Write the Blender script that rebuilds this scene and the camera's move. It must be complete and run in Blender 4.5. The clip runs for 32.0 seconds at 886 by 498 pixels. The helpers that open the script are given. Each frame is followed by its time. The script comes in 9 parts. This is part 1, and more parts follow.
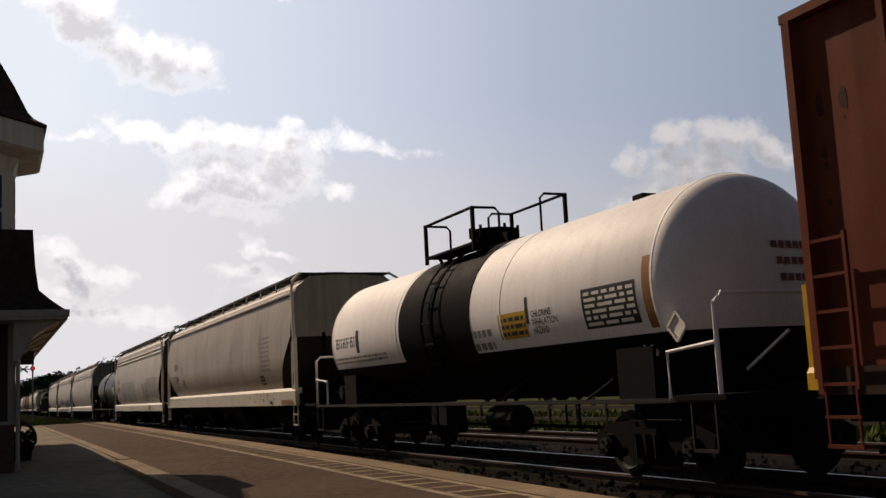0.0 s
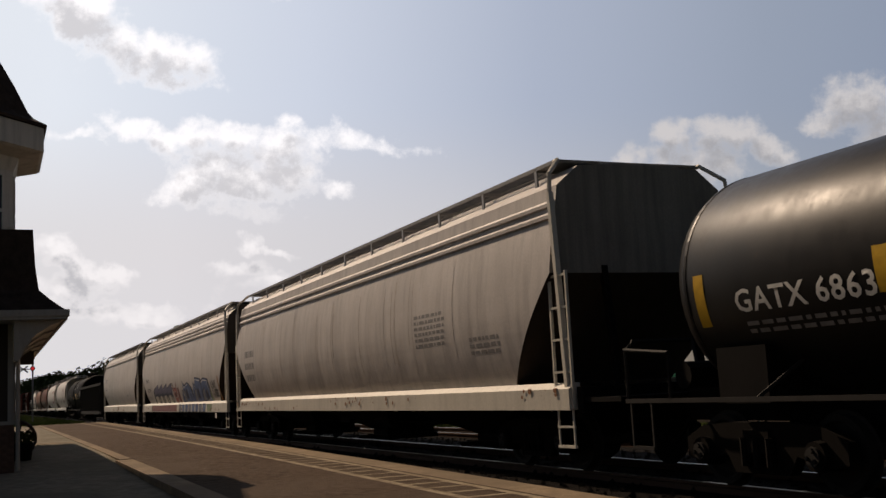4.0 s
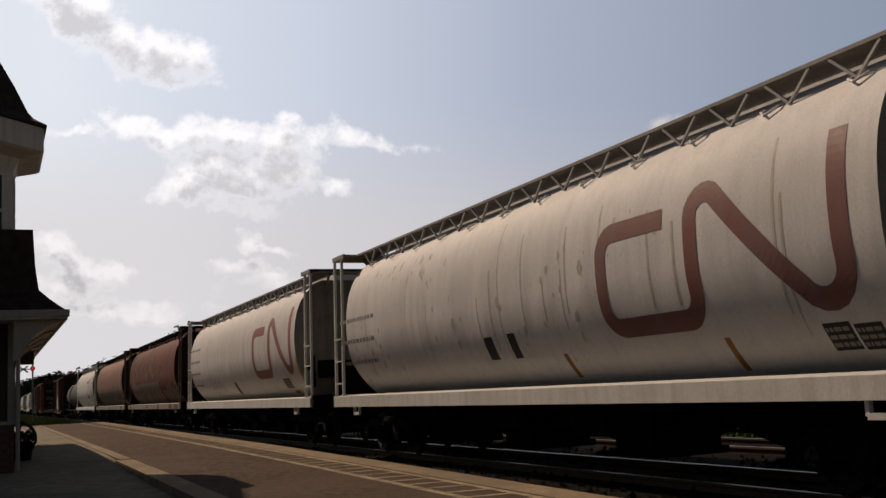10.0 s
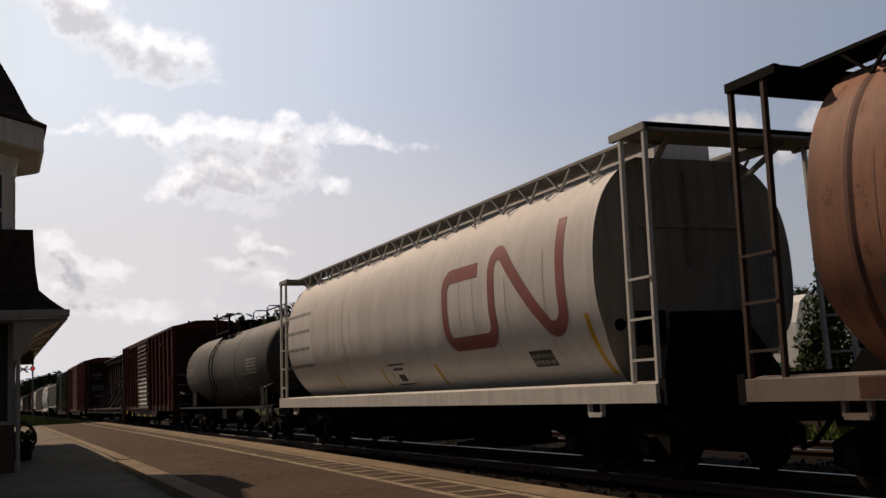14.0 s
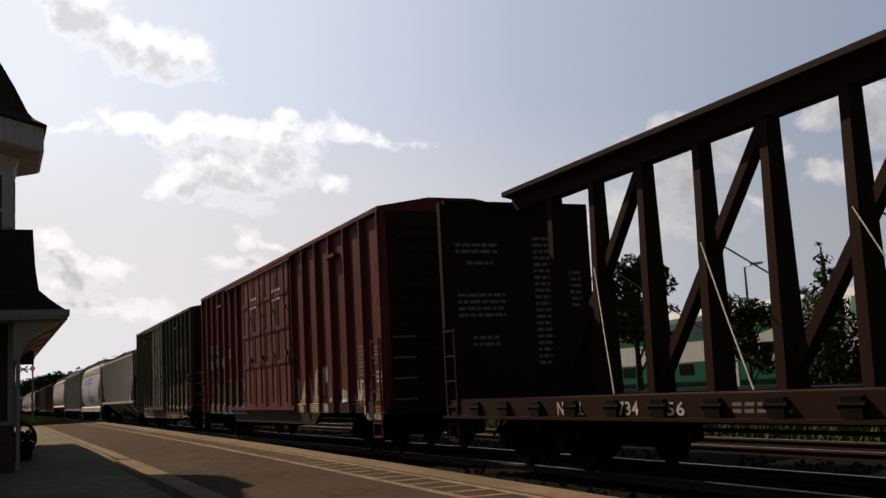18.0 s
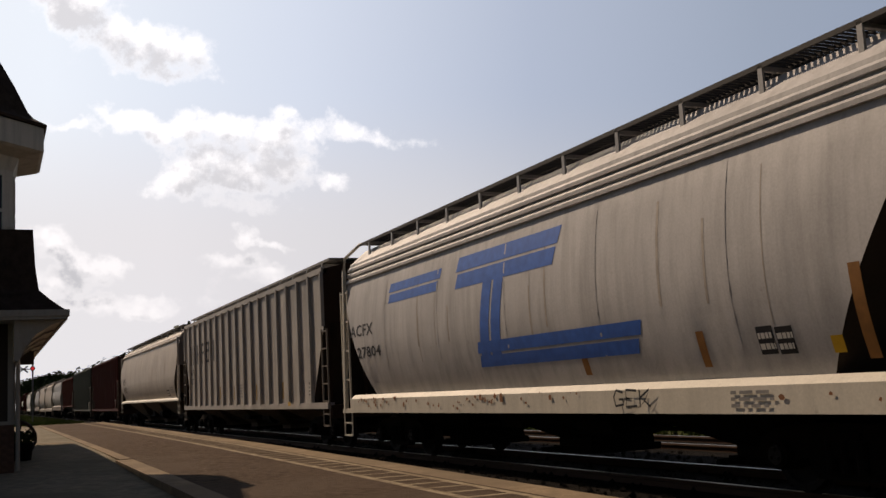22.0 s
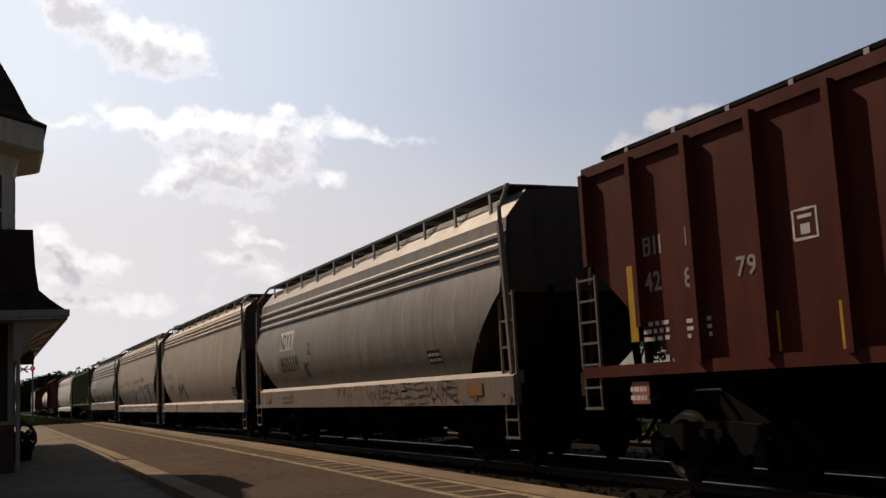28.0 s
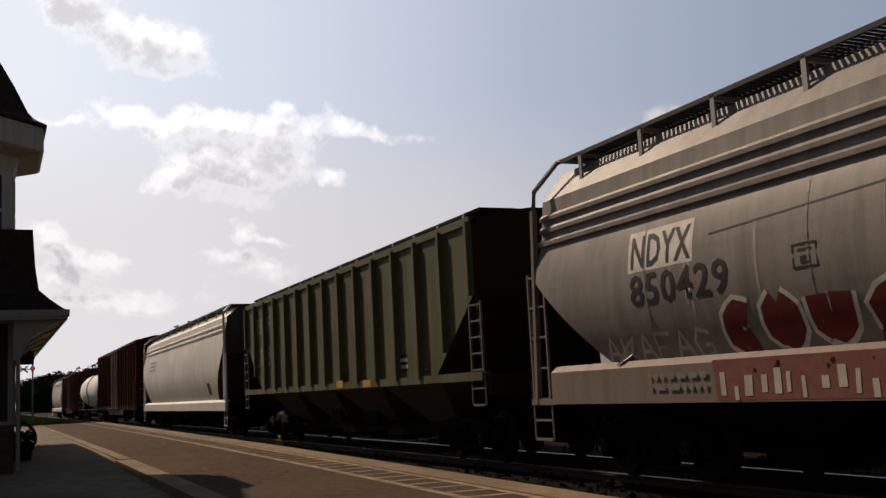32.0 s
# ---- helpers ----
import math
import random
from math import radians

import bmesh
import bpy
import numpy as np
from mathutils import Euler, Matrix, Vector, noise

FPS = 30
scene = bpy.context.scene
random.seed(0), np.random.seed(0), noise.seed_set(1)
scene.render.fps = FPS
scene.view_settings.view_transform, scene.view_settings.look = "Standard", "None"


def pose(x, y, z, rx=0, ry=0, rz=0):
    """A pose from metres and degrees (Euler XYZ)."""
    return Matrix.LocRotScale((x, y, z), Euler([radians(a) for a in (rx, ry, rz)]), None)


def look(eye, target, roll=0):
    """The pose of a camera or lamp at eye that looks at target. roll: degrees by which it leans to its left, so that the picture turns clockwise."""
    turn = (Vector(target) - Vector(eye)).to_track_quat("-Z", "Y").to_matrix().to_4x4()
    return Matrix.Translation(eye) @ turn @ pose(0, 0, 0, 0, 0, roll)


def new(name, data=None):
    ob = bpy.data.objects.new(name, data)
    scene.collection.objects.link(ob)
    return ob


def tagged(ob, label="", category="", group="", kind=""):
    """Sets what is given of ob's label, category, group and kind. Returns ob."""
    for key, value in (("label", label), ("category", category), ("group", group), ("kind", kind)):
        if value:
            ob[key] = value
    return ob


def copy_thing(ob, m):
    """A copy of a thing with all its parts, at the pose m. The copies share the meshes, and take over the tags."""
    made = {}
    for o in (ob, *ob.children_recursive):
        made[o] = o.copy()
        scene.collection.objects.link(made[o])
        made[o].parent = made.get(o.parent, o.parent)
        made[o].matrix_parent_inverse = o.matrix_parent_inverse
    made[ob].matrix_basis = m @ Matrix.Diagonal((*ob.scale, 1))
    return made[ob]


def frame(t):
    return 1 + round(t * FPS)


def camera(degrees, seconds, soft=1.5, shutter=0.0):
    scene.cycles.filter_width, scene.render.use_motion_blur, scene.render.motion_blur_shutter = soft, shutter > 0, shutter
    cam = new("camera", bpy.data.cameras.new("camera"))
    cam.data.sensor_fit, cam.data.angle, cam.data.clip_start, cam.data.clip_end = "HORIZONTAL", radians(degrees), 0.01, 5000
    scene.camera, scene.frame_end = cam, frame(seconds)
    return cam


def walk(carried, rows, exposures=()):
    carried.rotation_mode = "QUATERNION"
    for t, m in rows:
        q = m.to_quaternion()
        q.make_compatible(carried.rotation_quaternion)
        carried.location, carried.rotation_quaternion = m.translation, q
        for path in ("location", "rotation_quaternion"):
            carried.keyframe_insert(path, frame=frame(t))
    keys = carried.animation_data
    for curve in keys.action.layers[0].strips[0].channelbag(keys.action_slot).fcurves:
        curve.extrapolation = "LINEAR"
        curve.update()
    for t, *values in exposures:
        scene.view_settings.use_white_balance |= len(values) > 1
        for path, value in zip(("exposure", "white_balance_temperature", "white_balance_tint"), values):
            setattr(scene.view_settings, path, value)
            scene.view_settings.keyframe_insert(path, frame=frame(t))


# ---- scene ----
# The camera stands still beside the platform, a little over a metre above it.
EYE = Vector((0.0, 0.0, 1.2))
YAW, PITCH, LEAN = radians(23.82), radians(7.60), -2.98
AHEAD = Vector((-math.cos(YAW) * math.cos(PITCH), math.sin(YAW) * math.cos(PITCH), math.sin(PITCH)))
cam = camera(46.25, 32.0, soft=1.5, shutter=0.0)
EXPO, KELVIN = -0.52, 7900
VIEW = look(EYE, EYE + AHEAD * 100.0, LEAN)
walk(cam, [(0.0, VIEW), (32.0, VIEW)], exposures=[(0.0, EXPO + 0.05, KELVIN, 20), (3.0, EXPO - 0.02, KELVIN, 20), (10.0, EXPO - 0.06, KELVIN, 20), (14.5, EXPO - 0.02, KELVIN, 20), (20.0, EXPO + 0.12, KELVIN, 20), (32.0, EXPO + 0.05, KELVIN, 20)])

# ---- light: afternoon sun, low along the train's side, in a hazy sky with broken cloud ----
SUN = Vector((-1.14, -0.33, 1.0)).normalized()
SUN_EL = math.asin(SUN.z)
world = bpy.data.worlds.new("sky")
scene.world = world
world.use_nodes = True
wn, wl = world.node_tree.nodes, world.node_tree.links
sky = wn.new("ShaderNodeTexSky")
sky.sky_type, sky.sun_disc = "NISHITA", False
sky.sun_elevation, sky.sun_rotation = SUN_EL, math.atan2(SUN.x, SUN.y)
sky.air_density, sky.dust_density, sky.ozone_density, sky.altitude = 1.0, 1.2, 2.0, 200
wl.new(sky.outputs[0], wn["Background"].inputs[0])
wn["Background"].inputs[1].default_value = 0.05
sun_data = bpy.data.lights.new("sun", "SUN")
sun_data.energy, sun_data.angle, sun_data.color = 5.0, radians(0.6), (1.0, 0.90, 0.75)
sun = new("sun", sun_data)
sun.matrix_world = look(SUN * 100, (0, 0, 0))

# ---- materials ----
def nodes_of(name):
    m = bpy.data.materials.new(name)
    m.use_nodes = True
    nt = m.node_tree
    return m, nt.nodes, nt.links, nt.nodes["Principled BSDF"]


def ramp(nodes, stops):
    r = nodes.new("ShaderNodeValToRGB")
    el = r.color_ramp.elements
    while len(el) < len(stops):
        el.new(0.5)
    for e, (p, c) in zip(el, stops):
        e.position = p
        e.color = (*c, 1.0) if len(c) == 3 else c
    return r


def noise_tex(nodes, links, scale, detail=4.0, stretch=(1, 1, 1), rough=0.6, seed=0.0):
    tc, mp, n = nodes.new("ShaderNodeTexCoord"), nodes.new("ShaderNodeMapping"), nodes.new("ShaderNodeTexNoise")
    mp.inputs["Scale"].default_value = stretch
    mp.inputs["Location"].default_value = (seed, seed * 0.7, seed * 1.3)
    n.inputs["Scale"].default_value, n.inputs["Detail"].default_value, n.inputs["Roughness"].default_value = scale, detail, rough
    links.new(tc.outputs["Object"], mp.inputs[0])
    links.new(mp.outputs[0], n.inputs["Vector"])
    return n


def mix(nodes, links, fac, a, b, mode="MIX"):
    m = nodes.new("ShaderNodeMix")
    m.data_type, m.blend_type = "RGBA", mode
    for sock, v in ((m.inputs[0], fac), (m.inputs[6], a), (m.inputs[7], b)):
        if isinstance(v, bpy.types.NodeSocket):
            links.new(v, sock)
        elif isinstance(v, (int, float)):
            sock.default_value = v
        else:
            sock.default_value = (*v, 1.0)
    return m.outputs[2]


def paint(name, col, rough=0.5, grime=0.5, rust=0.25, streak=0.5, metal=0.0, bump=0.15, seed=0.0, rust_at=0.66, grime_col=(0.05, 0.042, 0.035), gloss=0.16):
    """Weathered paint: base colour, blotchy grime, streaks that run down, rust in spots, faint dents."""
    m, n, l, b = nodes_of(name)
    big = noise_tex(n, l, 0.7, 3, (1, 1, 1), 0.6, seed)
    run = noise_tex(n, l, 2.2, 4, (2.4, 2.4, 0.16), 0.62, seed + 3)
    spot = noise_tex(n, l, 5.0, 6, (1, 1, 0.7), 0.7, seed + 7)
    fine = noise_tex(n, l, 38.0, 3, (1, 1, 1), 0.6, seed + 9)
    c = mix(n, l, 0.35, col, tuple(min(1, x * 1.25) for x in col))
    r1 = ramp(n, [(0.38, (0, 0, 0)), (0.75, (grime,) * 3)])
    l.new(big.outputs[0], r1.inputs[0])
    c = mix(n, l, r1.outputs[0], c, tuple(0.55 * x + 0.45 * y for x, y in zip(col, grime_col)))
    r2 = ramp(n, [(0.45, (0, 0, 0)), (0.8, (streak,) * 3)])
    l.new(run.outputs[0], r2.inputs[0])
    c = mix(n, l, r2.outputs[0], c, tuple(0.35 * x + 0.65 * y for x, y in zip(col, grime_col)))
    r3 = ramp(n, [(rust_at, (0, 0, 0)), (rust_at + 0.06, (rust,) * 3)])
    l.new(spot.outputs[0], r3.inputs[0])
    c = mix(n, l, r3.outputs[0], c, (0.10, 0.038, 0.016))
    r4 = ramp(n, [(0.3, (0.86,) * 3), (0.7, (1.0,) * 3)])
    l.new(fine.outputs[0], r4.inputs[0])
    c = mix(n, l, 1.0, c, r4.outputs[0], "MULTIPLY")
    l.new(c, b.inputs["Base Color"])
    b.inputs["Metallic"].default_value = metal
    b.inputs["Specular IOR Level"].default_value = gloss
    rr = n.new("ShaderNodeMapRange")
    rr.inputs[3].default_value, rr.inputs[4].default_value = max(0.05, rough - 0.12), min(1.0, rough + 0.2)
    l.new(spot.outputs[0], rr.inputs[0])
    l.new(rr.outputs[0], b.inputs["Roughness"])
    dent = noise_tex(n, l, 1.1, 2, (1, 1, 0.45), 0.4, seed + 5)
    add = n.new("ShaderNodeMath")
    add.operation = "MULTIPLY_ADD"
    l.new(fine.outputs[0], add.inputs[0])
    add.inputs[1].default_value = 0.015
    l.new(dent.outputs[0], add.inputs[2])
    bp = n.new("ShaderNodeBump")
    bp.inputs["Strength"].default_value, bp.inputs["Distance"].default_value = bump, 0.12
    l.new(add.outputs[0], bp.inputs["Height"])
    l.new(bp.outputs[0], b.inputs["Normal"])
    return m


def plain(name, col, rough=0.6, metal=0.0, vary=0.18, scale=6.0, emit=0.0):
    m, n, l, b = nodes_of(name)
    t = noise_tex(n, l, scale, 5)
    r = ramp(n, [(0.3, tuple(x * (1 - vary) for x in col)), (0.7, tuple(min(1, x * (1 + vary)) for x in col))])
    l.new(t.outputs[0], r.inputs[0])
    l.new(r.outputs[0], b.inputs["Base Color"])
    b.inputs["Roughness"].default_value, b.inputs["Metallic"].default_value = rough, metal
    b.inputs["Specular IOR Level"].default_value = 0.5 if rough < 0.3 else 0.2
    if emit:
        b.inputs["Emission Color"].default_value = (*col, 1)
        b.inputs["Emission Strength"].default_value = emit
    return m


def ground_mat(name, c1, c2, scale=9.0, bump=0.4, rough=0.9, dist=0.02, c3=None, patch=0.35):
    m, n, l, b = nodes_of(name)
    a, f = noise_tex(n, l, scale, 6), noise_tex(n, l, scale * 14, 4, seed=2)
    p = noise_tex(n, l, patch, 4, seed=5)
    r = ramp(n, [(0.32, c1), (0.68, c2)])
    l.new(a.outputs[0], r.inputs[0])
    rf = ramp(n, [(0.3, (0.7,) * 3), (0.72, (1.15,) * 3)])
    l.new(f.outputs[0], rf.inputs[0])
    c = mix(n, l, 1.0, r.outputs[0], rf.outputs[0], "MULTIPLY")
    if c3:
        rp = ramp(n, [(0.45, (0, 0, 0)), (0.62, (0.75,) * 3)])
        l.new(p.outputs[0], rp.inputs[0])
        c = mix(n, l, rp.outputs[0], c, c3)
    l.new(c, b.inputs["Base Color"])
    b.inputs["Roughness"].default_value = rough
    b.inputs["Specular IOR Level"].default_value = 0.03
    bp = n.new("ShaderNodeBump")
    bp.inputs["Strength"].default_value, bp.inputs["Distance"].default_value = bump, dist
    l.new(f.outputs[0], bp.inputs["Height"])
    l.new(bp.outputs[0], b.inputs["Normal"])
    return m


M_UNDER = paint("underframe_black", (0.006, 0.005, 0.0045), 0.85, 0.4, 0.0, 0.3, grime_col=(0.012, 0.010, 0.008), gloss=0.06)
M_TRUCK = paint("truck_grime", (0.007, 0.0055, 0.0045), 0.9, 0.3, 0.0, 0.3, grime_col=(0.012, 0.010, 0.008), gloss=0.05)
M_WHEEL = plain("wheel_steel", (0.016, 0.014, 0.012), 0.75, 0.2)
M_STEEL = paint("bare_steel", (0.30, 0.29, 0.28), 0.45, 0.3, 0.3, 0.3, 0.5)
# grime, plus the shade of undercut ends and coamings as colour
M_SLOPE = paint("slope_sheet_grime_shade", (0.040, 0.030, 0.024), 0.75, 0.6, 0.6, 0.6, grime_col=(0.02, 0.015, 0.012), gloss=0.06)
# exposed bays: the side sill's shade is put into this darker brown
M_BAY = paint("hopper_bay_shaded_brown", (0.10, 0.080, 0.062), 0.75, 0.6, 0.4, 0.6, grime_col=(0.03, 0.023, 0.018), gloss=0.06)
M_GALV = plain("galvanised_grating", (0.22, 0.216, 0.21), 0.6, 0.3)
M_GRATE = plain("dark_grating", (0.045, 0.042, 0.040), 0.7, 0.2)
M_BOARD = plain("weathered_board", (0.27, 0.25, 0.22), 0.6)
M_YELLOW = plain("reflective_yellow", (0.50, 0.29, 0.02), 0.5)
M_OCHRE = plain("faded_reflector", (0.24, 0.15, 0.035), 0.6)
M_ORANGE = plain("orange_stencil", (0.25, 0.11, 0.03), 0.6)
M_BLACK = plain("black_stencil", (0.018, 0.018, 0.02), 0.6)
M_WHITE = plain("white_stencil", (0.62, 0.60, 0.55), 0.6)
M_GREYMARK = plain("grey_stencil", (0.20, 0.19, 0.18), 0.6)
M_BLUE = plain("stripe_blue", (0.035, 0.12, 0.42), 0.5)
M_GLASS = plain("dark_glass", (0.012, 0.014, 0.016), 0.08)

# ---- broken cloud and haze: one far sky sheet that drifts very slowly ----
SKY_TINT = (0.89, 1.07, 1.23)   # undoes the warm white balance
# each cloud as a heap of puffs: across, up, half axes, turn, strength
PUFFS = [(0.145, 0.850, 0.066, 0.050, -20, 1.5), (0.095, 0.880, 0.060, 0.040, -30, 1.0), (0.205, 0.800, 0.060, 0.052, -25, 1.2), (0.285, 0.785, 0.075, 0.036, -8, 1.2),
         (0.345, 0.768, 0.045, 0.040, 0, 1.1), (0.250, 0.755, 0.090, 0.030, -10, 0.9), (0.340, 0.735, 0.060, 0.018, 0, 0.6), (0.46, 0.900, 0.075, 0.018, 0, 0.9)]
PUFFS += [(0.235, 0.650, 0.045, 0.026, -10, 1.2), (0.150, 0.642, 0.070, 0.009, 3, 0.75), (0.320, 0.628, 0.070, 0.028, -6, 1.2), (0.420, 0.632, 0.075, 0.027, 2, 1.2), (0.515, 0.630, 0.055, 0.030, 0, 1.2),
          (0.610, 0.648, 0.042, 0.022, -10, 1.1), (0.670, 0.625, 0.060, 0.014, -12, 0.85), (0.740, 0.618, 0.045, 0.008, -8, 0.6)]
PUFFS += [(0.340, 0.550, 0.066, 0.032, 8, 1.45), (0.430, 0.560, 0.085, 0.040, 0, 1.45), (0.505, 0.570, 0.060, 0.040, 0, 1.3), (0.585, 0.558, 0.045, 0.014, -15, 0.7), (0.450, 0.505, 0.070, 0.018, -4, 0.6), (0.400, 0.598, 0.110, 0.028, -4, 1.0), (0.500, 0.602, 0.070, 0.025, 0, 1.0), (0.600, 0.636, 0.10, 0.016, -5, 0.8)]
PUFFS += [(0.100, 0.432, 0.042, 0.030, 0, 1.25), (0.140, 0.404, 0.052, 0.032, -20, 1.25), (0.205, 0.392, 0.038, 0.018, -15, 1.15), (0.110, 0.368, 0.095, 0.022, 0, 1.0), (0.225, 0.325, 0.100, 0.018, -4, 1.05), (0.120, 0.335, 0.080, 0.016, 0, 0.8)]
PUFFS += [(0.448, 0.446, 0.032, 0.016, -12, 1.0), (0.485, 0.428, 0.040, 0.010, -16, 1.05), (0.430, 0.402, 0.052, 0.018, -5, 0.95), (0.465, 0.375, 0.070, 0.016, 0, 0.75), (0.58, 0.33, 0.20, 0.022, 0, 0.4)]
PUFFS += [(1.190, 0.642, 0.036, 0.030, 0, 1.2), (1.122, 0.600, 0.034, 0.024, 10, 1.15), (1.295, 0.634, 0.066, 0.034, 4, 1.2), (1.365, 0.615, 0.045, 0.026, -10, 1.05), (1.230, 0.592, 0.085, 0.044, 0, 1.15),
          (1.175, 0.532, 0.095, 0.040, 14, 1.1), (1.085, 0.480, 0.080, 0.026, 18, 1.0), (1.015, 0.452, 0.055, 0.018, 15, 0.85), (1.205, 0.480, 0.120, 0.038, 5, 0.95), (1.335, 0.517, 0.045, 0.010, 0, 0.75)]
PUFFS += [(1.515, 0.692, 0.072, 0.050, 15, 1.2), (1.580, 0.655, 0.080, 0.055, 0, 1.2), (1.465, 0.665, 0.040, 0.028, 0, 1.1), (1.475, 0.556, 0.050, 0.020, 0, 1.1), (1.555, 0.550, 0.055, 0.024, 0, 1.1),
          (-0.35, 0.55, 0.22, 0.08, 0, 1.0), (2.05, 0.5, 0.2, 0.08, 0, 1.0), (-0.2, 1.1, 0.2, 0.1, 0, 0.9), (0.9, 1.15, 0.25, 0.08, 0, 0.9)]


def sky_sheet():
    m, n, l, b = nodes_of("cloud_and_haze")
    n.remove(b)
    uvn = n.new("ShaderNodeUVMap")
    uvn.uv_map = "angle"

    def math_(op, a, c=None, clamp=False):
        k = n.new("ShaderNodeMath")
        k.operation, k.use_clamp = op, clamp
        for i, v in enumerate((a, c)):
            if v is None:
                continue
            if isinstance(v, (int, float)):
                k.inputs[i].default_value = v
            else:
                l.new(v, k.inputs[i])
        return k.outputs[0]

    def density(shift):
        add = n.new("ShaderNodeVectorMath")
        add.operation = "ADD"
        l.new(uvn.outputs[0], add.inputs[0])
        add.inputs[1].default_value = shift
        warp = n.new("ShaderNodeTexNoise")
        warp.inputs["Scale"].default_value, warp.inputs["Detail"].default_value = 15.0, 6
        l.new(add.outputs[0], warp.inputs["Vector"])
        wv = n.new("ShaderNodeVectorMath")
        wv.operation = "MULTIPLY_ADD"
        l.new(warp.outputs[1], wv.inputs[0])
        wv.inputs[1].default_value, wv.inputs[2].default_value = (0.105, 0.085, 0), (-0.0525, -0.0425, 0)
        pos = n.new("ShaderNodeVectorMath")
        l.new(add.outputs[0], pos.inputs[0])
        l.new(wv.outputs[0], pos.inputs[1])
        total = None
        for u, v, a, c, turn, k in PUFFS:
            mp = n.new("ShaderNodeMapping")
            mp.vector_type = "TEXTURE"
            mp.inputs["Location"].default_value = (u, v, 0)
            mp.inputs["Rotation"].default_value = (0, 0, radians(turn))
            mp.inputs["Scale"].default_value = (a, c, 1)
            l.new(pos.outputs[0], mp.inputs["Vector"])
            dot = n.new("ShaderNodeVectorMath")
            dot.operation = "DOT_PRODUCT"
            l.new(mp.outputs[0], dot.inputs[0])
            l.new(mp.outputs[0], dot.inputs[1])
            e = math_("MULTIPLY", math_("SUBTRACT", 1.0, math_("MULTIPLY", dot.outputs["Value"], 0.55)), k)
            if total is None:
                total = e
            else:
                sm = n.new("ShaderNodeMath")
                sm.operation = "SMOOTH_MAX"
                l.new(total, sm.inputs[0])
                l.new(e, sm.inputs[1])
                sm.inputs[2].default_value = 0.22
                total = sm.outputs[0]
        puff = n.new("ShaderNodeTexNoise")
        puff.inputs["Scale"].default_value, puff.inputs["Detail"].default_value, puff.inputs["Roughness"].default_value = 19.0, 9.0, 0.66
        l.new(add.outputs[0], puff.inputs["Vector"])
        big = math_("MULTIPLY", math_("SUBTRACT", puff.outputs[0], 0.5), 2.3)
        return math_("ADD", math_("MULTIPLY", total, 0.9), big)

    d0, d1 = density((0, 0, 0)), density((-0.008, 0.036, 0))

    def smooth(v, a, c):
        r = n.new("ShaderNodeMapRange")
        r.interpolation_type = "SMOOTHSTEP"
        r.inputs[1].default_value, r.inputs[2].default_value = a, c
        l.new(v, r.inputs[0])
        return r.outputs[0]

    cloud = smooth(d0, 0.12, 1.15)
    core = math_("MULTIPLY", smooth(d1, 0.22, 1.15), smooth(d0, 0.35, 1.0))
    sep = n.new("ShaderNodeSeparateXYZ")
    l.new(uvn.outputs[0], sep.inputs[0])
    high = smooth(sep.outputs[1], 0.34, 0.62)
    far = smooth(sep.outputs[0], 0.75, 1.15)
    rim = mix(n, l, far, mix(n, l, high, (0.92, 0.87, 0.86), (1.10, 1.05, 1.04)), (0.64, 0.60, 0.585))
    shade = mix(n, l, far, mix(n, l, high, (0.50, 0.488, 0.505), (0.65, 0.625, 0.635)), (0.39, 0.375, 0.38))
    col = mix(n, l, core, rim, shade)
    # clear sky: brightest and whitest towards the sun, milky near the horizon
    across = n.new("ShaderNodeMapRange")
    across.inputs[1].default_value, across.inputs[2].default_value = -0.2, 1.8
    l.new(sep.outputs[0], across.inputs[0])
    blue = ramp(n, [(0.0, (0.76, 0.79, 0.83)), (0.15, (0.76, 0.80, 0.855)), (0.375, (0.595, 0.645, 0.74)), (0.575, (0.40, 0.452, 0.555)), (0.775, (0.295, 0.345, 0.43)), (1.0, (0.23, 0.28, 0.37))])
    l.new(across.outputs[0], blue.inputs[0])
    milk = ramp(n, [(0.0, (0.74, 0.72, 0.72)), (0.25, (0.72, 0.69, 0.70)), (0.5, (0.60, 0.585, 0.60)), (0.75, (0.38, 0.40, 0.43)), (1.0, (0.28, 0.30, 0.34))])
    l.new(across.outputs[0], milk.inputs[0])
    clear = mix(n, l, smooth(sep.outputs[1], 0.72, 0.42), blue.outputs[0], milk.outputs[0])
    both = mix(n, l, 1.0, mix(n, l, math_("MULTIPLY", cloud, 0.88), clear, col), SKY_TINT, "MULTIPLY")
    em, out = n.new("ShaderNodeEmission"), n["Material Output"]
    l.new(both, em.inputs[0])
    em.inputs[1].default_value = 1.43
    l.new(em.outputs[0], out.inputs[0])
    me = bpy.data.meshes.new("sky_backdrop")
    q = VIEW.to_quaternion()
    f = 1.836
    nu, nv = 60, 40
    verts, uv = [], []
    for j in range(nv + 1):
        for i in range(nu + 1):
            u, v = -1.3 + 4.2 * i / nu, 0.06 + 1.55 * j / nv
            d = q @ Vector(((u - 0.784) / f, (v - 0.441) / f, -1.0))
            verts.append(d.normalized() * 2600.0)
            uv.append((u, v))
    faces = [(j * (nu + 1) + i, j * (nu + 1) + i + 1, (j + 1) * (nu + 1) + i + 1, (j + 1) * (nu + 1) + i) for j in range(nv) for i in range(nu)]
    me.from_pydata(verts, [], faces)
    lay = me.uv_layers.new(name="angle")
    for loop in me.loops:
        lay.data[loop.index].uv = uv[loop.vertex_index]
    me.materials.append(m)
    ob = new("sky_backdrop", me)
    ob.matrix_basis = Matrix.Translation(EYE)
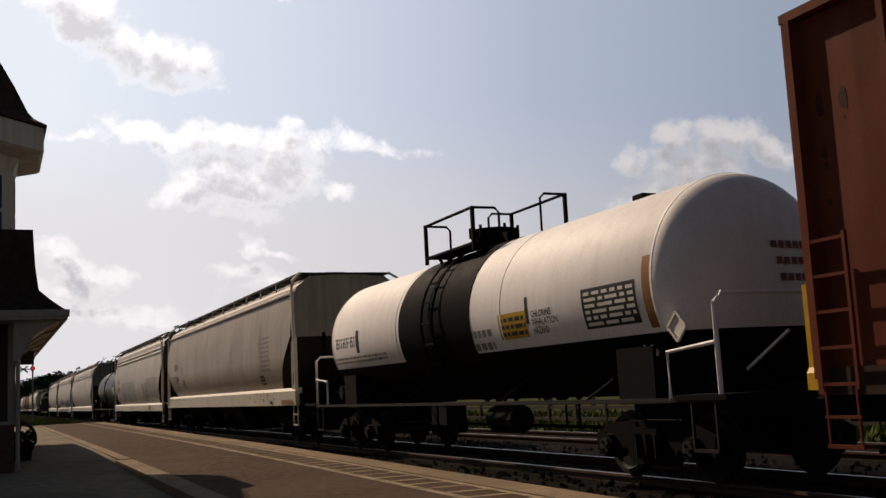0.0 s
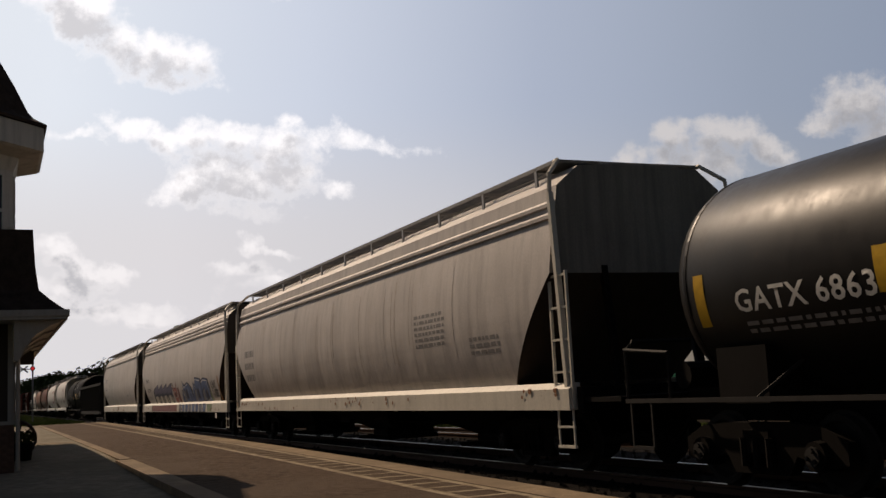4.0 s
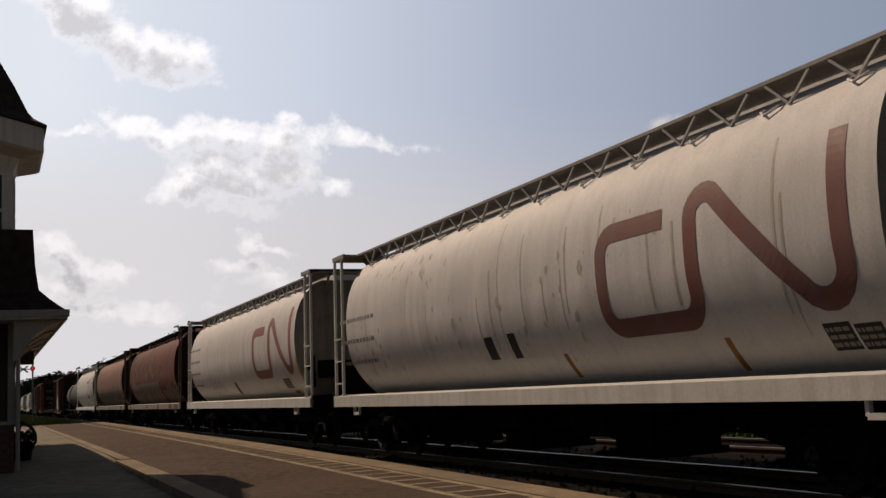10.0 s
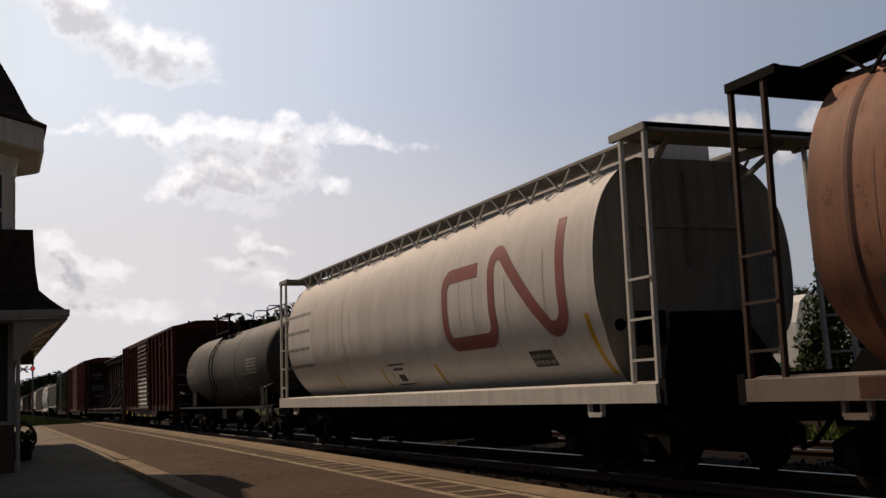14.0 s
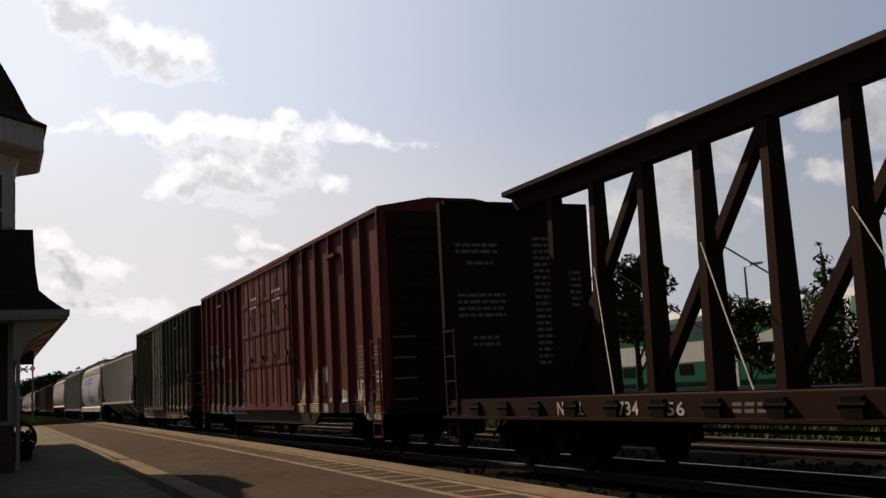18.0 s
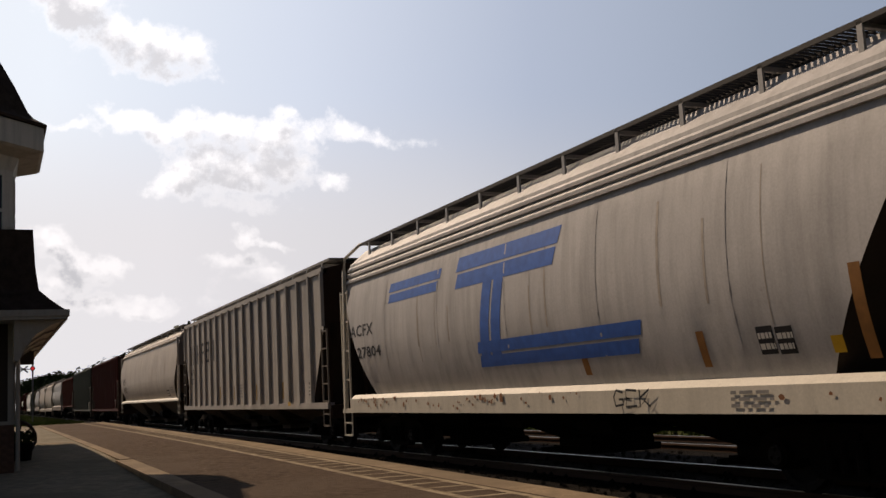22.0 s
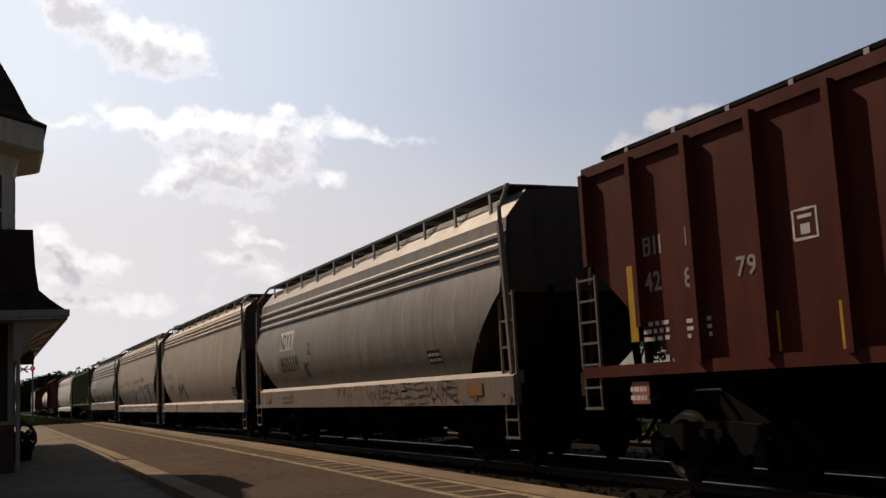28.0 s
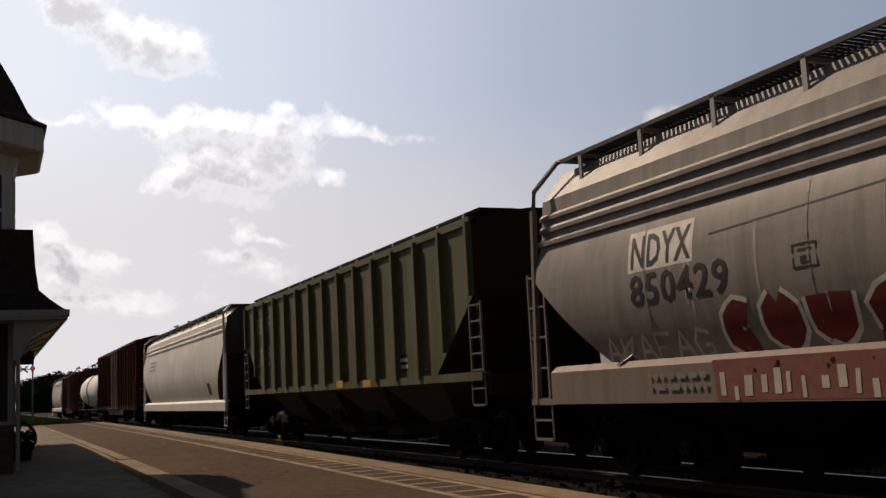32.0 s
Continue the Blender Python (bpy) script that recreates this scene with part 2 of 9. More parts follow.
    return tagged(ob, "hazy pale blue sky with broken white and grey clouds", "sky", kind="structure")


SKY = sky_sheet()

# ---- mesh helpers ----
RAIL = -0.08          # top of rail, below the platform's datum
TRACK_Y = 8.556       # centre of the running track
SPEED = 17.4          # metres a second


def box(bm, x0, x1, y0, y1, z0, z1):
    v = [bm.verts.new((x, y, z)) for z in (z0, z1) for y in (y0, y1) for x in (x0, x1)]
    for f in ((0, 2, 3, 1), (4, 5, 7, 6), (0, 1, 5, 4), (2, 6, 7, 3), (1, 3, 7, 5), (0, 4, 6, 2)):
        bm.faces.new([v[i] for i in f])


def prism(bm, pts, axis, a, b):
    """Extrude a closed outline of 2D points along axis from a to b ('x': points are y,z; 'y': x,z; 'z': x,y)."""
    def at(p, t):
        return {"x": (t, p[0], p[1]), "y": (p[0], t, p[1]), "z": (p[0], p[1], t)}[axis]
    lo, hi = [bm.verts.new(at(p, a)) for p in pts], [bm.verts.new(at(p, b)) for p in pts]
    n = len(pts)
    bm.faces.new(lo[::-1]), bm.faces.new(hi)
    for i in range(n):
        bm.faces.new((lo[i], lo[(i + 1) % n], hi[(i + 1) % n], hi[i]))


def bar(bm, p, q, w, h=None):
    """A square bar from p to q."""
    p, q = Vector(p), Vector(q)
    d = (q - p).normalized()
    up = Vector((0, 0, 1)) if abs(d.z) < 0.9 else Vector((1, 0, 0))
    s = d.cross(up).normalized() * (w / 2)
    u = s.cross(d).normalized() * ((h or w) / 2)
    a = [bm.verts.new(p + x) for x in (s + u, s - u, -s - u, -s + u)]
    b = [bm.verts.new(q + x) for x in (s + u, s - u, -s - u, -s + u)]
    bm.faces.new(a[::-1]), bm.faces.new(b)
    for i in range(4):
        bm.faces.new((a[i], a[(i + 1) % 4], b[(i + 1) % 4], b[i]))


def tube(bm, pts, r, seg=6):
    """A round pipe along a polyline."""
    pts = [Vector(p) for p in pts]
    rings = []
    for i, p in enumerate(pts):
        d = (pts[min(i + 1, len(pts) - 1)] - pts[max(i - 1, 0)]).normalized()
        up = Vector((0, 0, 1)) if abs(d.z) < 0.9 else Vector((1, 0, 0))
        s = d.cross(up).normalized()
        u = s.cross(d)
        rings.append([bm.verts.new(p + (s * math.cos(a) + u * math.sin(a)) * r) for a in (2 * math.pi * k / seg for k in range(seg))])
    for a, b in zip(rings, rings[1:]):
        for k in range(seg):
            bm.faces.new((a[k], a[(k + 1) % seg], b[(k + 1) % seg], b[k]))
    bm.faces.new(rings[0][::-1]), bm.faces.new(rings[-1])


def lathe(bm, prof, axis="x", seg=32, centre=(0, 0, 0)):
    """Turn a profile of (along, radius) about an axis through centre."""
    c = Vector(centre)
    rings = []
    for t, r in prof:
        ring = []
        for k in range(seg):
            a = 2 * math.pi * k / seg
            o = {"x": (t, r * math.cos(a), r * math.sin(a)), "y": (r * math.cos(a), t, r * math.sin(a)), "z": (r * math.cos(a), r * math.sin(a), t)}[axis]
            ring.append(bm.verts.new(c + Vector(o)))
        rings.append(ring)
    for a, b in zip(rings, rings[1:]):
        for k in range(seg):
            bm.faces.new((a[k], a[(k + 1) % seg], b[(k + 1) % seg], b[k]))
    bm.faces.new(rings[0][::-1]), bm.faces.new(rings[-1])


def mesh_of(name, bm, mat, smooth=0.0):
    bmesh.ops.recalc_face_normals(bm, faces=bm.faces)
    me = bpy.data.meshes.new(name)
    if smooth:
        for f in bm.faces:
            f.smooth = True
        for e in bm.edges:
            if len(e.link_faces) == 2 and e.calc_face_angle(0) > smooth:
                e.smooth = False
    bm.to_mesh(me)
    bm.free()
    me.materials.append(mat)
    return me


def part(name, bm, mat, parent, label="", smooth=0.0):
    """Link a bmesh as one mesh object under a thing or a part."""
    ob = new(name, mesh_of(name, bm, mat, smooth))
    ob.parent = parent
    if label:
        ob["label"] = label
    return ob


def again(name, me, parent, m=None, label=""):
    """One more object on a mesh that is already there."""
    ob = new(name, me)
    ob.parent = parent
    if m is not None:
        ob.matrix_basis = m
    if label:
        ob["label"] = label
    return ob


def thing(name, label, category, group="", m=None, kind=""):
    ob = new(name)
    ob.empty_display_size = 0.5
    if m is not None:
        ob.matrix_basis = m
    return tagged(ob, label, category, group, kind)


def solid(name, bm, mat, label, category="", group="", kind="", smooth=0.0, m=None):
    ob = new(name, mesh_of(name, bm, mat, smooth))
    if m is not None:
        ob.matrix_basis = m
    return tagged(ob, label, category, group, kind)


def lerp_table(tab, z):
    if z <= tab[0][0]:
        return tab[0][1]
    for (a, va), (b, vb) in zip(tab, tab[1:]):
        if z <= b:
            return va + (vb - va) * (z - a) / (b - a)
    return tab[-1][1]


# ---- lettering and paint on a car's side: x along the car, z above the rail, laid on the side's own curve ----
def lift(off):
    """Paint lies a millimetre or two above the sheet; only what is fixed on posts stands further out."""
    return off if off > 0.05 else 0.001 + 0.4 * off


def ribbon(bm, pts, width, side, off=0.006, step=0.14, closed=False):
    off = lift(off)
    dense = []
    pts = list(pts) + ([pts[0]] if closed else [])
    for (x0, z0), (x1, z1) in zip(pts, pts[1:]):
        n = max(1, int(math.hypot(x1 - x0, z1 - z0) / step))
        dense += [(x0 + (x1 - x0) * i / n, z0 + (z1 - z0) * i / n) for i in range(n)]
    dense.append(pts[-1])
    prev = None
    for i, (x, z) in enumerate(dense):
        a, b = dense[max(i - 1, 0)], dense[min(i + 1, len(dense) - 1)]
        dx, dz = b[0] - a[0], b[1] - a[1]
        d = math.hypot(dx, dz) or 1.0
        nx, nz = -dz / d * width / 2, dx / d * width / 2
        k = max(1, int(width / 0.07))
        row = [bm.verts.new((x + nx * u, -(side(z + nz * u) + off), z + nz * u)) for u in [1 - 2 * j / k for j in range(k + 1)]]
        if prev:
            for j in range(k):
                bm.faces.new((prev[j], prev[j + 1], row[j + 1], row[j]))
        prev = row


def patch(bm, x0, x1, z0, z1, side, off=0.005, skew=0.0, step=0.12):
    off = lift(off)
    n = max(1, int((z1 - z0) / step))
    prev = None
    for i in range(n + 1):
        z = z0 + (z1 - z0) * i / n
        k = skew * (z - z0)
        row = [bm.verts.new((x + k, -(side(z) + off), z)) for x in (x0, x1)]
        if prev:
            bm.faces.new((prev[0], prev[1], row[1], row[0]))
        prev = row


def letter_mesh(body):
    cu = bpy.data.curves.new("lettering", "FONT")
    cu.body, cu.size, cu.resolution_u, cu.space_character, cu.offset = body, 1.0, 2, 1.08, 0.017
    tmp = new("lettering", cu)
    bpy.context.view_layer.update()
    me = bpy.data.meshes.new_from_object(tmp.evaluated_get(bpy.context.evaluated_depsgraph_get()))
    bpy.data.objects.remove(tmp)
    return me


WORDS = {w: letter_mesh(w) for w in ("CHLORINE", "INHALATION", "HAZARD", "EQUX", "13240", "WLPX", "108291", "GATX 6863", "632091", "ADMX", "50161", "COER", "802", "408", "KTAK",
                                     "GATX", "BK", "TY", "151", "67", "NOKL", "734", "556", "TB", "OX", "88", "93", "46", "JTLX", "40261", "ACFX", "27804", "UNPX", "123077", "401502",
                                     "42", "87", "79", "NDYX", "850339", "515840", "516079", "850429")}


def small_print(x, z, w, rows, side, mat, parent, rng, row=0.11, name="stencil_block"):
    """Rows of unreadable small writing, as plain bars."""
    bm = bmesh.new()
    for r in range(rows):
        cx = x
        while cx < x + w * rng.uniform(0.75, 1.0):
            k = rng.uniform(0.08, 0.3)
            patch(bm, cx, min(cx + k, x + w), z - r * row * 1.5, z - r * row * 1.5 + row * 0.8, side, 0.012)
            cx += k + 0.06
    return part(name, bm, mat, parent)


GLYPHS = (
    [(0, 0), (0.1, 1), (0.9, 0.9), (0.8, 0.5), (0.1, 0.5), (0.95, 0)],
    [(0.9, 0.85), (0.3, 1), (0.05, 0.6), (0.2, 0.05), (0.9, 0.15), (0.85, 0.45), (0.5, 0.45)],
    [(0, 1), (0.15, 0), (0.5, 0.6), (0.85, 0), (1, 1)],
    [(0.9, 1), (0.1, 0.85), (0.15, 0.5), (0.85, 0.5), (0.8, 0.05), (0, 0)],
    [(0, 0), (0.05, 1), (0.9, 0.1), (0.95, 1)],
    [(0.1, 1), (0.1, 0), (0.5, 0.35), (0.1, 0.5), (0.9, 1), (0.5, 0.35), (0.95, 0)],
    [(0, 0), (0.45, 1), (0.95, 0), (0.7, 0.4), (0.2, 0.4)],
    [(0.95, 0.95), (0.05, 1), (0.05, 0.5), (0.7, 0.5), (0.05, 0.5), (0, 0), (0.95, 0.05)],
)


def blob(bm, pts, side, off):
    """A filled outline, laid on the side in level strips."""
    off = lift(off)
    zs = sorted({round(z, 4) for _, z in pts})
    levels = []
    for a, b in zip(zs, zs[1:]):
        k = max(1, int((b - a) / 0.05))
        levels += [a + (b - a) * i / k for i in range(k)]
    levels.append(zs[-1])
    edges = list(zip(pts, list(pts[1:]) + [pts[0]]))
    for a, b in zip(levels, levels[1:]):
        mid = (a + b) / 2
        cross = []
        for (x0, z0), (x1, z1) in edges:
            if (z0 < mid) != (z1 < mid):
                k = (x1 - x0) / (z1 - z0)
                cross.append((x0 + k * (mid - z0), x0 + k * (a - z0), x0 + k * (b - z0)))
        cross.sort()
        ya, yb = -(side(a) + off), -(side(b) + off)
        for l, r in zip(cross[::2], cross[1::2]):
            bm.faces.new([bm.verts.new(p) for p in ((l[1], ya, a), (r[1], ya, a), (r[2], yb, b), (l[2], yb, b))])
    bmesh.ops.remove_doubles(bm, verts=bm.verts, dist=0.0003) if len(bm.faces) < 60 else None


def graffiti(parent, x0, x1, z0, z1, n, side, fill, edge, rng, thick=0.2, lean=0.15, back=None, label="", rough=0.16):
    """Sprayed lettering that cannot be read: filled jagged forms with an outline, inner strokes and a cloud behind."""
    w, h = (x1 - x0) / n, z1 - z0
    if back:
        for i in range(n + 1):
            bm = bmesh.new()
            cx = x0 + w * i + rng.uniform(-0.2, 0.2) * w
            hh = h * rng.uniform(0.7, 1.0)
            pts = [(cx + w * rng.uniform(0.6, 0.85) * math.cos(a), z0 + hh * 0.5 + hh * 0.5 * rng.uniform(0.85, 1.0) * max(-1, min(1, 1.25 * math.sin(a)))) for a in [2 * math.pi * k / 11 for k in range(11)]]
            blob(bm, [(max(x0 - 0.1, min(x1 + 0.1, x)), z) for x, z in pts], side, 0.003 + 0.0003 * i)
            part("graffiti_ground", bm, back, parent)
    for i in range(n):
        be, bf = bmesh.new(), bmesh.new()
        cx = x0 + w * (i + 0.5)
        zb, zt = z0 + rng.uniform(0, rough) * h, z1 - rng.uniform(0, rough) * h
        wl, wr = w * rng.uniform(0.42, 0.58), w * rng.uniform(0.42, 0.58)
        pts = [(cx - wl, zb + 0.1 * h * rng.random()), (cx - wl * 0.35, zb), (cx - wl * 0.1, zb + 0.22 * h * rng.random()), (cx + wr * 0.3, zb), (cx + wr, zb + 0.15 * h * rng.random()),
               (cx + wr * rng.uniform(0.7, 1.0), zb + 0.4 * h), (cx + wr * 1.1, zb + 0.62 * h), (cx + wr * 0.8, zt), (cx + wr * 0.2, zt - 0.1 * h * rng.random()), (cx - wl * 0.2, zt),
               (cx - wl * 0.9, zt - 0.12 * h * rng.random()), (cx - wl * rng.uniform(0.7, 1.05), zb + 0.55 * h)]
        pts = [(x + lean * (z - z0), z) for x, z in pts]
        o = 0.0006 * (i % 4)
        blob(bf, pts, side, 0.006 + o)
        ribbon(be, pts, thick * 0.55, side, 0.0085 + o, closed=True)
        for _ in range(2):
            g = rng.choice(GLYPHS)
            ribbon(be, [(cx + (gx - 0.5) * w * 0.62 + lean * gz * h, zb + 0.14 * h + gz * h * 0.6) for gx, gz in g[: rng.choice((2, 3, 4))]], thick * 0.38, side, 0.0085 + o)
        letter = part("graffiti", bf, fill, parent, label)
        if back:
            bm, zm, f1, f2 = bmesh.new(), zb + (zt - zb) * rng.uniform(0.45, 0.65), rng.uniform(0.35, 0.6), rng.uniform(0.3, 0.5)
            blob(bm, [(cx + (x - cx - lean * (z - z0)) * f1 + lean * (zm + (z - zm) * f2 - z0), zm + (z - zm) * f2) for x, z in pts], side, 0.0078 + o)
            part("graffiti_highlight", bm, back, letter)
        part("graffiti_outline", be, edge, letter)
    # paint that also covers the outside posts
    for x in sorted(POSTS.get(parent.name, ())):
        if x0 <= x <= x1:
            bm = bmesh.new()
            zt = z1 - h * rng.uniform(0.0, 0.35)
            zm = z0 + (zt - z0) * rng.uniform(0.3, 0.6)
            patch(bm, x - 0.036, x + 0.036, max(z0, 1.0), zm, lambda z: 1.606, 0.003)
            part("painted_post", bm, rng.choice((fill, back or fill)), parent)
            bm = bmesh.new()
            patch(bm, x - 0.036, x + 0.036, zm, zt, lambda z: 1.606, 0.003)
            part("painted_post", bm, rng.choice((edge, back or fill, fill)), parent)


def scrawl(parent, x0, x1, z0, z1, n, side, mat, rng, thick=0.035, label=""):
    w = (x1 - x0) / n
    for i in range(n):
        bm = bmesh.new()
        ribbon(bm, [(x0 + (i + 0.9 * gx) * w, z0 + gz * (z1 - z0)) for gx, gz in rng.choice(GLYPHS)], thick, side, 0.006)
        part("sprayed_tag", bm, mat, parent, label)

# ---- rolling stock: shared running gear ----
def gear_meshes():
    bm = bmesh.new()
    prism(bm, [(-1.25, 0.34), (-1.25, 0.56), (-0.95, 0.70), (-0.45, 0.74), (0.45, 0.74), (0.95, 0.70), (1.25, 0.56), (1.25, 0.34),
               (1.0, 0.30), (0.55, 0.40), (0.42, 0.20), (-0.42, 0.20), (-0.55, 0.40), (-1.0, 0.30)], "y", -0.07, 0.07)
    for x in (-0.89, 0.89):
        lathe(bm, [(-0.16, 0.05), (-0.16, 0.15), (0.1, 0.17), (0.1, 0.05)], "y", 12, (x, 0, 0.42))
    for x in (-0.2, 0, 0.2):
        lathe(bm, [(0.28, 0.055), (0.58, 0.055)], "z", 8, (x, -0.1, 0))
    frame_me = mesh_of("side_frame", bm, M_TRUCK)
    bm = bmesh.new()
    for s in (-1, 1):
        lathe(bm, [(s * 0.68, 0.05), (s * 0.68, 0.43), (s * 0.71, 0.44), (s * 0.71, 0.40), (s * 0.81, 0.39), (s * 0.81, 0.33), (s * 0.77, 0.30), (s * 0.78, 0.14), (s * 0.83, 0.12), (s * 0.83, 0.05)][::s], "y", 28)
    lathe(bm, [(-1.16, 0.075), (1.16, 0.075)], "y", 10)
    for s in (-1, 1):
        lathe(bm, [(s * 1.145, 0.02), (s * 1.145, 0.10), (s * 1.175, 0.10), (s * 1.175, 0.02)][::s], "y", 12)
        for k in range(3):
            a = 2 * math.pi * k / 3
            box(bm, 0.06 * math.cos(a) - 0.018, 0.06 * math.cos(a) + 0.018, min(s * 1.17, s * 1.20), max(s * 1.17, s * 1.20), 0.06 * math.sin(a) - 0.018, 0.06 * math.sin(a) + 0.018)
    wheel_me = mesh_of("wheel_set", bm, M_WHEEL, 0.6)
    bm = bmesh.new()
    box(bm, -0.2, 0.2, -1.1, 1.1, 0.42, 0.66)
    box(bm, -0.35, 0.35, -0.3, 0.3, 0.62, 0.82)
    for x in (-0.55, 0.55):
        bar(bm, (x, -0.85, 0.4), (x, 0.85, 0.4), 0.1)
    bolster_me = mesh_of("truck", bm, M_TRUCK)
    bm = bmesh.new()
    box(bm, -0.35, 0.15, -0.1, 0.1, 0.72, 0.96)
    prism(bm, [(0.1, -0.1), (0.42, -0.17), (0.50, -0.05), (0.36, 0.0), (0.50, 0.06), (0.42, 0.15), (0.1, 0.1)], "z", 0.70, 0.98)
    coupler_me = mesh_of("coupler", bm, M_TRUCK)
    return frame_me, wheel_me, bolster_me, coupler_me


WHEELS = []     # the train's wheel sets, which roll
POSTS = {}      # where each box car's outside posts stand
SIDE_FRAME, WHEEL_SET, BOLSTER, COUPLER = gear_meshes()


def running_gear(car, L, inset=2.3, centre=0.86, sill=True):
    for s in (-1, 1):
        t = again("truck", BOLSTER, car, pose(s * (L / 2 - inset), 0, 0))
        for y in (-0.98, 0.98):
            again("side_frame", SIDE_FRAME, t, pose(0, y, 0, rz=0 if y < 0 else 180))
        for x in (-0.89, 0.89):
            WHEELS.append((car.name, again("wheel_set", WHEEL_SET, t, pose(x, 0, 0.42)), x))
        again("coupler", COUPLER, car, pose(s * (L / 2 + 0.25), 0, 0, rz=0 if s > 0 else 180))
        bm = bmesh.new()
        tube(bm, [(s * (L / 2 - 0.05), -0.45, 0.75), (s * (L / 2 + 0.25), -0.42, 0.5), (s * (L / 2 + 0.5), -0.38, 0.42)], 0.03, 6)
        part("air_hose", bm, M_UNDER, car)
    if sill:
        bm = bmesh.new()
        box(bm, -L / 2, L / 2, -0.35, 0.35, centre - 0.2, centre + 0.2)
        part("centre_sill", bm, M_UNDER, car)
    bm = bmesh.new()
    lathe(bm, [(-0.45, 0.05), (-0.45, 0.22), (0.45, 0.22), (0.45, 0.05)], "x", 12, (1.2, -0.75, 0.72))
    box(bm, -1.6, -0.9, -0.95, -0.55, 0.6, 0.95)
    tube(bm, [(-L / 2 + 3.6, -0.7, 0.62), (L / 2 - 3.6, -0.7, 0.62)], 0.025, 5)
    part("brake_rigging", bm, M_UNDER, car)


def ladder(car, x0, x1, z0, z1, y, mat, rungs, name="ladder", stirrup=True):
    bm = bmesh.new()
    bar(bm, (x0, y, z0), (x0, y, z1), 0.036)
    bar(bm, (x1, y, z0), (x1, y, z1), 0.036)
    stiles = part(name, bm, mat, car)
    bm = bmesh.new()
    bar(bm, (x0, y, 0), (x1, y, 0), 0.03)
    rung = mesh_of("rung", bm, mat)
    for i in range(rungs):
        again("rung", rung, stiles, pose(0, 0, z0 + 0.05 + (z1 - z0 - 0.1) * i / max(1, rungs - 1)))
    if stirrup:
        bm = bmesh.new()
        for x in (x0 + 0.03, x1 - 0.03):
            bar(bm, (x, y, z0 - 0.5), (x, y, z0 + 0.05), 0.022)
        bar(bm, (x0, y, z0 - 0.5), (x1, y, z0 - 0.5), 0.035)
        bar(bm, (x0, y, z0 - 0.24), (x1, y, z0 - 0.24), 0.028)
        part("stirrup_step", bm, mat, car)


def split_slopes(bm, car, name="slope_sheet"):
    """Take the undercut end faces out of a hull as slope sheets of their own, painted dark for their shade."""
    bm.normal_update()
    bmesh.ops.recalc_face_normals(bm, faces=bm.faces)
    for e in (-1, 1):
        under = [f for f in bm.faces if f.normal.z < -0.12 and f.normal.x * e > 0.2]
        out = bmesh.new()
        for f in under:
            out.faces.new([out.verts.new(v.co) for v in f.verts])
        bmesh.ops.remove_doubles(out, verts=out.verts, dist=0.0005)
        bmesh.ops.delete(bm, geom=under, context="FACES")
        part(name, out, M_SLOPE, car, "dark grimy slope sheet, its shade painted in")


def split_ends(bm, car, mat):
    """Take the upright end faces out of a hull as end sheets, with their shade in mat's colour."""
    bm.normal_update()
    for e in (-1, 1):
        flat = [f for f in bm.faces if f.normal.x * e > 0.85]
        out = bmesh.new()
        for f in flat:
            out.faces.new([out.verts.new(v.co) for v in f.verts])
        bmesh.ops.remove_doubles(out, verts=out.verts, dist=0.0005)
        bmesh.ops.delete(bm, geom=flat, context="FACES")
        part("end_sheet", out, mat, car, "end sheet, painted dark for its shade")


def slices(bm, levels):
    """A hull from level rings: (z, half length, half width), lowest first, with rounded plan corners none."""
    prev = None
    for z, hx, hy in levels:
        ring = [bm.verts.new(p) for p in ((-hx, -hy, z), (hx, -hy, z), (hx, hy, z), (-hx, hy, z))]
        if prev:
            for i in range(4):
                bm.faces.new((prev[i], prev[(i + 1) % 4], ring[(i + 1) % 4], ring[i]))
        else:
            bm.faces.new(ring[::-1])
        prev = ring
    bm.faces.new(prev)


def roof_walk(car, L, z, y0, y1, posts, zfoot, mat, grating=True, open_=0.75):
    """Running boards along both roof edges with cross boards at the ends, on posts."""
    for s in (-1, 1):
        bm = bmesh.new()
        if grating:
            n = 3
            for i in range(n):
                yy = s * (y0 + (y1 - y0) * i / (n - 1))
                box(bm, -L / 2, L / 2, yy - 0.012, yy + 0.012, z - 0.035, z)
            k = int(L / 0.085)
            for i in range(k + 1):
                x = -L / 2 + L * i / k
                box(bm, x - 0.02 * open_, x + 0.02 * open_, min(s * y0, s * y1), max(s * y0, s * y1), z - 0.026, z - 0.004)
            box(bm, -L / 2, L / 2, s * y1 - 0.015, s * y1 + 0.015, z - 0.055, z)
        else:
            box(bm, -L / 2, L / 2, min(s * y0, s * y1), max(s * y0, s * y1), z - 0.05, z)
        part("running_board", bm, mat, car)
    for e in (-1, 1):
        bm = bmesh.new()
        box(bm, e * (L / 2 - 0.32) - 0.3, e * (L / 2 - 0.32) + 0.3, -y1, y1, z - 0.04, z)
        part("end_board", bm, mat, car)
    for s in (-1, 1):
        bm = bmesh.new()
        box(bm, -0.035, 0.035, s * y1 - 0.015, s * y1 + 0.015, zfoot, z - 0.02)
        bar(bm, (0, s * y0, z - 0.06), (0, s * y1, z - 0.06), 0.05)
        me = mesh_of("board_post", bm, M_STEEL)
        for i in range(posts):
            again("board_post", me, car, pose(-L / 2 + 0.6 + (L - 1.2) * i / (posts - 1), 0, 0))


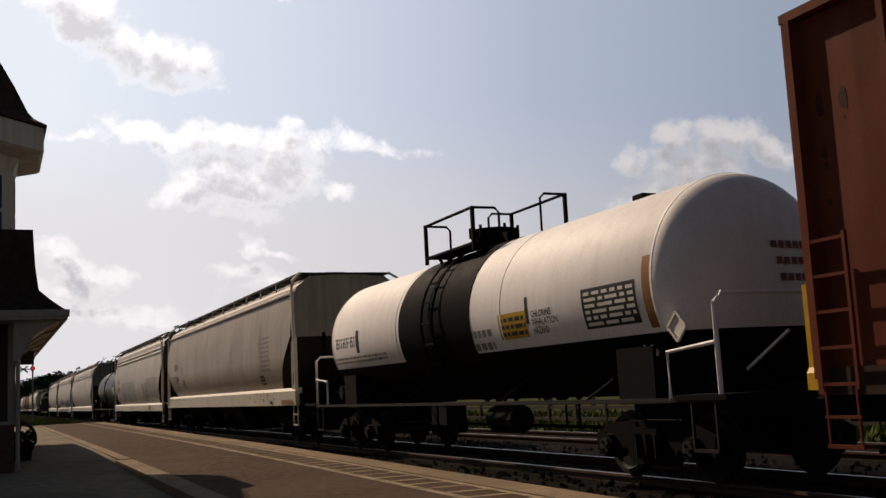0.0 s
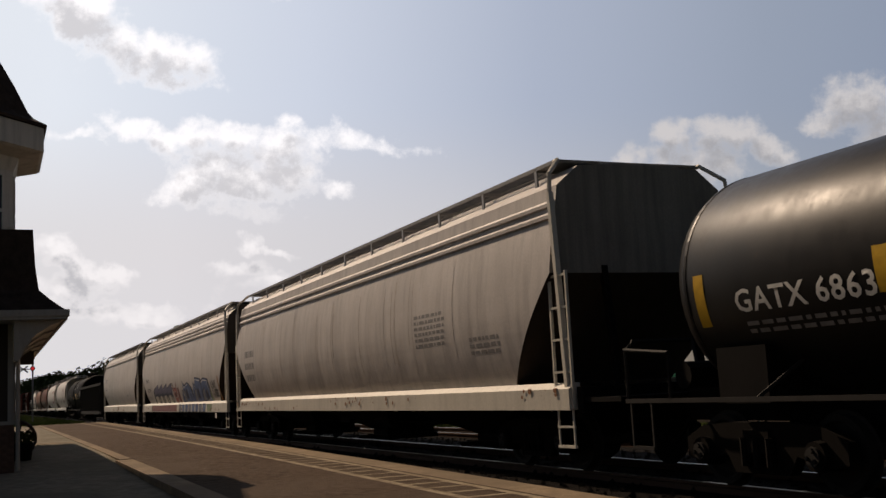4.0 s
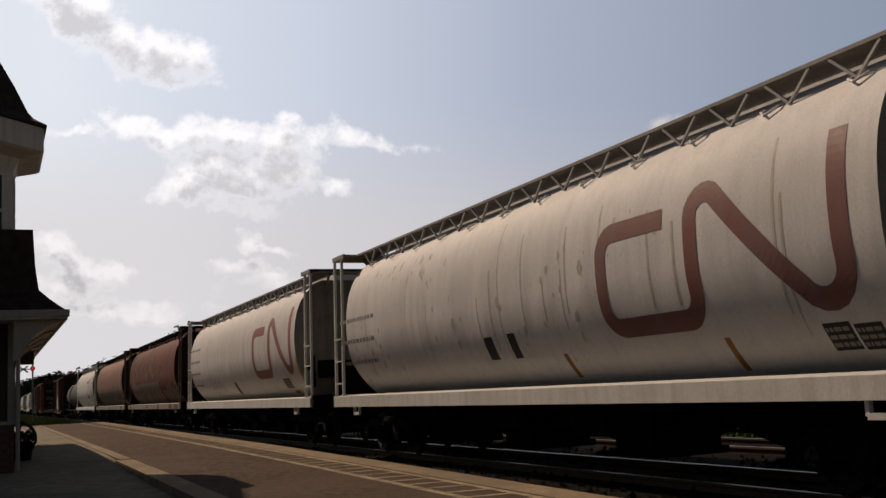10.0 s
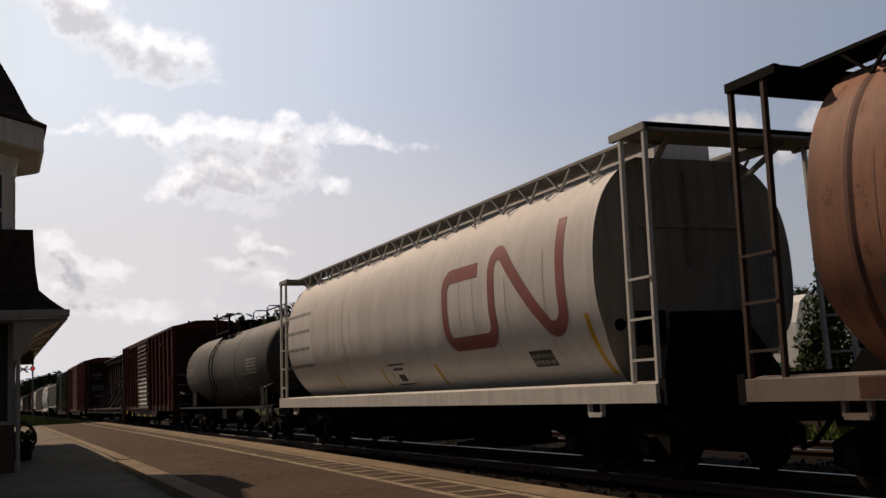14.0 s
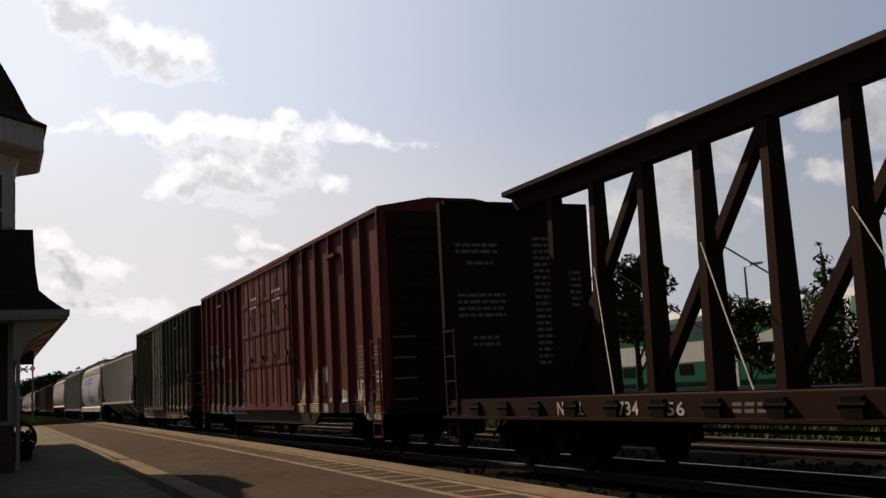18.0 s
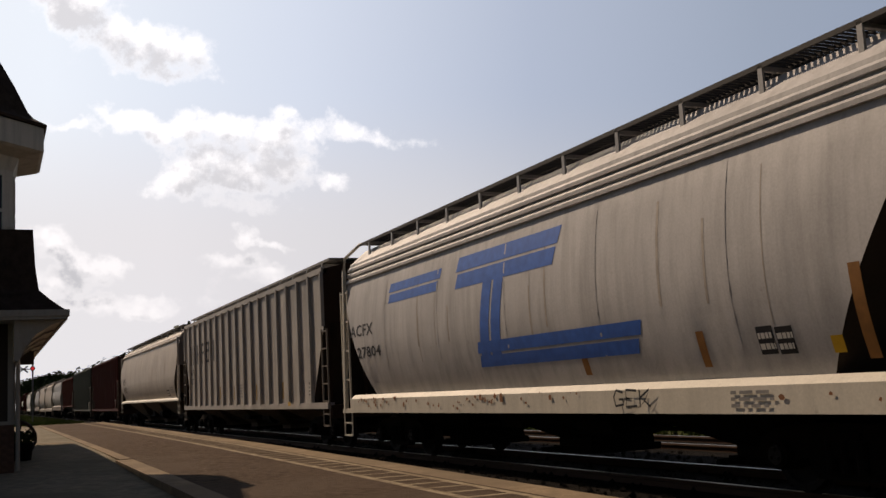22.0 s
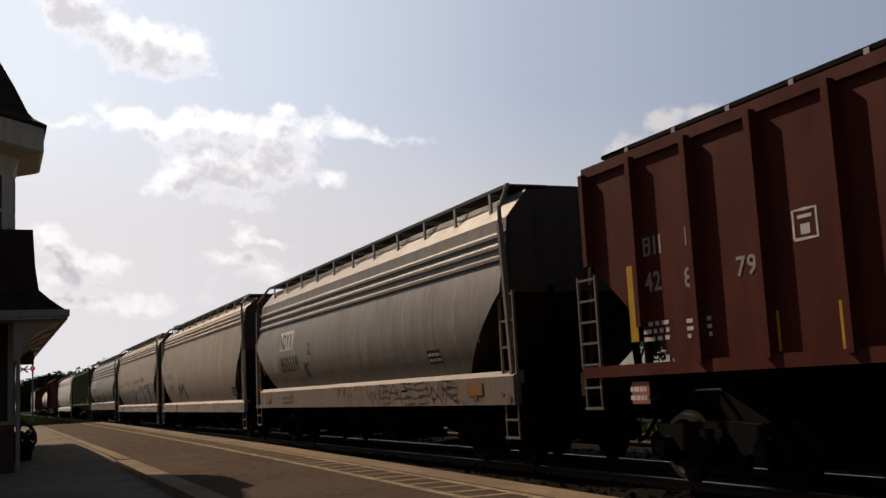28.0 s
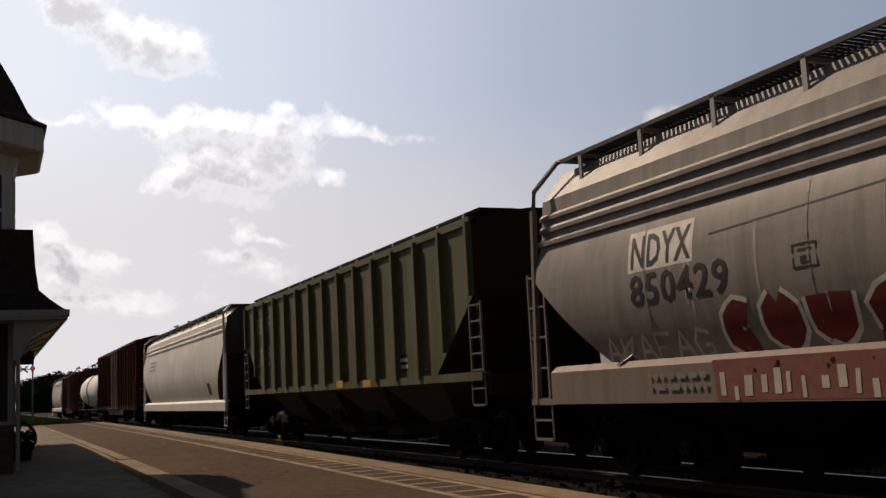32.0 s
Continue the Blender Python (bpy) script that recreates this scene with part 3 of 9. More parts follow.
def hatches(car, L, z, n, mat, w=0.55, round_=False):
    bm = bmesh.new()
    if round_:
        lathe(bm, [(z, 0.02), (z, 0.42), (z + 0.12, 0.42), (z + 0.16, 0.3), (z + 0.18, 0.02)], "z", 16)
    else:
        box(bm, -L / n * 0.44, L / n * 0.44, -w / 2, w / 2, z, z + 0.13)
    me = mesh_of("hatch_cover", bm, mat)
    for i in range(n):
        again("hatch_cover", me, car, pose(-L / 2 + L * (i + 0.5) / n, 0, 0))


def bays(car, L, n, ztop, zlow, mat, half=1.35):
    """Discharge hoppers below the body, with a gate each."""
    w = L / n
    bm = bmesh.new()
    prev = None
    for z, hx, hy in ((ztop, w * 0.49, half), (zlow + 0.12, 0.45, 0.55), (zlow, 0.45, 0.55)):
        ring = [bm.verts.new(p) for p in ((-hx, -hy, z), (hx, -hy, z), (hx, hy, z), (-hx, hy, z))]
        if prev:
            for i in range(4):
                bm.faces.new((prev[i], prev[(i + 1) % 4], ring[(i + 1) % 4], ring[i]))
        prev = ring
    bm.faces.new(prev)
    me = mesh_of("hopper_bay", bm, mat)
    bm = bmesh.new()
    box(bm, -0.55, 0.55, -0.6, 0.6, zlow - 0.1, zlow)
    tube(bm, [(-0.3, -0.95, zlow - 0.04), (-0.3, 0.95, zlow - 0.04)], 0.04, 6)
    gate = mesh_of("outlet_gate", bm, M_UNDER)
    for i in range(n):
        b = again("hopper_bay", me, car, pose(-L / 2 + w * (i + 0.5), 0, 0))
        again("outlet_gate", gate, b)


def hopper(label, L, mat, trim, p, name="covered_hopper_car"):
    """A smooth-sided covered hopper car. p: heights above the rail."""
    sb, st, eb, et, rb = p["sill"][0], p["sill"][1], p["eave"][0], p["eave"][1], p["board"]
    car = thing(name, label, "railcar", "cars of the freight train")
    cut, zc = p.get("cut", 1.55), p.get("cutz", 2.75)
    w = [(st + (2.35 - st) * i / 10, 1.6 - 0.22 * (1 - i / 10) ** 2) for i in range(11)] + [(2.35 + (eb - 2.35) * i / 8, 1.6 - 0.16 * (i / 8) ** 2) for i in range(1, 9)] + [(et, 1.38), (rb - 0.13, 1.02), (rb - 0.09, 0.45)]
    end = L / 2 - 0.42
    def half(z):
        if z >= zc:
            return end
        t = (zc - z) / (zc - st)
        return end - cut * (t ** p.get("bend", 1.0))
    bm = bmesh.new()
    w = sorted({round(z, 3): y for z, y in w}.items())
    zs = sorted({*[z for z, _ in w], *[st + (zc - st) * i / 8 for i in range(9)]})
    slices(bm, [(z, half(z), lerp_table(w, z)) for z in zs])
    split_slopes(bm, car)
    split_ends(bm, car, p.get("end", P_ENDSHADE))
    part("body", bm, mat, car, "", 0.45)
    side = lambda z: lerp_table(w, z)
    # eave mouldings
    for k, (a, d) in enumerate(p.get("bands", ((0.0, 0.05),))):
        bm = bmesh.new()
        z = eb + (et - eb) * a
        for s in (-1, 1):
            y = s * (side(z) + 0.004)
            prism(bm, [(y, z - 0.035), (y + s * d, z - 0.03), (y + s * d, z + 0.02), (y, z + 0.06)], "x", -end, end)
        part("eave_moulding", bm, mat, car)
    # weld seams of the side sheets
    bm = bmesh.new()
    for i in range(1, p.get("seams", 6)):
        x = -end + 2 * end * i / p.get("seams", 6)
        for s in (-1, 1):
            prev = None
            for j in range(9):
                z = st + 0.05 + (eb - st - 0.1) * j / 8
                row = [bm.verts.new((x + k, s * (side(z) + 0.005), z)) for k in (-0.018, 0.018)]
                if prev:
                    bm.faces.new((prev[0], prev[1], row[1], row[0]))
                prev = row
    tagged(part("weld_seams", bm, mat, car), kind="stuff")
    # side sills
    for s in (-1, 1):
        bm = bmesh.new()
        y = s * 1.50
        top = [(y - s * 0.1, sb), (y + s * 0.08, sb), (y + s * 0.08, st - 0.06), (y - s * 0.02, st + 0.02), (y - s * 0.1, st + 0.02)]
        prism(bm, top, "x", -L / 2 + 0.70, L / 2 - 0.12)
        part("side_sill", bm, trim, car)
        bm = bmesh.new()
        box(bm, -L / 2 + 0.05, -L / 2 + 0.70, s * 1.50 - 0.05, s * 1.50 + 0.06, sb - 0.01, sb + 0.07)
        part("step_sill", bm, trim, car)
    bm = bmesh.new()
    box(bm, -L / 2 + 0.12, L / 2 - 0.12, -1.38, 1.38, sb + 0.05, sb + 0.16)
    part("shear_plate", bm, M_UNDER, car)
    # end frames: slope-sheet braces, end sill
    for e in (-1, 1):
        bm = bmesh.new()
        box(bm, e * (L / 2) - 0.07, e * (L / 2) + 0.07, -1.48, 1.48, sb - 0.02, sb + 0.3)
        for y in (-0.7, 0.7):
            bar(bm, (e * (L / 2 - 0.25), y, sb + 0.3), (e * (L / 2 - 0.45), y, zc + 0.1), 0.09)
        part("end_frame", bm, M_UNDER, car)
        for s in (-1, 1):
            y = s * 1.52
            x1, x0 = e * (L / 2 - 0.10), e * (L / 2 - 0.55)
            ladder(car, x0, x1, sb + 0.02, zc + (0.15 if e < 0 else 0.0), y, trim if p.get("light_ladder", True) else M_STEEL, 5)
            bm = bmesh.new()
            bar(bm, (e * (L / 2 - 0.2), y, sb), (e * (L / 2 - 0.38), y, et - 0.12), 0.075)
            if p.get("goose", True):
                tube(bm, [(e * (L / 2 - 0.38), y, et - 0.15), (e * (L / 2 - 0.40), s * 1.50, et + 0.15), (e * (L / 2 - 0.62), s * 1.22, rb - 0.02), (e * (L / 2 - 0.9), s * 1.18, rb - 0.02)], 0.035, 6)
            part("corner_post", bm, mat if p.get("thin") else trim, car)
    roof_walk(car, L - 1.3, rb, 0.52, 1.22, p.get("posts", 11), et + 0.05, p.get("grate", M_GRATE), open_=0.3 if p.get("grate") else 0.75)
    # coaming painted dark, for the shade below the running boards
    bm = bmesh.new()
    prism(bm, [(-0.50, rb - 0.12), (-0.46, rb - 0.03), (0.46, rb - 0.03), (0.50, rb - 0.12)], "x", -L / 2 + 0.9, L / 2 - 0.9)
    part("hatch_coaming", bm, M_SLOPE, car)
    hatches(car, L - 2.0, rb - 0.035, 3, mat)
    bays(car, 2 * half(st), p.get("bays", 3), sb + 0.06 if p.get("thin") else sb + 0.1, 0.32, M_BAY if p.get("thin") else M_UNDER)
    running_gear(car, L, 2.1)
    return car, lambda z: side(z) if z > st - 0.03 else 1.581


def cyl_hopper(label, L, mat, trim, p):
    """A cylindrical covered hopper car with open end platforms."""
    car = thing("covered_hopper_car", label, "railcar", "cars of the freight train")
    sb, st, ztop, rb = 0.98, 1.20, 4.0, 4.27
    post = p.get("post", trim)
    zc, rz, ry = 2.54, 1.72, 1.60
    w = [(zc + rz * math.sin(a), ry * (math.cos(a) if a < 0 else (1 - math.sin(a) ** 2.6) ** (1 / 2.6))) for a in [-1.0 + 2.18 * i / 44 for i in range(45)]]
    side = lambda z: lerp_table(w, z)
    end = L / 2 - 1.22
    bm = bmesh.new()
    slices(bm, [(z, end - 0.35 * max(0.0, (1.9 - z)), y) for z, y in w])
    bm.normal_update()
    bmesh.ops.recalc_face_normals(bm, faces=bm.faces)
    # both ends get a darker paint that stands for their shade
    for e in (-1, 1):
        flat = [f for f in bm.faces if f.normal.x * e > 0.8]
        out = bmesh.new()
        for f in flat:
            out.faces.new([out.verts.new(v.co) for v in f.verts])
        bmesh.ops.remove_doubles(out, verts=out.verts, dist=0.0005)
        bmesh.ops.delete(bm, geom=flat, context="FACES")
        part("end_sheet", out, p.get("end", P_ENDG), car, "end sheet, painted dark for its shade", 0.5)
    part("body", bm, mat, car, "", 0.5)
    for s in (-1, 1):
        bm = bmesh.new()
        prev = None
        for z, y in w[3:-2]:
            row = [bm.verts.new((k, s * (y + (0.008 if abs(k) < 0.02 else 0.0005)), z)) for k in (-0.055, 0.0, 0.055)]
            if prev:
                for j in (0, 1):
                    bm.faces.new((prev[j], prev[j + 1], row[j + 1], row[j]))
            prev = row
        ring_me = mesh_of("weld_ring", bm, p.get("ring", mat))
        for i in range(p.get("rings", 0)):
            again("weld_ring", ring_me, car, pose(-end + 0.5 + (2 * end - 1.0) * i / 11, 0, 0))
    for s in (-1, 1):
        bm = bmesh.new()
        y = s * 1.48
        prism(bm, [(y - s * 0.12, sb), (y + s * 0.1, sb), (y + s * 0.1, st), (y - s * 0.12, st + 0.03)], "x", -L / 2 + 0.1, L / 2 - 0.1)
        part("side_sill", bm, trim, car)
    for e in (-1, 1):
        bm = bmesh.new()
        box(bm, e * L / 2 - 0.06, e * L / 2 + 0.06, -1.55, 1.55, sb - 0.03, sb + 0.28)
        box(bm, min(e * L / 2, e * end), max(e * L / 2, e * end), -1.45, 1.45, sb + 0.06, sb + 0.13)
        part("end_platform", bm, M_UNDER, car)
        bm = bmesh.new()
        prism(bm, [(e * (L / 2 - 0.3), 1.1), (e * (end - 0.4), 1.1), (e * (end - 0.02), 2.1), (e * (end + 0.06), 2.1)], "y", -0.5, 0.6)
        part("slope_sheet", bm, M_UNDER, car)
        # stiffeners, lower doors and a round port on the end sheet
        bm = bmesh.new()
        box(bm, e * end - 0.02, e * end + 0.05, -0.95, 0.75, 3.20, 3.26)
        for y in (-0.10, -0.95, 0.75):
            box(bm, e * end - 0.02, e * end + 0.06, y - 0.03, y + 0.03, 2.9 if y < -0.5 or y > 0.5 else 2.7, 3.20 if y != -0.10 else 3.95)
        part("end_stiffener", bm, p.get("end", P_ENDG), car)
        bm = bmesh.new()
        box(bm, e * end - 0.01, e * end + 0.03, -1.15, -1.09, 1.45, 2.25)
        box(bm, e * end - 0.01, e * end + 0.03, -1.02, -0.58, 1.68, 2.12)
        part("brake_panel", bm, M_UNDER, car)
        bm = bmesh.new()
        tube(bm, [(e * (end - 0.02), -1.26, 1.95), (e * (end + 0.02), -1.26, 1.95)], 0.08, 12)
        part("round_port", bm, M_UNDER, car)
        for s in (-1, 1):
            y = s * 1.52
            xa, xb = e * (L / 2 - 0.12), e * (L / 2 - 0.62)
            bm = bmesh.new()
            bar(bm, (xa, y, sb), (xa, s * 1.45, rb - 0.02), 0.055, 0.05)
            bar(bm, (xb, y, sb), (xb, s * 1.45, rb - 0.02), 0.055, 0.05)
            part("corner_post", bm, post, car)
            for i in range(4):
                bm = bmesh.new()
                z = sb + 0.02 + i * 0.48
                bar(bm, (xa, y, z), (xb, y, z), 0.03)
                part("ladder_rung", bm, post, car)
            bm = bmesh.new()
            for x in (e * (L / 2 - 1.35), e * (L / 2 - 1.65)):
                bar(bm, (x, y, sb - 0.14), (x, y, sb), 0.05)
            bar(bm, (e * (L / 2 - 1.35), y, sb - 0.14), (e * (L / 2 - 1.65), y, sb - 0.14), 0.06)
            part("stirrup_step", bm, trim, car)
        bm = bmesh.new()
        box(bm, e * (L / 2 - 0.45) - 0.38, e * (L / 2 - 0.45) + 0.38, -1.46, 1.46, rb - 0.05, rb)
        deck = part("end_roof_platform", bm, p.get("board", M_BOARD), car)
        bm = bmesh.new()
        box(bm, e * (L / 2 - 0.1) - 0.03, e * (L / 2 - 0.1) + 0.03, -1.46, 1.46, rb - 0.085, rb + 0.01)
        part("edge_beam", bm, p.get("board", M_BOARD), deck)
        for s in (-1, 1):
            bm = bmesh.new()
            box(bm, e * (L / 2 - 0.45) - 0.38, e * (L / 2 - 0.45) + 0.38, s * 1.46 - 0.03, s * 1.46 + 0.03, rb - 0.085, rb + 0.01)
            part("edge_beam", bm, p.get("board", M_BOARD), deck)
        for y in (-0.9, 0.9):
            bm = bmesh.new()
            bar(bm, (e * (L / 2 - 0.4), y, rb - 0.05), (e * (end - 0.05), y * 0.8, zc + 1.2), 0.06)
            part("brace", bm, p.get("board", M_BOARD), deck)
    bmat = p.get("board", M_BOARD)
    for s in (-1, 1):
        bm = bmesh.new()
        box(bm, -L / 2 + 0.7, L / 2 - 0.7, s * 0.94 - 0.25, s * 0.94 + 0.25, rb - 0.05, rb - 0.01)
        part("running_board", bm, bmat, car)
        bm = bmesh.new()
        bar(bm, (-0.32, s * 1.17, rb - 0.06), (0, s * 1.16, rb - 0.33), 0.03)
        bar(bm, (0, s * 1.16, rb - 0.33), (0.32, s * 1.17, rb - 0.06), 0.03)
        bracket = mesh_of("board_bracket", bm, M_STEEL if bmat is not M_UNDER else M_UNDER)
        n = 16
        for i in range(n):
            again("board_bracket", bracket, car, pose(-end + 0.5 + (2 * end - 1.0) * i / (n - 1), 0, 0))
        bm = bmesh.new()
        tube(bm, [(0, s * (side(3.98) + 0.02), 3.98), (0, s * (side(3.98) + 0.09), 3.95), (0.13, s * (side(3.90) + 0.08), 3.88), (0.26, s * (side(3.98) + 0.09), 3.95), (0.26, s * (side(3.98) + 0.02), 3.98)], 0.016, 5)
        loop = mesh_of("lashing_loop", bm, mat)
        for i in range(12):
            again("lashing_loop", loop, car, pose(-end + 0.6 + (2 * end - 1.2) * i / 11, 0, 0))
    bm = bmesh.new()
    box(bm, -end + 0.12, end - 0.12, -0.45, 0.45, ztop - 0.1, rb + 0.1)
    part("hatch_trough", bm, mat, car)
    bays(car, 2 * end - 1.0, 4, sb + 0.1, 0.32, M_UNDER)
    running_gear(car, L, 1.9)
    return car, side


def tank_car(label, L, mat, p, name="tank_car"):
    """A tank car: dished-end shell on a stub sill, top platform with rails, ladders and end grab rails."""
    car = thing(name, label, "railcar", "cars of the freight train")
    r, zc = p["r"], p["top"] - p["r"]
    e = L / 2 - p.get("inset", 0.55)
    prof = [(-e, 0.02)]
    for i in range(1, 7):
        a = math.pi / 2 * i / 6
        prof.append((-e + 0.52 * (1 - math.cos(a)), r * math.sin(a)))
    prof += [(x, rr) for x, rr in ((-e * 0.5, r), (0, r), (e * 0.5, r))]
    prof += [(-t, rr) for t, rr in prof[:7][::-1]]
    bm = bmesh.new()
    lathe(bm, prof, "x", 48, (0, 0, zc))
    part("tank_shell", bm, mat, car, "", 0.8)
    side = lambda z: math.sqrt(max(0.02, r * r - (z - zc) ** 2))
    bm = bmesh.new()
    for x in (-e + 0.55, -e * 0.33, e * 0.33, e - 0.55):
        lathe(bm, [(x - 0.02, r - 0.01), (x - 0.02, r + 0.006), (x + 0.02, r + 0.006), (x + 0.02, r - 0.01)], "x", 48, (0, 0, zc))
    part("weld_bands", bm, mat, car)
    # platform over the manway
    zt, x0 = p["top"], p.get("dome", 0.0)
    bm = bmesh.new()
    for y in (-1, 1):
        box(bm, x0 - 1.05, x0 + 1.05, y * 0.72 - 0.24, y * 0.72 + 0.24, zt - 0.06, zt - 0.02)
        for x in (-0.95, 0.95):
            bar(bm, (x0 + x, y * 0.7, zt - 0.06), (x0 + x, y * 0.6, zt - 0.3), 0.05)
    plat = part("platform", bm, M_UNDER, car)
    for s in (-1, 1):
        bm = bmesh.new()
        y, h = s * 0.93, zt + p.get("rail_h", 0.80) + 0.14 * s
        inner = s * 0.42
        tube(bm, [(x0 - 1.05, y, h), (x0 + 1.05, y, h)], 0.027, 6)
        for x in (x0 - 1.05, x0 + 1.05):
            bar(bm, (x, y, zt - 0.16), (x, y, h + 0.02), 0.06)
            tube(bm, [(x, y, h), (x, inner + s * 0.08, h), (x, inner, h - 0.08), (x, inner, zt - 0.06)], 0.024, 6)
        part("guard_rail", bm, M_UNDER, plat)
    bm = bmesh.new()
    lathe(bm, [(zt - 0.15, 0.36), (zt + 0.28, 0.36), (zt + 0.30, 0.42), (zt + 0.36, 0.42), (zt + 0.40, 0.1)], "z", 20, (x0, 0, 0))
    for k in range(6):
        a = math.pi / 3 * k
        tube(bm, [(x0 + 0.44 * math.cos(a), 0.44 * math.sin(a), zt + 0.22), (x0 + 0.44 * math.cos(a), 0.44 * math.sin(a), zt + 0.42)], 0.03, 5)
    box(bm, x0 + 0.5, x0 + 0.75, -0.12, 0.12, zt - 0.05, zt + 0.22)
    part("manway", bm, p.get("dome_mat", M_UNDER), car)
    bm = bmesh.new()
    box(bm, e * 0.62, e * 0.62 + 0.25, -0.12, 0.12, zt - 0.08, zt + 0.1)
    part("relief_valve", bm, M_UNDER, car)
    # ladder that follows the shell
    for s in (-1, 1):
        bm = bmesh.new()
        arc = [(s * (r + 0.09) * math.cos(a), zc + (r + 0.09) * math.sin(a)) for a in [1.05 - 1.55 * i / 12 for i in range(13)]]
        arc += [(s * 1.42, 0.95), (s * 1.42, 0.45)]
        for x in (x0 - 0.24, x0 + 0.24):
            tube(bm, [(x, y, z) for y, z in arc], 0.022, 5)
        for i, (y, z) in enumerate(arc):
            if i % 2 == 0:
                bar(bm, (x0 - 0.24, y, z), (x0 + 0.24, y, z), 0.028)
        part("ladder", bm, p.get("ladder", M_UNDER), car)
    # side walk rails, sills, saddles
    for s in (-1, 1):
        bm = bmesh.new()
        bar(bm, (-L / 2 + 0.1, s * 1.42, 1.0), (L / 2 - 0.1, s * 1.42, 1.0), 0.04, 0.05)
        for k in (-0.62, -0.28, 0.28, 0.62):
            bar(bm, (k * L / 2, s * 1.42, 1.0), (k * L / 2 + 0.25, s * (side(1.35) - 0.02) if side(1.35) > 0.3 else s * 0.9, 1.42), 0.035)
        part("side_rail", bm, M_WHEEL, car)
    for q in (-1, 1):
        bm = bmesh.new()
        box(bm, min(q * (L / 2 - 3.2), q * L / 2), max(q * (L / 2 - 3.2), q * L / 2), -0.45, 0.45, 0.72, 1.12)
        part("stub_sill", bm, M_UNDER, car)
        bm = bmesh.new()
        box(bm, q * (L / 2 - 2.0) - 0.4, q * (L / 2 - 2.0) + 0.4, -1.2, 1.2, 0.95, zc - r * 0.55)
        part("saddle", bm, M_UNDER, car)
        bm = bmesh.new()
        box(bm, q * L / 2 - 0.9, q * L / 2 + 0.02, -1.45, 1.45, 1.0, 1.06)
        part("end_platform", bm, M_UNDER, car)
        bm = bmesh.new()
        x = q * (L / 2 - 0.12)
        hz = p.get("hoop", 1.72)
        tube(bm, [(x, -1.4, 1.0), (x, -1.4, hz - 0.1), (x, -1.3, hz), (x, 1.3, hz), (x, 1.4, hz - 0.1), (x, 1.4, 1.0)], 0.03, 6)
        tube(bm, [(x, -0.4, 1.72), (x - q * 0.5, -0.7, 1.25)], 0.022, 5)
        tube(bm, [(q * (L / 2 - 1.0), -1.42, 1.0), (q * (L / 2 - 1.0), -1.42, 1.55), (x, -1.42, 1.62)], 0.025, 6)
        for yy in (-1.42, 1.42):
            st = bmesh.new()
            for dx in (0.2, 0.62):
                bar(st, (q * (L / 2 - dx), yy, 0.45), (q * (L / 2 - dx), yy, 1.0), 0.028)
            bar(st, (q * (L / 2 - 0.2), yy, 0.45), (q * (L / 2 - 0.62), yy, 0.45), 0.035)
            part("stirrup_step", st, M_WHEEL, car)
        part("end_railing", bm, p.get("rail", M_WHEEL), car)
        bm = bmesh.new()
        lathe(bm, [(-0.3, 0.02), (-0.3, 0.16), (0.3, 0.16), (0.3, 0.02)], "y", 12, (q * (L / 2 - 0.7), -0.7, 1.28))
        part("brake_cylinder", bm, M_UNDER, car)
    running_gear(car, L, 2.0, sill=False)
    return car, side


def placard_frame(car, x, z, side, tilt=0.0, s=0.2):
    bm = bmesh.new()
    for a, b in (((-s, 0), (0, s)), ((0, s), (s, 0)), ((s, 0), (0, -s)), ((0, -s), (-s, 0))):
        bar(bm, (x + a[0], -(side(z) + 0.06), z + a[1]), (x + b[0], -(side(z) + 0.06), z + b[1]), 0.03)
    prism(bm, [(x - s * 0.8, z), (x, z + s * 0.8), (x + s * 0.8, z), (x, z - s * 0.8)], "y", -(side(z) + 0.055), -(side(z) + 0.045))
    return part("placard", bm, M_WHITE, car)


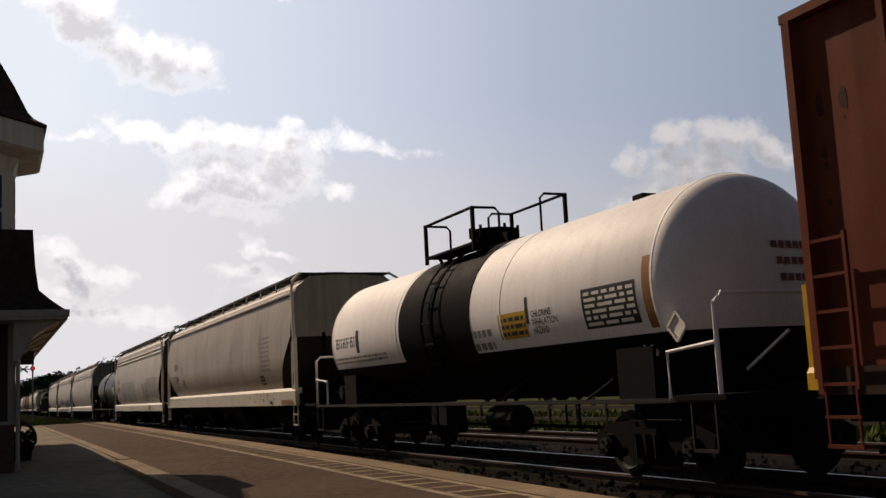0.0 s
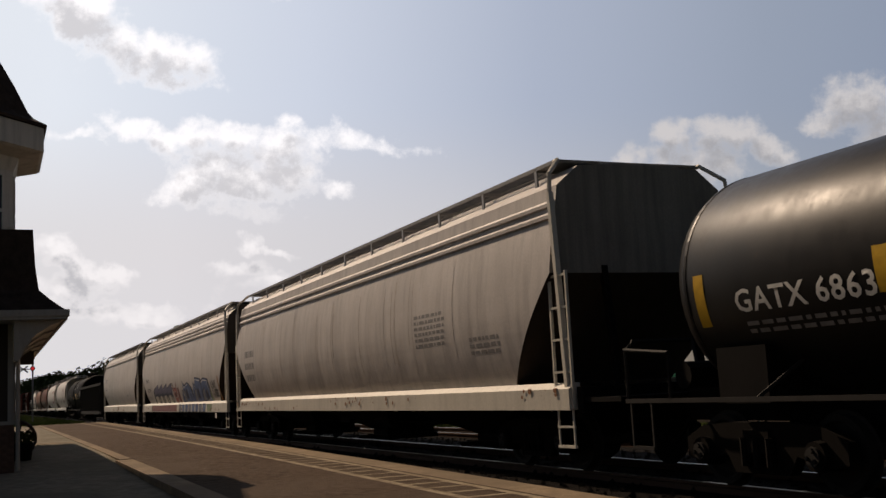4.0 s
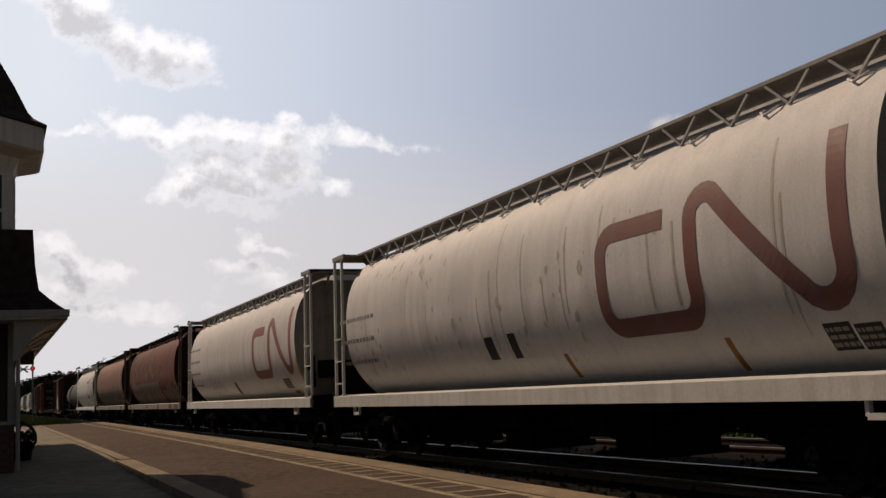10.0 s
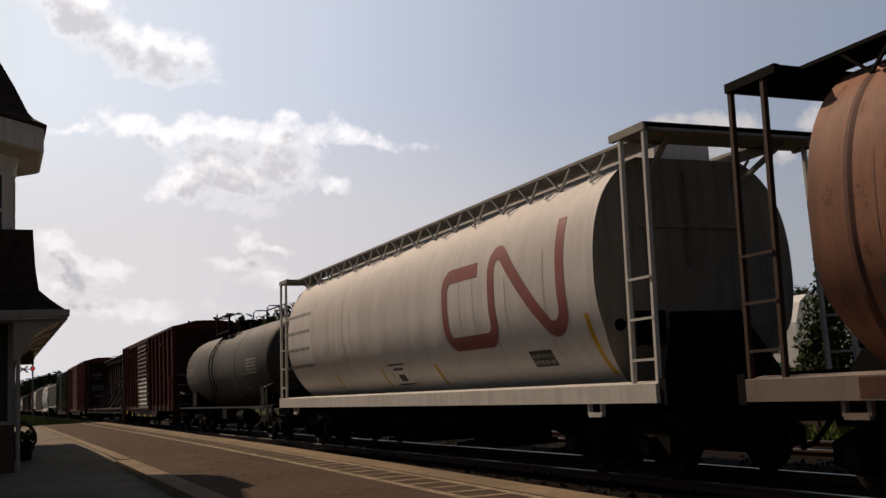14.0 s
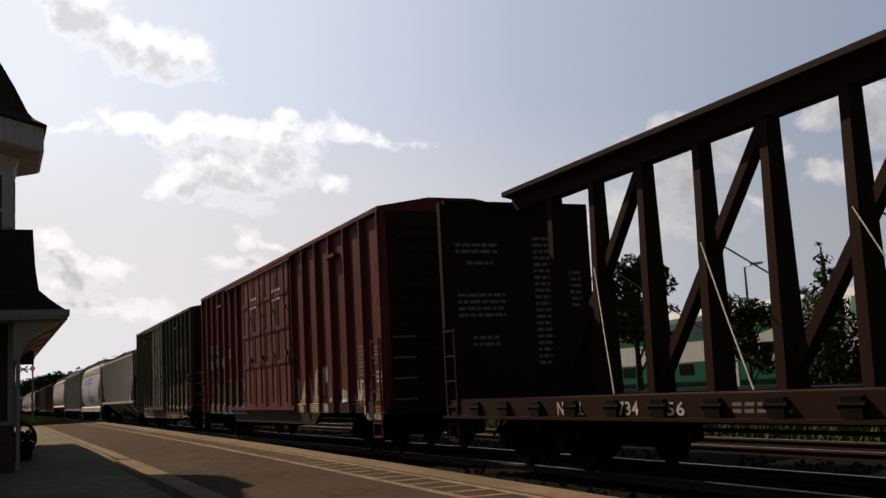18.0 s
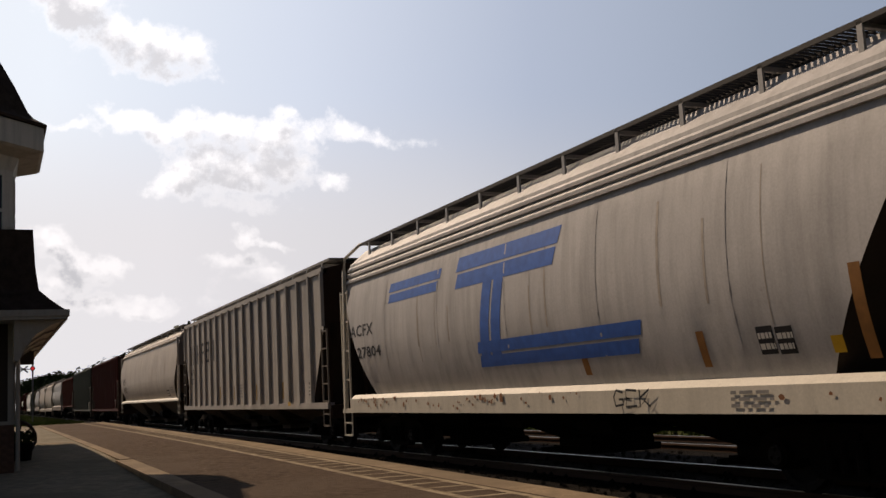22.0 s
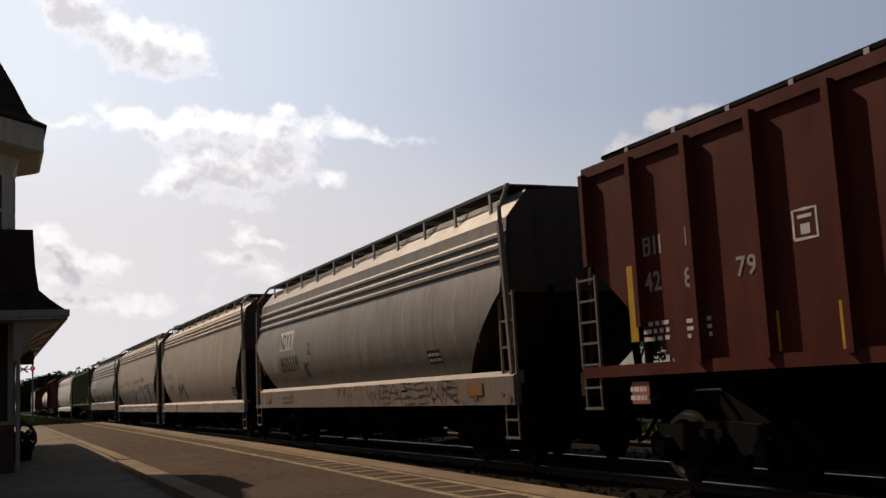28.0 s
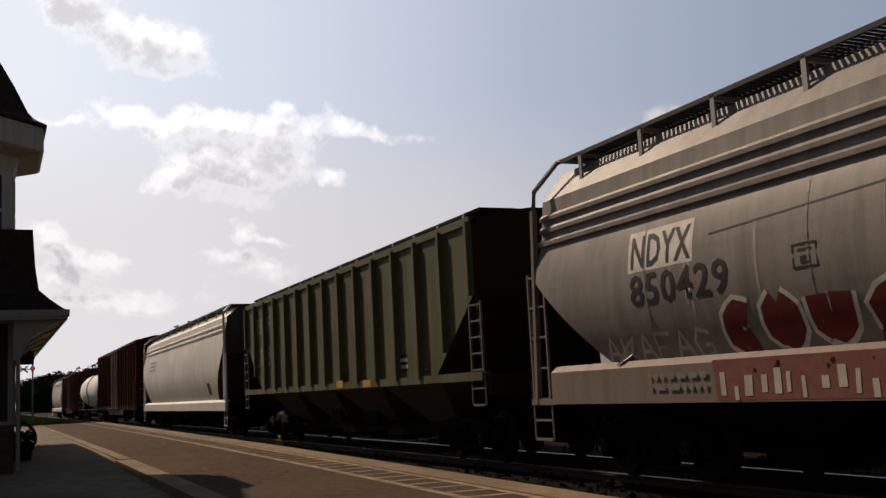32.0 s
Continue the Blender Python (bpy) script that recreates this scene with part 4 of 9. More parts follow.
def box_car(label, L, mat, p, name="box_car"):
    """An outside-post box car with sliding doors, ladders, roof and end corrugations."""
    car = thing(name, label, "railcar", "cars of the freight train")
    zb, ze, zr = p["bottom"], p["eave"], p["eave"] + 0.26
    hw = 1.50
    bm = bmesh.new()
    prism(bm, [(-hw, zb + 0.25), (-hw, ze - 0.05), (-hw + 0.05, ze), (hw - 0.05, ze), (hw, ze - 0.05), (hw, zb + 0.25)], "x", -L / 2, L / 2)
    bmesh.ops.recalc_face_normals(bm, faces=bm.faces)
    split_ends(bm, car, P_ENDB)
    part("body", bm, mat, car)
    bm = bmesh.new()
    prism(bm, [(-1.6, ze - 0.03), (-1.6, ze + 0.06), (-0.5, zr), (0.5, zr), (1.6, ze + 0.06), (1.6, ze - 0.03)], "x", -L / 2 - 0.03, L / 2 + 0.03)
    n = int(L / 1.2)
    roof_bm, bm = bm, bmesh.new()
    if n:
        prism(bm, [(-1.55, ze + 0.08), (-0.5, zr + 0.06), (0.5, zr + 0.06), (1.55, ze + 0.08), (1.5, ze + 0.05), (0.5, zr), (-0.5, zr), (-1.5, ze + 0.05)], "x", -0.06, 0.06)
    roof = part("roof", roof_bm, p.get("roof", mat), car)
    rib_me = mesh_of("roof_rib", bm, p.get("roof", mat))
    for i in range(n):
        again("roof_rib", rib_me, roof, pose(-L / 2 + L * (i + 0.5) / n, 0, 0))
    d0, d1 = p["door"]
    side = lambda z: 1.50
    bm = bmesh.new()
    prism(bm, [(-0.055, 0.0), (-0.035, -0.10), (0.035, -0.10), (0.055, 0.0)], "z", zb + 0.06, ze - 0.03)
    rib = mesh_of("side_post", bm, mat)
    for s in (-1, 1):
        m = Matrix.Diagonal((1, 1, 1, 1)) if s < 0 else Matrix.Rotation(math.pi, 4, "Z")
        for a, b, k in ((-L / 2, d0, p["ribs"][0]), (d1, L / 2, p["ribs"][1])):
            for i in range(k + 1):
                x = a + 0.06 + (b - a - 0.12) * i / k
                POSTS.setdefault(car.name, set()).add(round(x, 3))
                again("side_post", rib, car, Matrix.Translation((x, s * hw, 0)) @ m)
    # side sill with the deep middle
    dp = p.get("deep", (d0 - 1.6, d1 + 1.6))
    for s in (-1, 1):
        bm = bmesh.new()
        prism(bm, [(-L / 2, zb + 0.3), (L / 2, zb + 0.3), (L / 2, zb + 0.05), (dp[1] + 0.5, zb + 0.05), (dp[1], zb - 0.22), (dp[0], zb - 0.22), (dp[0] - 0.5, zb + 0.05), (-L / 2, zb + 0.05)], "y", s * (hw + 0.015) - 0.02, s * (hw + 0.015) + 0.02)
        part("side_sill", bm, P_SILLD, car, "grimy side sill")
    # doors
    nd = p.get("leaves", 2)
    for s in (-1, 1):
        for j in range(nd):
            a, b = d0 + (d1 - d0) * j / nd + 0.03, d0 + (d1 - d0) * (j + 1) / nd - 0.03
            bm = bmesh.new()
            y = s * (hw + 0.07)
            box(bm, a, b, y - 0.035, y + 0.035, zb + 0.22, ze - 0.12)
            door = part("door", bm, p.get("door_mat", mat), car)
            if not p.get("louvre"):
                for z in (0.34, 0.56, 0.78):
                    bm = bmesh.new()
                    zz = zb + (ze - zb) * z
                    box(bm, a, b, y + s * 0.03 - 0.03, y + s * 0.03 + 0.03, zz - 0.05, zz + 0.05)
                    part("door_rail", bm, p.get("door_mat", mat), door)
                for x in (a + 0.04, (a + b) / 2 + 0.1, b - 0.04):
                    bm = bmesh.new()
                    box(bm, x - 0.03, x + 0.03, y + s * 0.027 - 0.03, y + s * 0.027 + 0.03, zb + 0.22, ze - 0.12)
                    part("door_post", bm, p.get("door_mat", mat), door)
            else:
                bm = bmesh.new()
                prism(bm, [(y, -0.09), (y + s * 0.10, -0.05), (y + s * 0.10, -0.02), (y, 0.09)], "x", a + 0.12, b - 0.12)
                slat = mesh_of("louvre", bm, mat)
                for i in range(15):
                    if s > 0 or i > 6:
                        again("louvre", slat, door, pose(0, 0, zb + 0.4 + (ze - zb - 0.7) * i / 14))
                        continue
                    # the lower slats carry sprayed block letters: pale fields between dark strokes
                    r = random.Random(90 + i)
                    strokes = [a + 0.12, a + 0.55, a + 0.95, a + 1.05, a + 1.55, a + 2.05, a + 2.15, a + 2.7, a + 3.2, b - 0.12]
                    for k, (u, v) in enumerate(zip(strokes, strokes[1:])):
                        u, v = u + 0.05 * math.sin(i * 0.9 + k) * (k > 0), v + 0.05 * math.sin(i * 0.9 + k + 1) * (v < b - 0.2)
                        dark = r.uniform(0.08, 0.14) if i < 7 else (v - u) * 0.9
                        for p0, p1, look_ in ((u, v - dark, mat if k == 0 else G_BRICK if i == 6 and k % 2 else M_PATCH2 if (i + k) % 3 else G_SILVER), (v - dark, v, mat if k == 0 or i == 7 else M_BLACK)):
                            bm = bmesh.new()
                            prism(bm, [(y, -0.09), (y + s * 0.10, -0.05), (y + s * 0.10, -0.02), (y, 0.09)], "x", p0, p1)
                            again("louvre", mesh_of("louvre", bm, look_), door, pose(0, 0, zb + 0.4 + (ze - zb - 0.7) * i / 14))
            bm = bmesh.new()
            for x in ((a + b) / 2 - 0.35, b - 0.25) if not p.get("louvre") else (a + 0.06, b - 0.06):
                tube(bm, [(x, y + s * 0.10, zb + 0.3), (x, y + s * 0.10, ze - 0.15)], 0.022, 6)
                box(bm, x - 0.1, x + 0.1, y + s * 0.09 - 0.03, y + s * 0.09 + 0.03, zb + 1.5, zb + 1.62)
                box(bm, x - 0.07, x + 0.07, y + s * 0.09 - 0.03, y + s * 0.09 + 0.03, zb + 2.7, zb + 2.78)
            part("lock_bar", bm, mat, door)
        bm = bmesh.new()
        y = s * (hw + 0.10)
        box(bm, d0 - (d1 - d0) * 0.9 / nd, d1 + 0.2, y - 0.03, y + 0.05, zb + 0.12, zb + 0.22)
        part("door_track", bm, mat, car)
        bm = bmesh.new()
        box(bm, d0 - (d1 - d0) * 0.9 / nd, d1 + 0.2, y - 0.05, y + 0.03, ze - 0.14, ze - 0.08)
        part("door_track", bm, mat, car)
    for e in (-1, 1):
        bm = bmesh.new()
        box(bm, e * L / 2 - 0.08, e * L / 2 + 0.08, -1.52, 1.52, zb + 0.02, zb + 0.35)
        wall = part("end_wall", bm, p.get("end_mat", P_ENDB), car)
        for y in (-1.5, 1.5):
            bm = bmesh.new()
            box(bm, e * L / 2 - 0.05, e * L / 2 + 0.06, y - 0.06, y + 0.06, zb + 0.2, ze)
            part("corner_post", bm, mat, wall)
        bm = bmesh.new()
        prism(bm, [(e * L / 2, -0.09), (e * (L / 2 + 0.07), -0.03), (e * (L / 2 + 0.07), 0.03), (e * L / 2, 0.09)], "y", -1.25, 1.25)
        corr = mesh_of("corrugation", bm, p.get("end_mat", P_ENDB))
        for i in range(14):
            again("corrugation", corr, wall, pose(0, 0, zb + 0.5 + (ze - zb - 0.8) * i / 13))
        for s in (-1, 1):
            ladder(car, e * (L / 2 - 0.12), e * (L / 2 - 0.55), zb + 0.1, zb + 1.5, s * (hw + 0.13), mat, 5)
            bm = bmesh.new()
            bar(bm, (e * (L / 2 + 0.12), s * 0.95, 0), (e * (L / 2 + 0.12), s * 1.42, 0), 0.03)
            iron = mesh_of("grab_iron", bm, M_STEEL)
            for i in range(4):
                again("grab_iron", iron, car, pose(0, 0, zb + 0.3 + i * 0.4))
        bm = bmesh.new()
        box(bm, e * (L / 2 - 3.2) - 0.25, e * (L / 2 - 3.2) + 0.45, -hw - 0.14, -hw, ze - 0.55, ze - 0.48)
        part("tack_board", bm, mat, car)
    bm = bmesh.new()
    box(bm, -L / 2, L / 2, -1.4, 1.4, zb + 0.1, zb + 0.24)
    part("floor_frame", bm, M_UNDER, car)
    running_gear(car, L, p.get("inset", 2.4))
    return car, lambda z: 1.50 if z > zb + 0.3 else 1.537


def gondola(label, L, mat, p):
    car = thing("gondola_car", label, "railcar", "cars of the freight train")
    zb, zt, hw = 0.72, 2.72, 1.48
    bm = bmesh.new()
    for s in (-1, 1):
        box(bm, -L / 2, L / 2, s * hw - 0.02, s * hw + 0.02, zb, zt)
    for e in (-1, 1):
        box(bm, e * L / 2 - 0.04, e * L / 2 + 0.04, -hw, hw, zb, zt)
    box(bm, -L / 2, L / 2, -hw, hw, zb + 0.3, zb + 0.42)
    part("body", bm, mat, car)
    for s in (-1, 1):
        bm = bmesh.new()
        box(bm, -L / 2 - 0.03, L / 2 + 0.03, s * (hw + 0.06) - 0.10, s * (hw + 0.06) + 0.06, zt - 0.08, zt + 0.08)
        part("top_chord", bm, mat, car)
        bm = bmesh.new()
        box(bm, -L / 2, L / 2, s * (hw + 0.06) - 0.06, s * (hw + 0.06) + 0.04, zb - 0.04, zb + 0.18)
        part("side_sill", bm, mat, car)
    bm = bmesh.new()
    prism(bm, [(-0.10, 0.0), (-0.05, -0.12), (0.05, -0.12), (0.10, 0.0)], "z", zb + 0.1, zt - 0.05)
    rib = mesh_of("side_post", bm, mat)
    k = p.get("ribs", 15)
    for s in (-1, 1):
        m = Matrix.Diagonal((1, 1, 1, 1)) if s < 0 else Matrix.Rotation(math.pi, 4, "Z")
        for i in range(k):
            again("side_post", rib, car, Matrix.Translation((-L / 2 + 0.12 + (L - 0.24) * i / (k - 1), s * hw, 0)) @ m)
    for e in (-1, 1):
        bm = bmesh.new()
        for i in range(4):
            z = zb + 0.35 + i * 0.5
            prism(bm, [(e * L / 2, z - 0.12), (e * (L / 2 + 0.1), z - 0.05), (e * (L / 2 + 0.1), z + 0.05), (e * L / 2, z + 0.12)], "y", -1.4, 1.4)
        part("end_wall", bm, mat, car)
        for s in (-1, 1):
            ladder(car, e * (L / 2 - 0.3), e * (L / 2 - 0.75), zb + 0.05, zt - 0.2, s * (hw + 0.16), mat, 5)
    running_gear(car, L, 2.2, 0.8)
    return car, lambda z: hw + 0.02


def rib_hopper(label, L, mat, p, name="covered_hopper_car"):
    """A straight-sided hopper car with outside posts; its slope-sheet ends are open."""
    car = thing(name, label, "railcar", "cars of the freight train")
    zs, ze, hw = p["sill"], p["top"], 1.50
    cut, zc = p.get("cut", 1.7), p.get("cutz", 2.75)
    end = L / 2 - 0.35
    half = lambda z: end if z >= zc else end - cut * (zc - z) / (zc - zs)
    zs_list = sorted({zs + (zc - zs) * i / 3 for i in range(4)} | {ze - 0.12})
    lev = [(z, half(z), hw) for z in zs_list] + [(ze, end, hw - 0.02), (ze + 0.12, end, 1.0), (ze + 0.2, end, 0.4)]
    bm = bmesh.new()
    slices(bm, lev)
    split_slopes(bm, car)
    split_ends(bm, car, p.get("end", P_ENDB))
    part("body", bm, mat, car)
    side = lambda z: hw
    for s in (-1, 1):
        bm = bmesh.new()
        box(bm, -L / 2 + 0.1, L / 2 - 0.1, s * hw - 0.06, s * hw + 0.10, zs - 0.10, zs + 0.04)
        part("side_sill", bm, p.get("sill_mat", mat), car)
        bm = bmesh.new()
        box(bm, -end, end, s * hw - 0.04, s * hw + 0.10, ze - 0.10, ze + 0.03)
        part("top_chord", bm, mat, car)
    k = p.get("ribs", 15)
    xs = [-end + 0.05 + (2 * end - 0.1) * i / k for i in range(k + 1)]
    made = {}
    for x in xs:
        lo = zs if abs(x) <= half(zs) else zc - (abs(x) - end) / -cut * (zc - zs) if abs(x) < end else zc
        lo = round(max(zs, min(zc, zc - (end - abs(x)) * (zc - zs) / cut)), 2)
        if lo not in made:
            bm = bmesh.new()
            d = p.get("depth", 0.10)
            prism(bm, [(-0.07, 0.0), (-0.045, -d), (0.045, -d), (0.07, 0.0)], "z", lo, ze - 0.06)
            made[lo] = mesh_of("side_post", bm, mat)
        for s in (-1, 1):
            m = Matrix.Diagonal((1, 1, 1, 1)) if s < 0 else Matrix.Rotation(math.pi, 4, "Z")
            again("side_post", made[lo], car, Matrix.Translation((x, s * hw, 0)) @ m)
    for e in (-1, 1):
        bm = bmesh.new()
        box(bm, e * L / 2 - 0.07, e * L / 2 + 0.07, -1.5, 1.5, zs - 0.32, zs - 0.02)
        for y in (-1.45, -0.6, 0.6, 1.45):
            bar(bm, (e * (L / 2 - 0.18), y, zs - 0.1), (e * (L / 2 - 0.33), y, zc + 0.1), 0.08)
        part("end_frame", bm, p.get("end_mat", P_ENDB), car)
        for s in (-1, 1):
            ladder(car, e * (L / 2 - 0.08), e * (L / 2 - 0.50), zs + 0.02, zc - 0.15, s * (hw + 0.03), p.get("ladder_mat", P_RUNG), 5)
    if p.get("board"):
        roof_walk(car, L - 0.9, p["board"], 0.62, 1.28, 14, ze, p.get("board_mat", M_GALV), grating=p.get("grating", True))
        hatches(car, L - 2.0, ze + 0.19, 3, mat)
    nb = p.get("bays", 4)
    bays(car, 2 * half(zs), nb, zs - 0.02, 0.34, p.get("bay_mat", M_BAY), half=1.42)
    running_gear(car, L, 2.0)
    return car, side


def centre_beam(label, L, mat, p):
    """A lumber flat car with a braced centre beam between end bulkheads."""
    car = thing("centre_beam_flat_car", label, "railcar", "cars of the freight train")
    zd, zt = 1.06, 4.62
    bm = bmesh.new()
    box(bm, -L / 2, L / 2, -1.42, 1.42, zd - 0.08, zd)
    part("deck", bm, mat, car)
    for s in (-1, 1):
        bm = bmesh.new()
        box(bm, -L / 2, L / 2, s * 1.44 - 0.05, s * 1.44 + 0.05, zd - 0.30, zd + 0.01)
        box(bm, -L / 2, L / 2, s * 1.44 - 0.12, s * 1.44 + 0.02, zd - 0.29, zd - 0.25)
        part("side_sill", bm, mat, car)
        n = 22
        bm = bmesh.new()
        box(bm, -0.13, 0.13, -0.04, 0.06, -0.24, -0.04)
        lathe(bm, [(-0.17, 0.02), (-0.17, 0.05), (0.17, 0.05), (0.17, 0.02)], "x", 8, (0, 0, -0.12))
        winch = mesh_of("winch", bm, M_UNDER)
        for i in range(n):
            again("winch", winch, car, pose(-L / 2 + 1.2 + (L - 2.4) * i / (n - 1), s * 1.5, zd))
    bm = bmesh.new()
    prism(bm, [(-0.32, zt - 0.08), (-0.32, zt), (0.32, zt), (0.32, zt - 0.08), (0.12, zt - 0.12), (0.12, zt - 0.34), (-0.12, zt - 0.34), (-0.12, zt - 0.12)], "x", -L / 2 + 0.2, L / 2 - 0.2)
    part("top_chord", bm, mat, car)
    n = 16
    bm = bmesh.new()
    v = [bm.verts.new((x, y, z)) for z, k, d in ((zd, 0.18, 0.085), (zt - 0.1, 0.10, 0.07)) for y in (-k, k) for x in (-d, d)]
    for f in ((0, 2, 3, 1), (4, 5, 7, 6), (0, 1, 5, 4), (2, 6, 7, 3), (1, 3, 7, 5), (0, 4, 6, 2)):
        bm.faces.new([v[i] for i in f])
    post = mesh_of("post", bm, mat)
    xs = [-10.07 + 1.3 * i for i in range(n)]
    for x in xs:
        again("post", post, car, pose(x, 0, 0))
    for i in range(0, n - 2, 2):
        bm = bmesh.new()
        lo, hi = (xs[i], xs[i + 2]) if xs[i + 1] < 0 else (xs[i + 2], xs[i])
        bar(bm, (lo, 0, zd + 0.1), (hi, 0, zt - 0.3), 0.16, 0.14)
        part("diagonal_brace", bm, mat, car)
    for e in (-1, 1):
        bm = bmesh.new()
        box(bm, e * (L / 2 - 0.12) - 0.05, e * (L / 2 - 0.12) + 0.05, -1.42, 1.42, zd, zt - 0.16)
        head = part("bulkhead", bm, mat, car)
        for y in (-1.4, -0.7, 0.0, 0.7, 1.4):
            bm = bmesh.new()
            box(bm, e * (L / 2 - 0.02) - 0.06, e * (L / 2 - 0.02) + 0.06, y - 0.07, y + 0.07, zd, zt - 0.18)
            part("stiffener", bm, mat, head)
        for i in range(5):
            bm = bmesh.new()
            z = zd + 0.4 + i * 0.7
            box(bm, e * (L / 2 - 0.05) - 0.05, e * (L / 2 - 0.05) + 0.05, -1.4, 1.4, z - 0.06, z + 0.06)
            part("stiffener", bm, mat, head)
        # rows of white stencilling on the load side
        r = random.Random(14)
        for y0, y1, z0, rows in ((-1.25, -0.45, 3.55, 2), (-1.05, -0.55, 3.35, 1), (-1.25, -0.35, 2.45, 4), (-1.0, -0.5, 1.95, 2), (0.25, 0.62, 1.6, 20), (0.85, 1.2, 2.6, 6)):
            bm = bmesh.new()
            xx = e * (L / 2 - 0.175)
            for k in range(rows):
                z = z0 + 0.115 * k
                y = y0
                while y < y1 - 0.03:
                    w = r.uniform(0.06, 0.2)
                    v = [bm.verts.new((xx, q, h)) for q, h in ((y, z), (min(y + w, y1), z), (min(y + w, y1), z + 0.055), (y, z + 0.055))]
                    bm.faces.new(v)
                    y += w + 0.03
            tagged(part("small_print", bm, M_GREYMARK, head), kind="stuff")
        for s in (-1, 1):
            ladder(car, e * (L / 2 - 0.1), e * (L / 2 - 0.5), zd - 0.15, zd + 1.2, s * 1.5, mat, 4)
    rng = random.Random(5)
    for s in (-1, 1):
        for i in range(1, n - 1, 2):
            bm = bmesh.new()
            x = xs[i]
            tube(bm, [(x, s * 0.14, zd + 1.9), (x + 1.15, s * 0.78, zd + 0.93), (x + 2.3, s * 1.42, zd + 0.03)], 0.011, 4)
            part("tie_down_cable", bm, M_GREYMARK, car)
    running_gear(car, L, 2.3)
    return car, lambda z: 1.49

# ---- the place: ground, tracks, platform ----
M_GRASS = ground_mat("grass_ground", (0.020, 0.032, 0.008), (0.055, 0.075, 0.018), 3.0, 0.5, 0.95, 0.05, (0.075, 0.065, 0.03))
M_BALLAST = ground_mat("ballast_stone", (0.008, 0.0065, 0.005), (0.034, 0.028, 0.023), 14.0, 1.0, 0.95, 0.05, (0.02, 0.016, 0.013))
M_ASPHALT = ground_mat("platform_asphalt", (0.070, 0.048, 0.034), (0.155, 0.110, 0.078), 7.0, 1.0, 0.9, 0.03, (0.125, 0.092, 0.067))
M_ASPHALT3 = ground_mat("pale_asphalt", (0.17, 0.145, 0.105), (0.28, 0.24, 0.18), 5.0, 0.8, 0.9, 0.02, (0.13, 0.12, 0.085))
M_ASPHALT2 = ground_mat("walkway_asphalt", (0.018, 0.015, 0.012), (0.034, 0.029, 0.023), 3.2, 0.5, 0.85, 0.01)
M_CONCRETE = ground_mat("worn_concrete", (0.19, 0.14, 0.09), (0.30, 0.225, 0.15), 3.0, 0.3, 0.85, 0.01, (0.15, 0.115, 0.08))
M_LINE = ground_mat("line_paint", (0.24, 0.19, 0.125), (0.37, 0.30, 0.205), 8.0, 0.2, 0.8, 0.005, (0.14, 0.10, 0.065), 3.0)
M_TIE = ground_mat("tie_timber", (0.030, 0.022, 0.016), (0.07, 0.052, 0.04), 5.0, 0.6, 0.9, 0.02)
M_RAIL = paint("rail_rust", (0.085, 0.045, 0.028), 0.7, 0.3, 0.5, 0.2)
M_RAILTOP = plain("rail_head_polished", (0.40, 0.38, 0.36), 0.36, 1.0)

PLAT = [(-140, 0.26), (-62, 0.24), (-40, 0.16), (-25, 0.09), (-16, 0.02), (-10, -0.04), (0, -0.08), (40, -0.10)]
plat_z = lambda x: lerp_table(PLAT, x)


def strip(bm, xs, y0, y1, zf, thick=0.0):
    """A band along the track whose height follows zf(x)."""
    prev = None
    for x in xs:
        z = zf(x)
        pts = [(x, y0, z), (x, y1, z)] + ([(x, y1, z - thick), (x, y0, z - thick)] if thick else [])
        row = [bm.verts.new(p) for p in pts]
        if prev:
            n = len(row)
            for i in range(n if thick else 1):
                bm.faces.new((prev[i], prev[(i + 1) % n], row[(i + 1) % n], row[i]))
        elif thick:
            bm.faces.new(row)
        prev = row
    if thick:
        bm.faces.new(prev[::-1])


bm = bmesh.new()
xs = [-3000, -1500, -900, -500, -300, -200, -140, -100, -70, -50, -35, -20, 0, 20, 60, 150, 400, 900, 3000]
ys = [-3000, -800, -200, -60, -20, 0, 6.2, 7.0, 15.4, 16.4, 18, 22, 30, 45, 70, 120, 300, 900, 3000]
def ground_z(x, y):
    z = -0.36
    if 16 < y < 22:
        z = -0.30
    if y >= 22:
        z = -0.25
    return z
grid = [[bm.verts.new((x, y, ground_z(x, y))) for y in ys] for x in xs]
for i in range(len(xs) - 1):
    for j in range(len(ys) - 1):
        bm.faces.new((grid[i][j], grid[i + 1][j], grid[i + 1][j + 1], grid[i][j + 1]))
solid("ground", bm, M_GRASS, "patchy green grass and weeds reaching to the horizon", "ground", kind="structure")

bm = bmesh.new()
prism(bm, [(6.15, -0.37), (6.4, -0.28), (7.0, -0.20), (10.2, -0.20), (10.7, -0.26), (11.3, -0.20), (14.4, -0.20), (15.3, -0.37)], "x", -800, 620)
solid("ballast_bed", bm, M_BALLAST, "grey and brown crushed stone ballast under both tracks", "ballast", kind="structure")

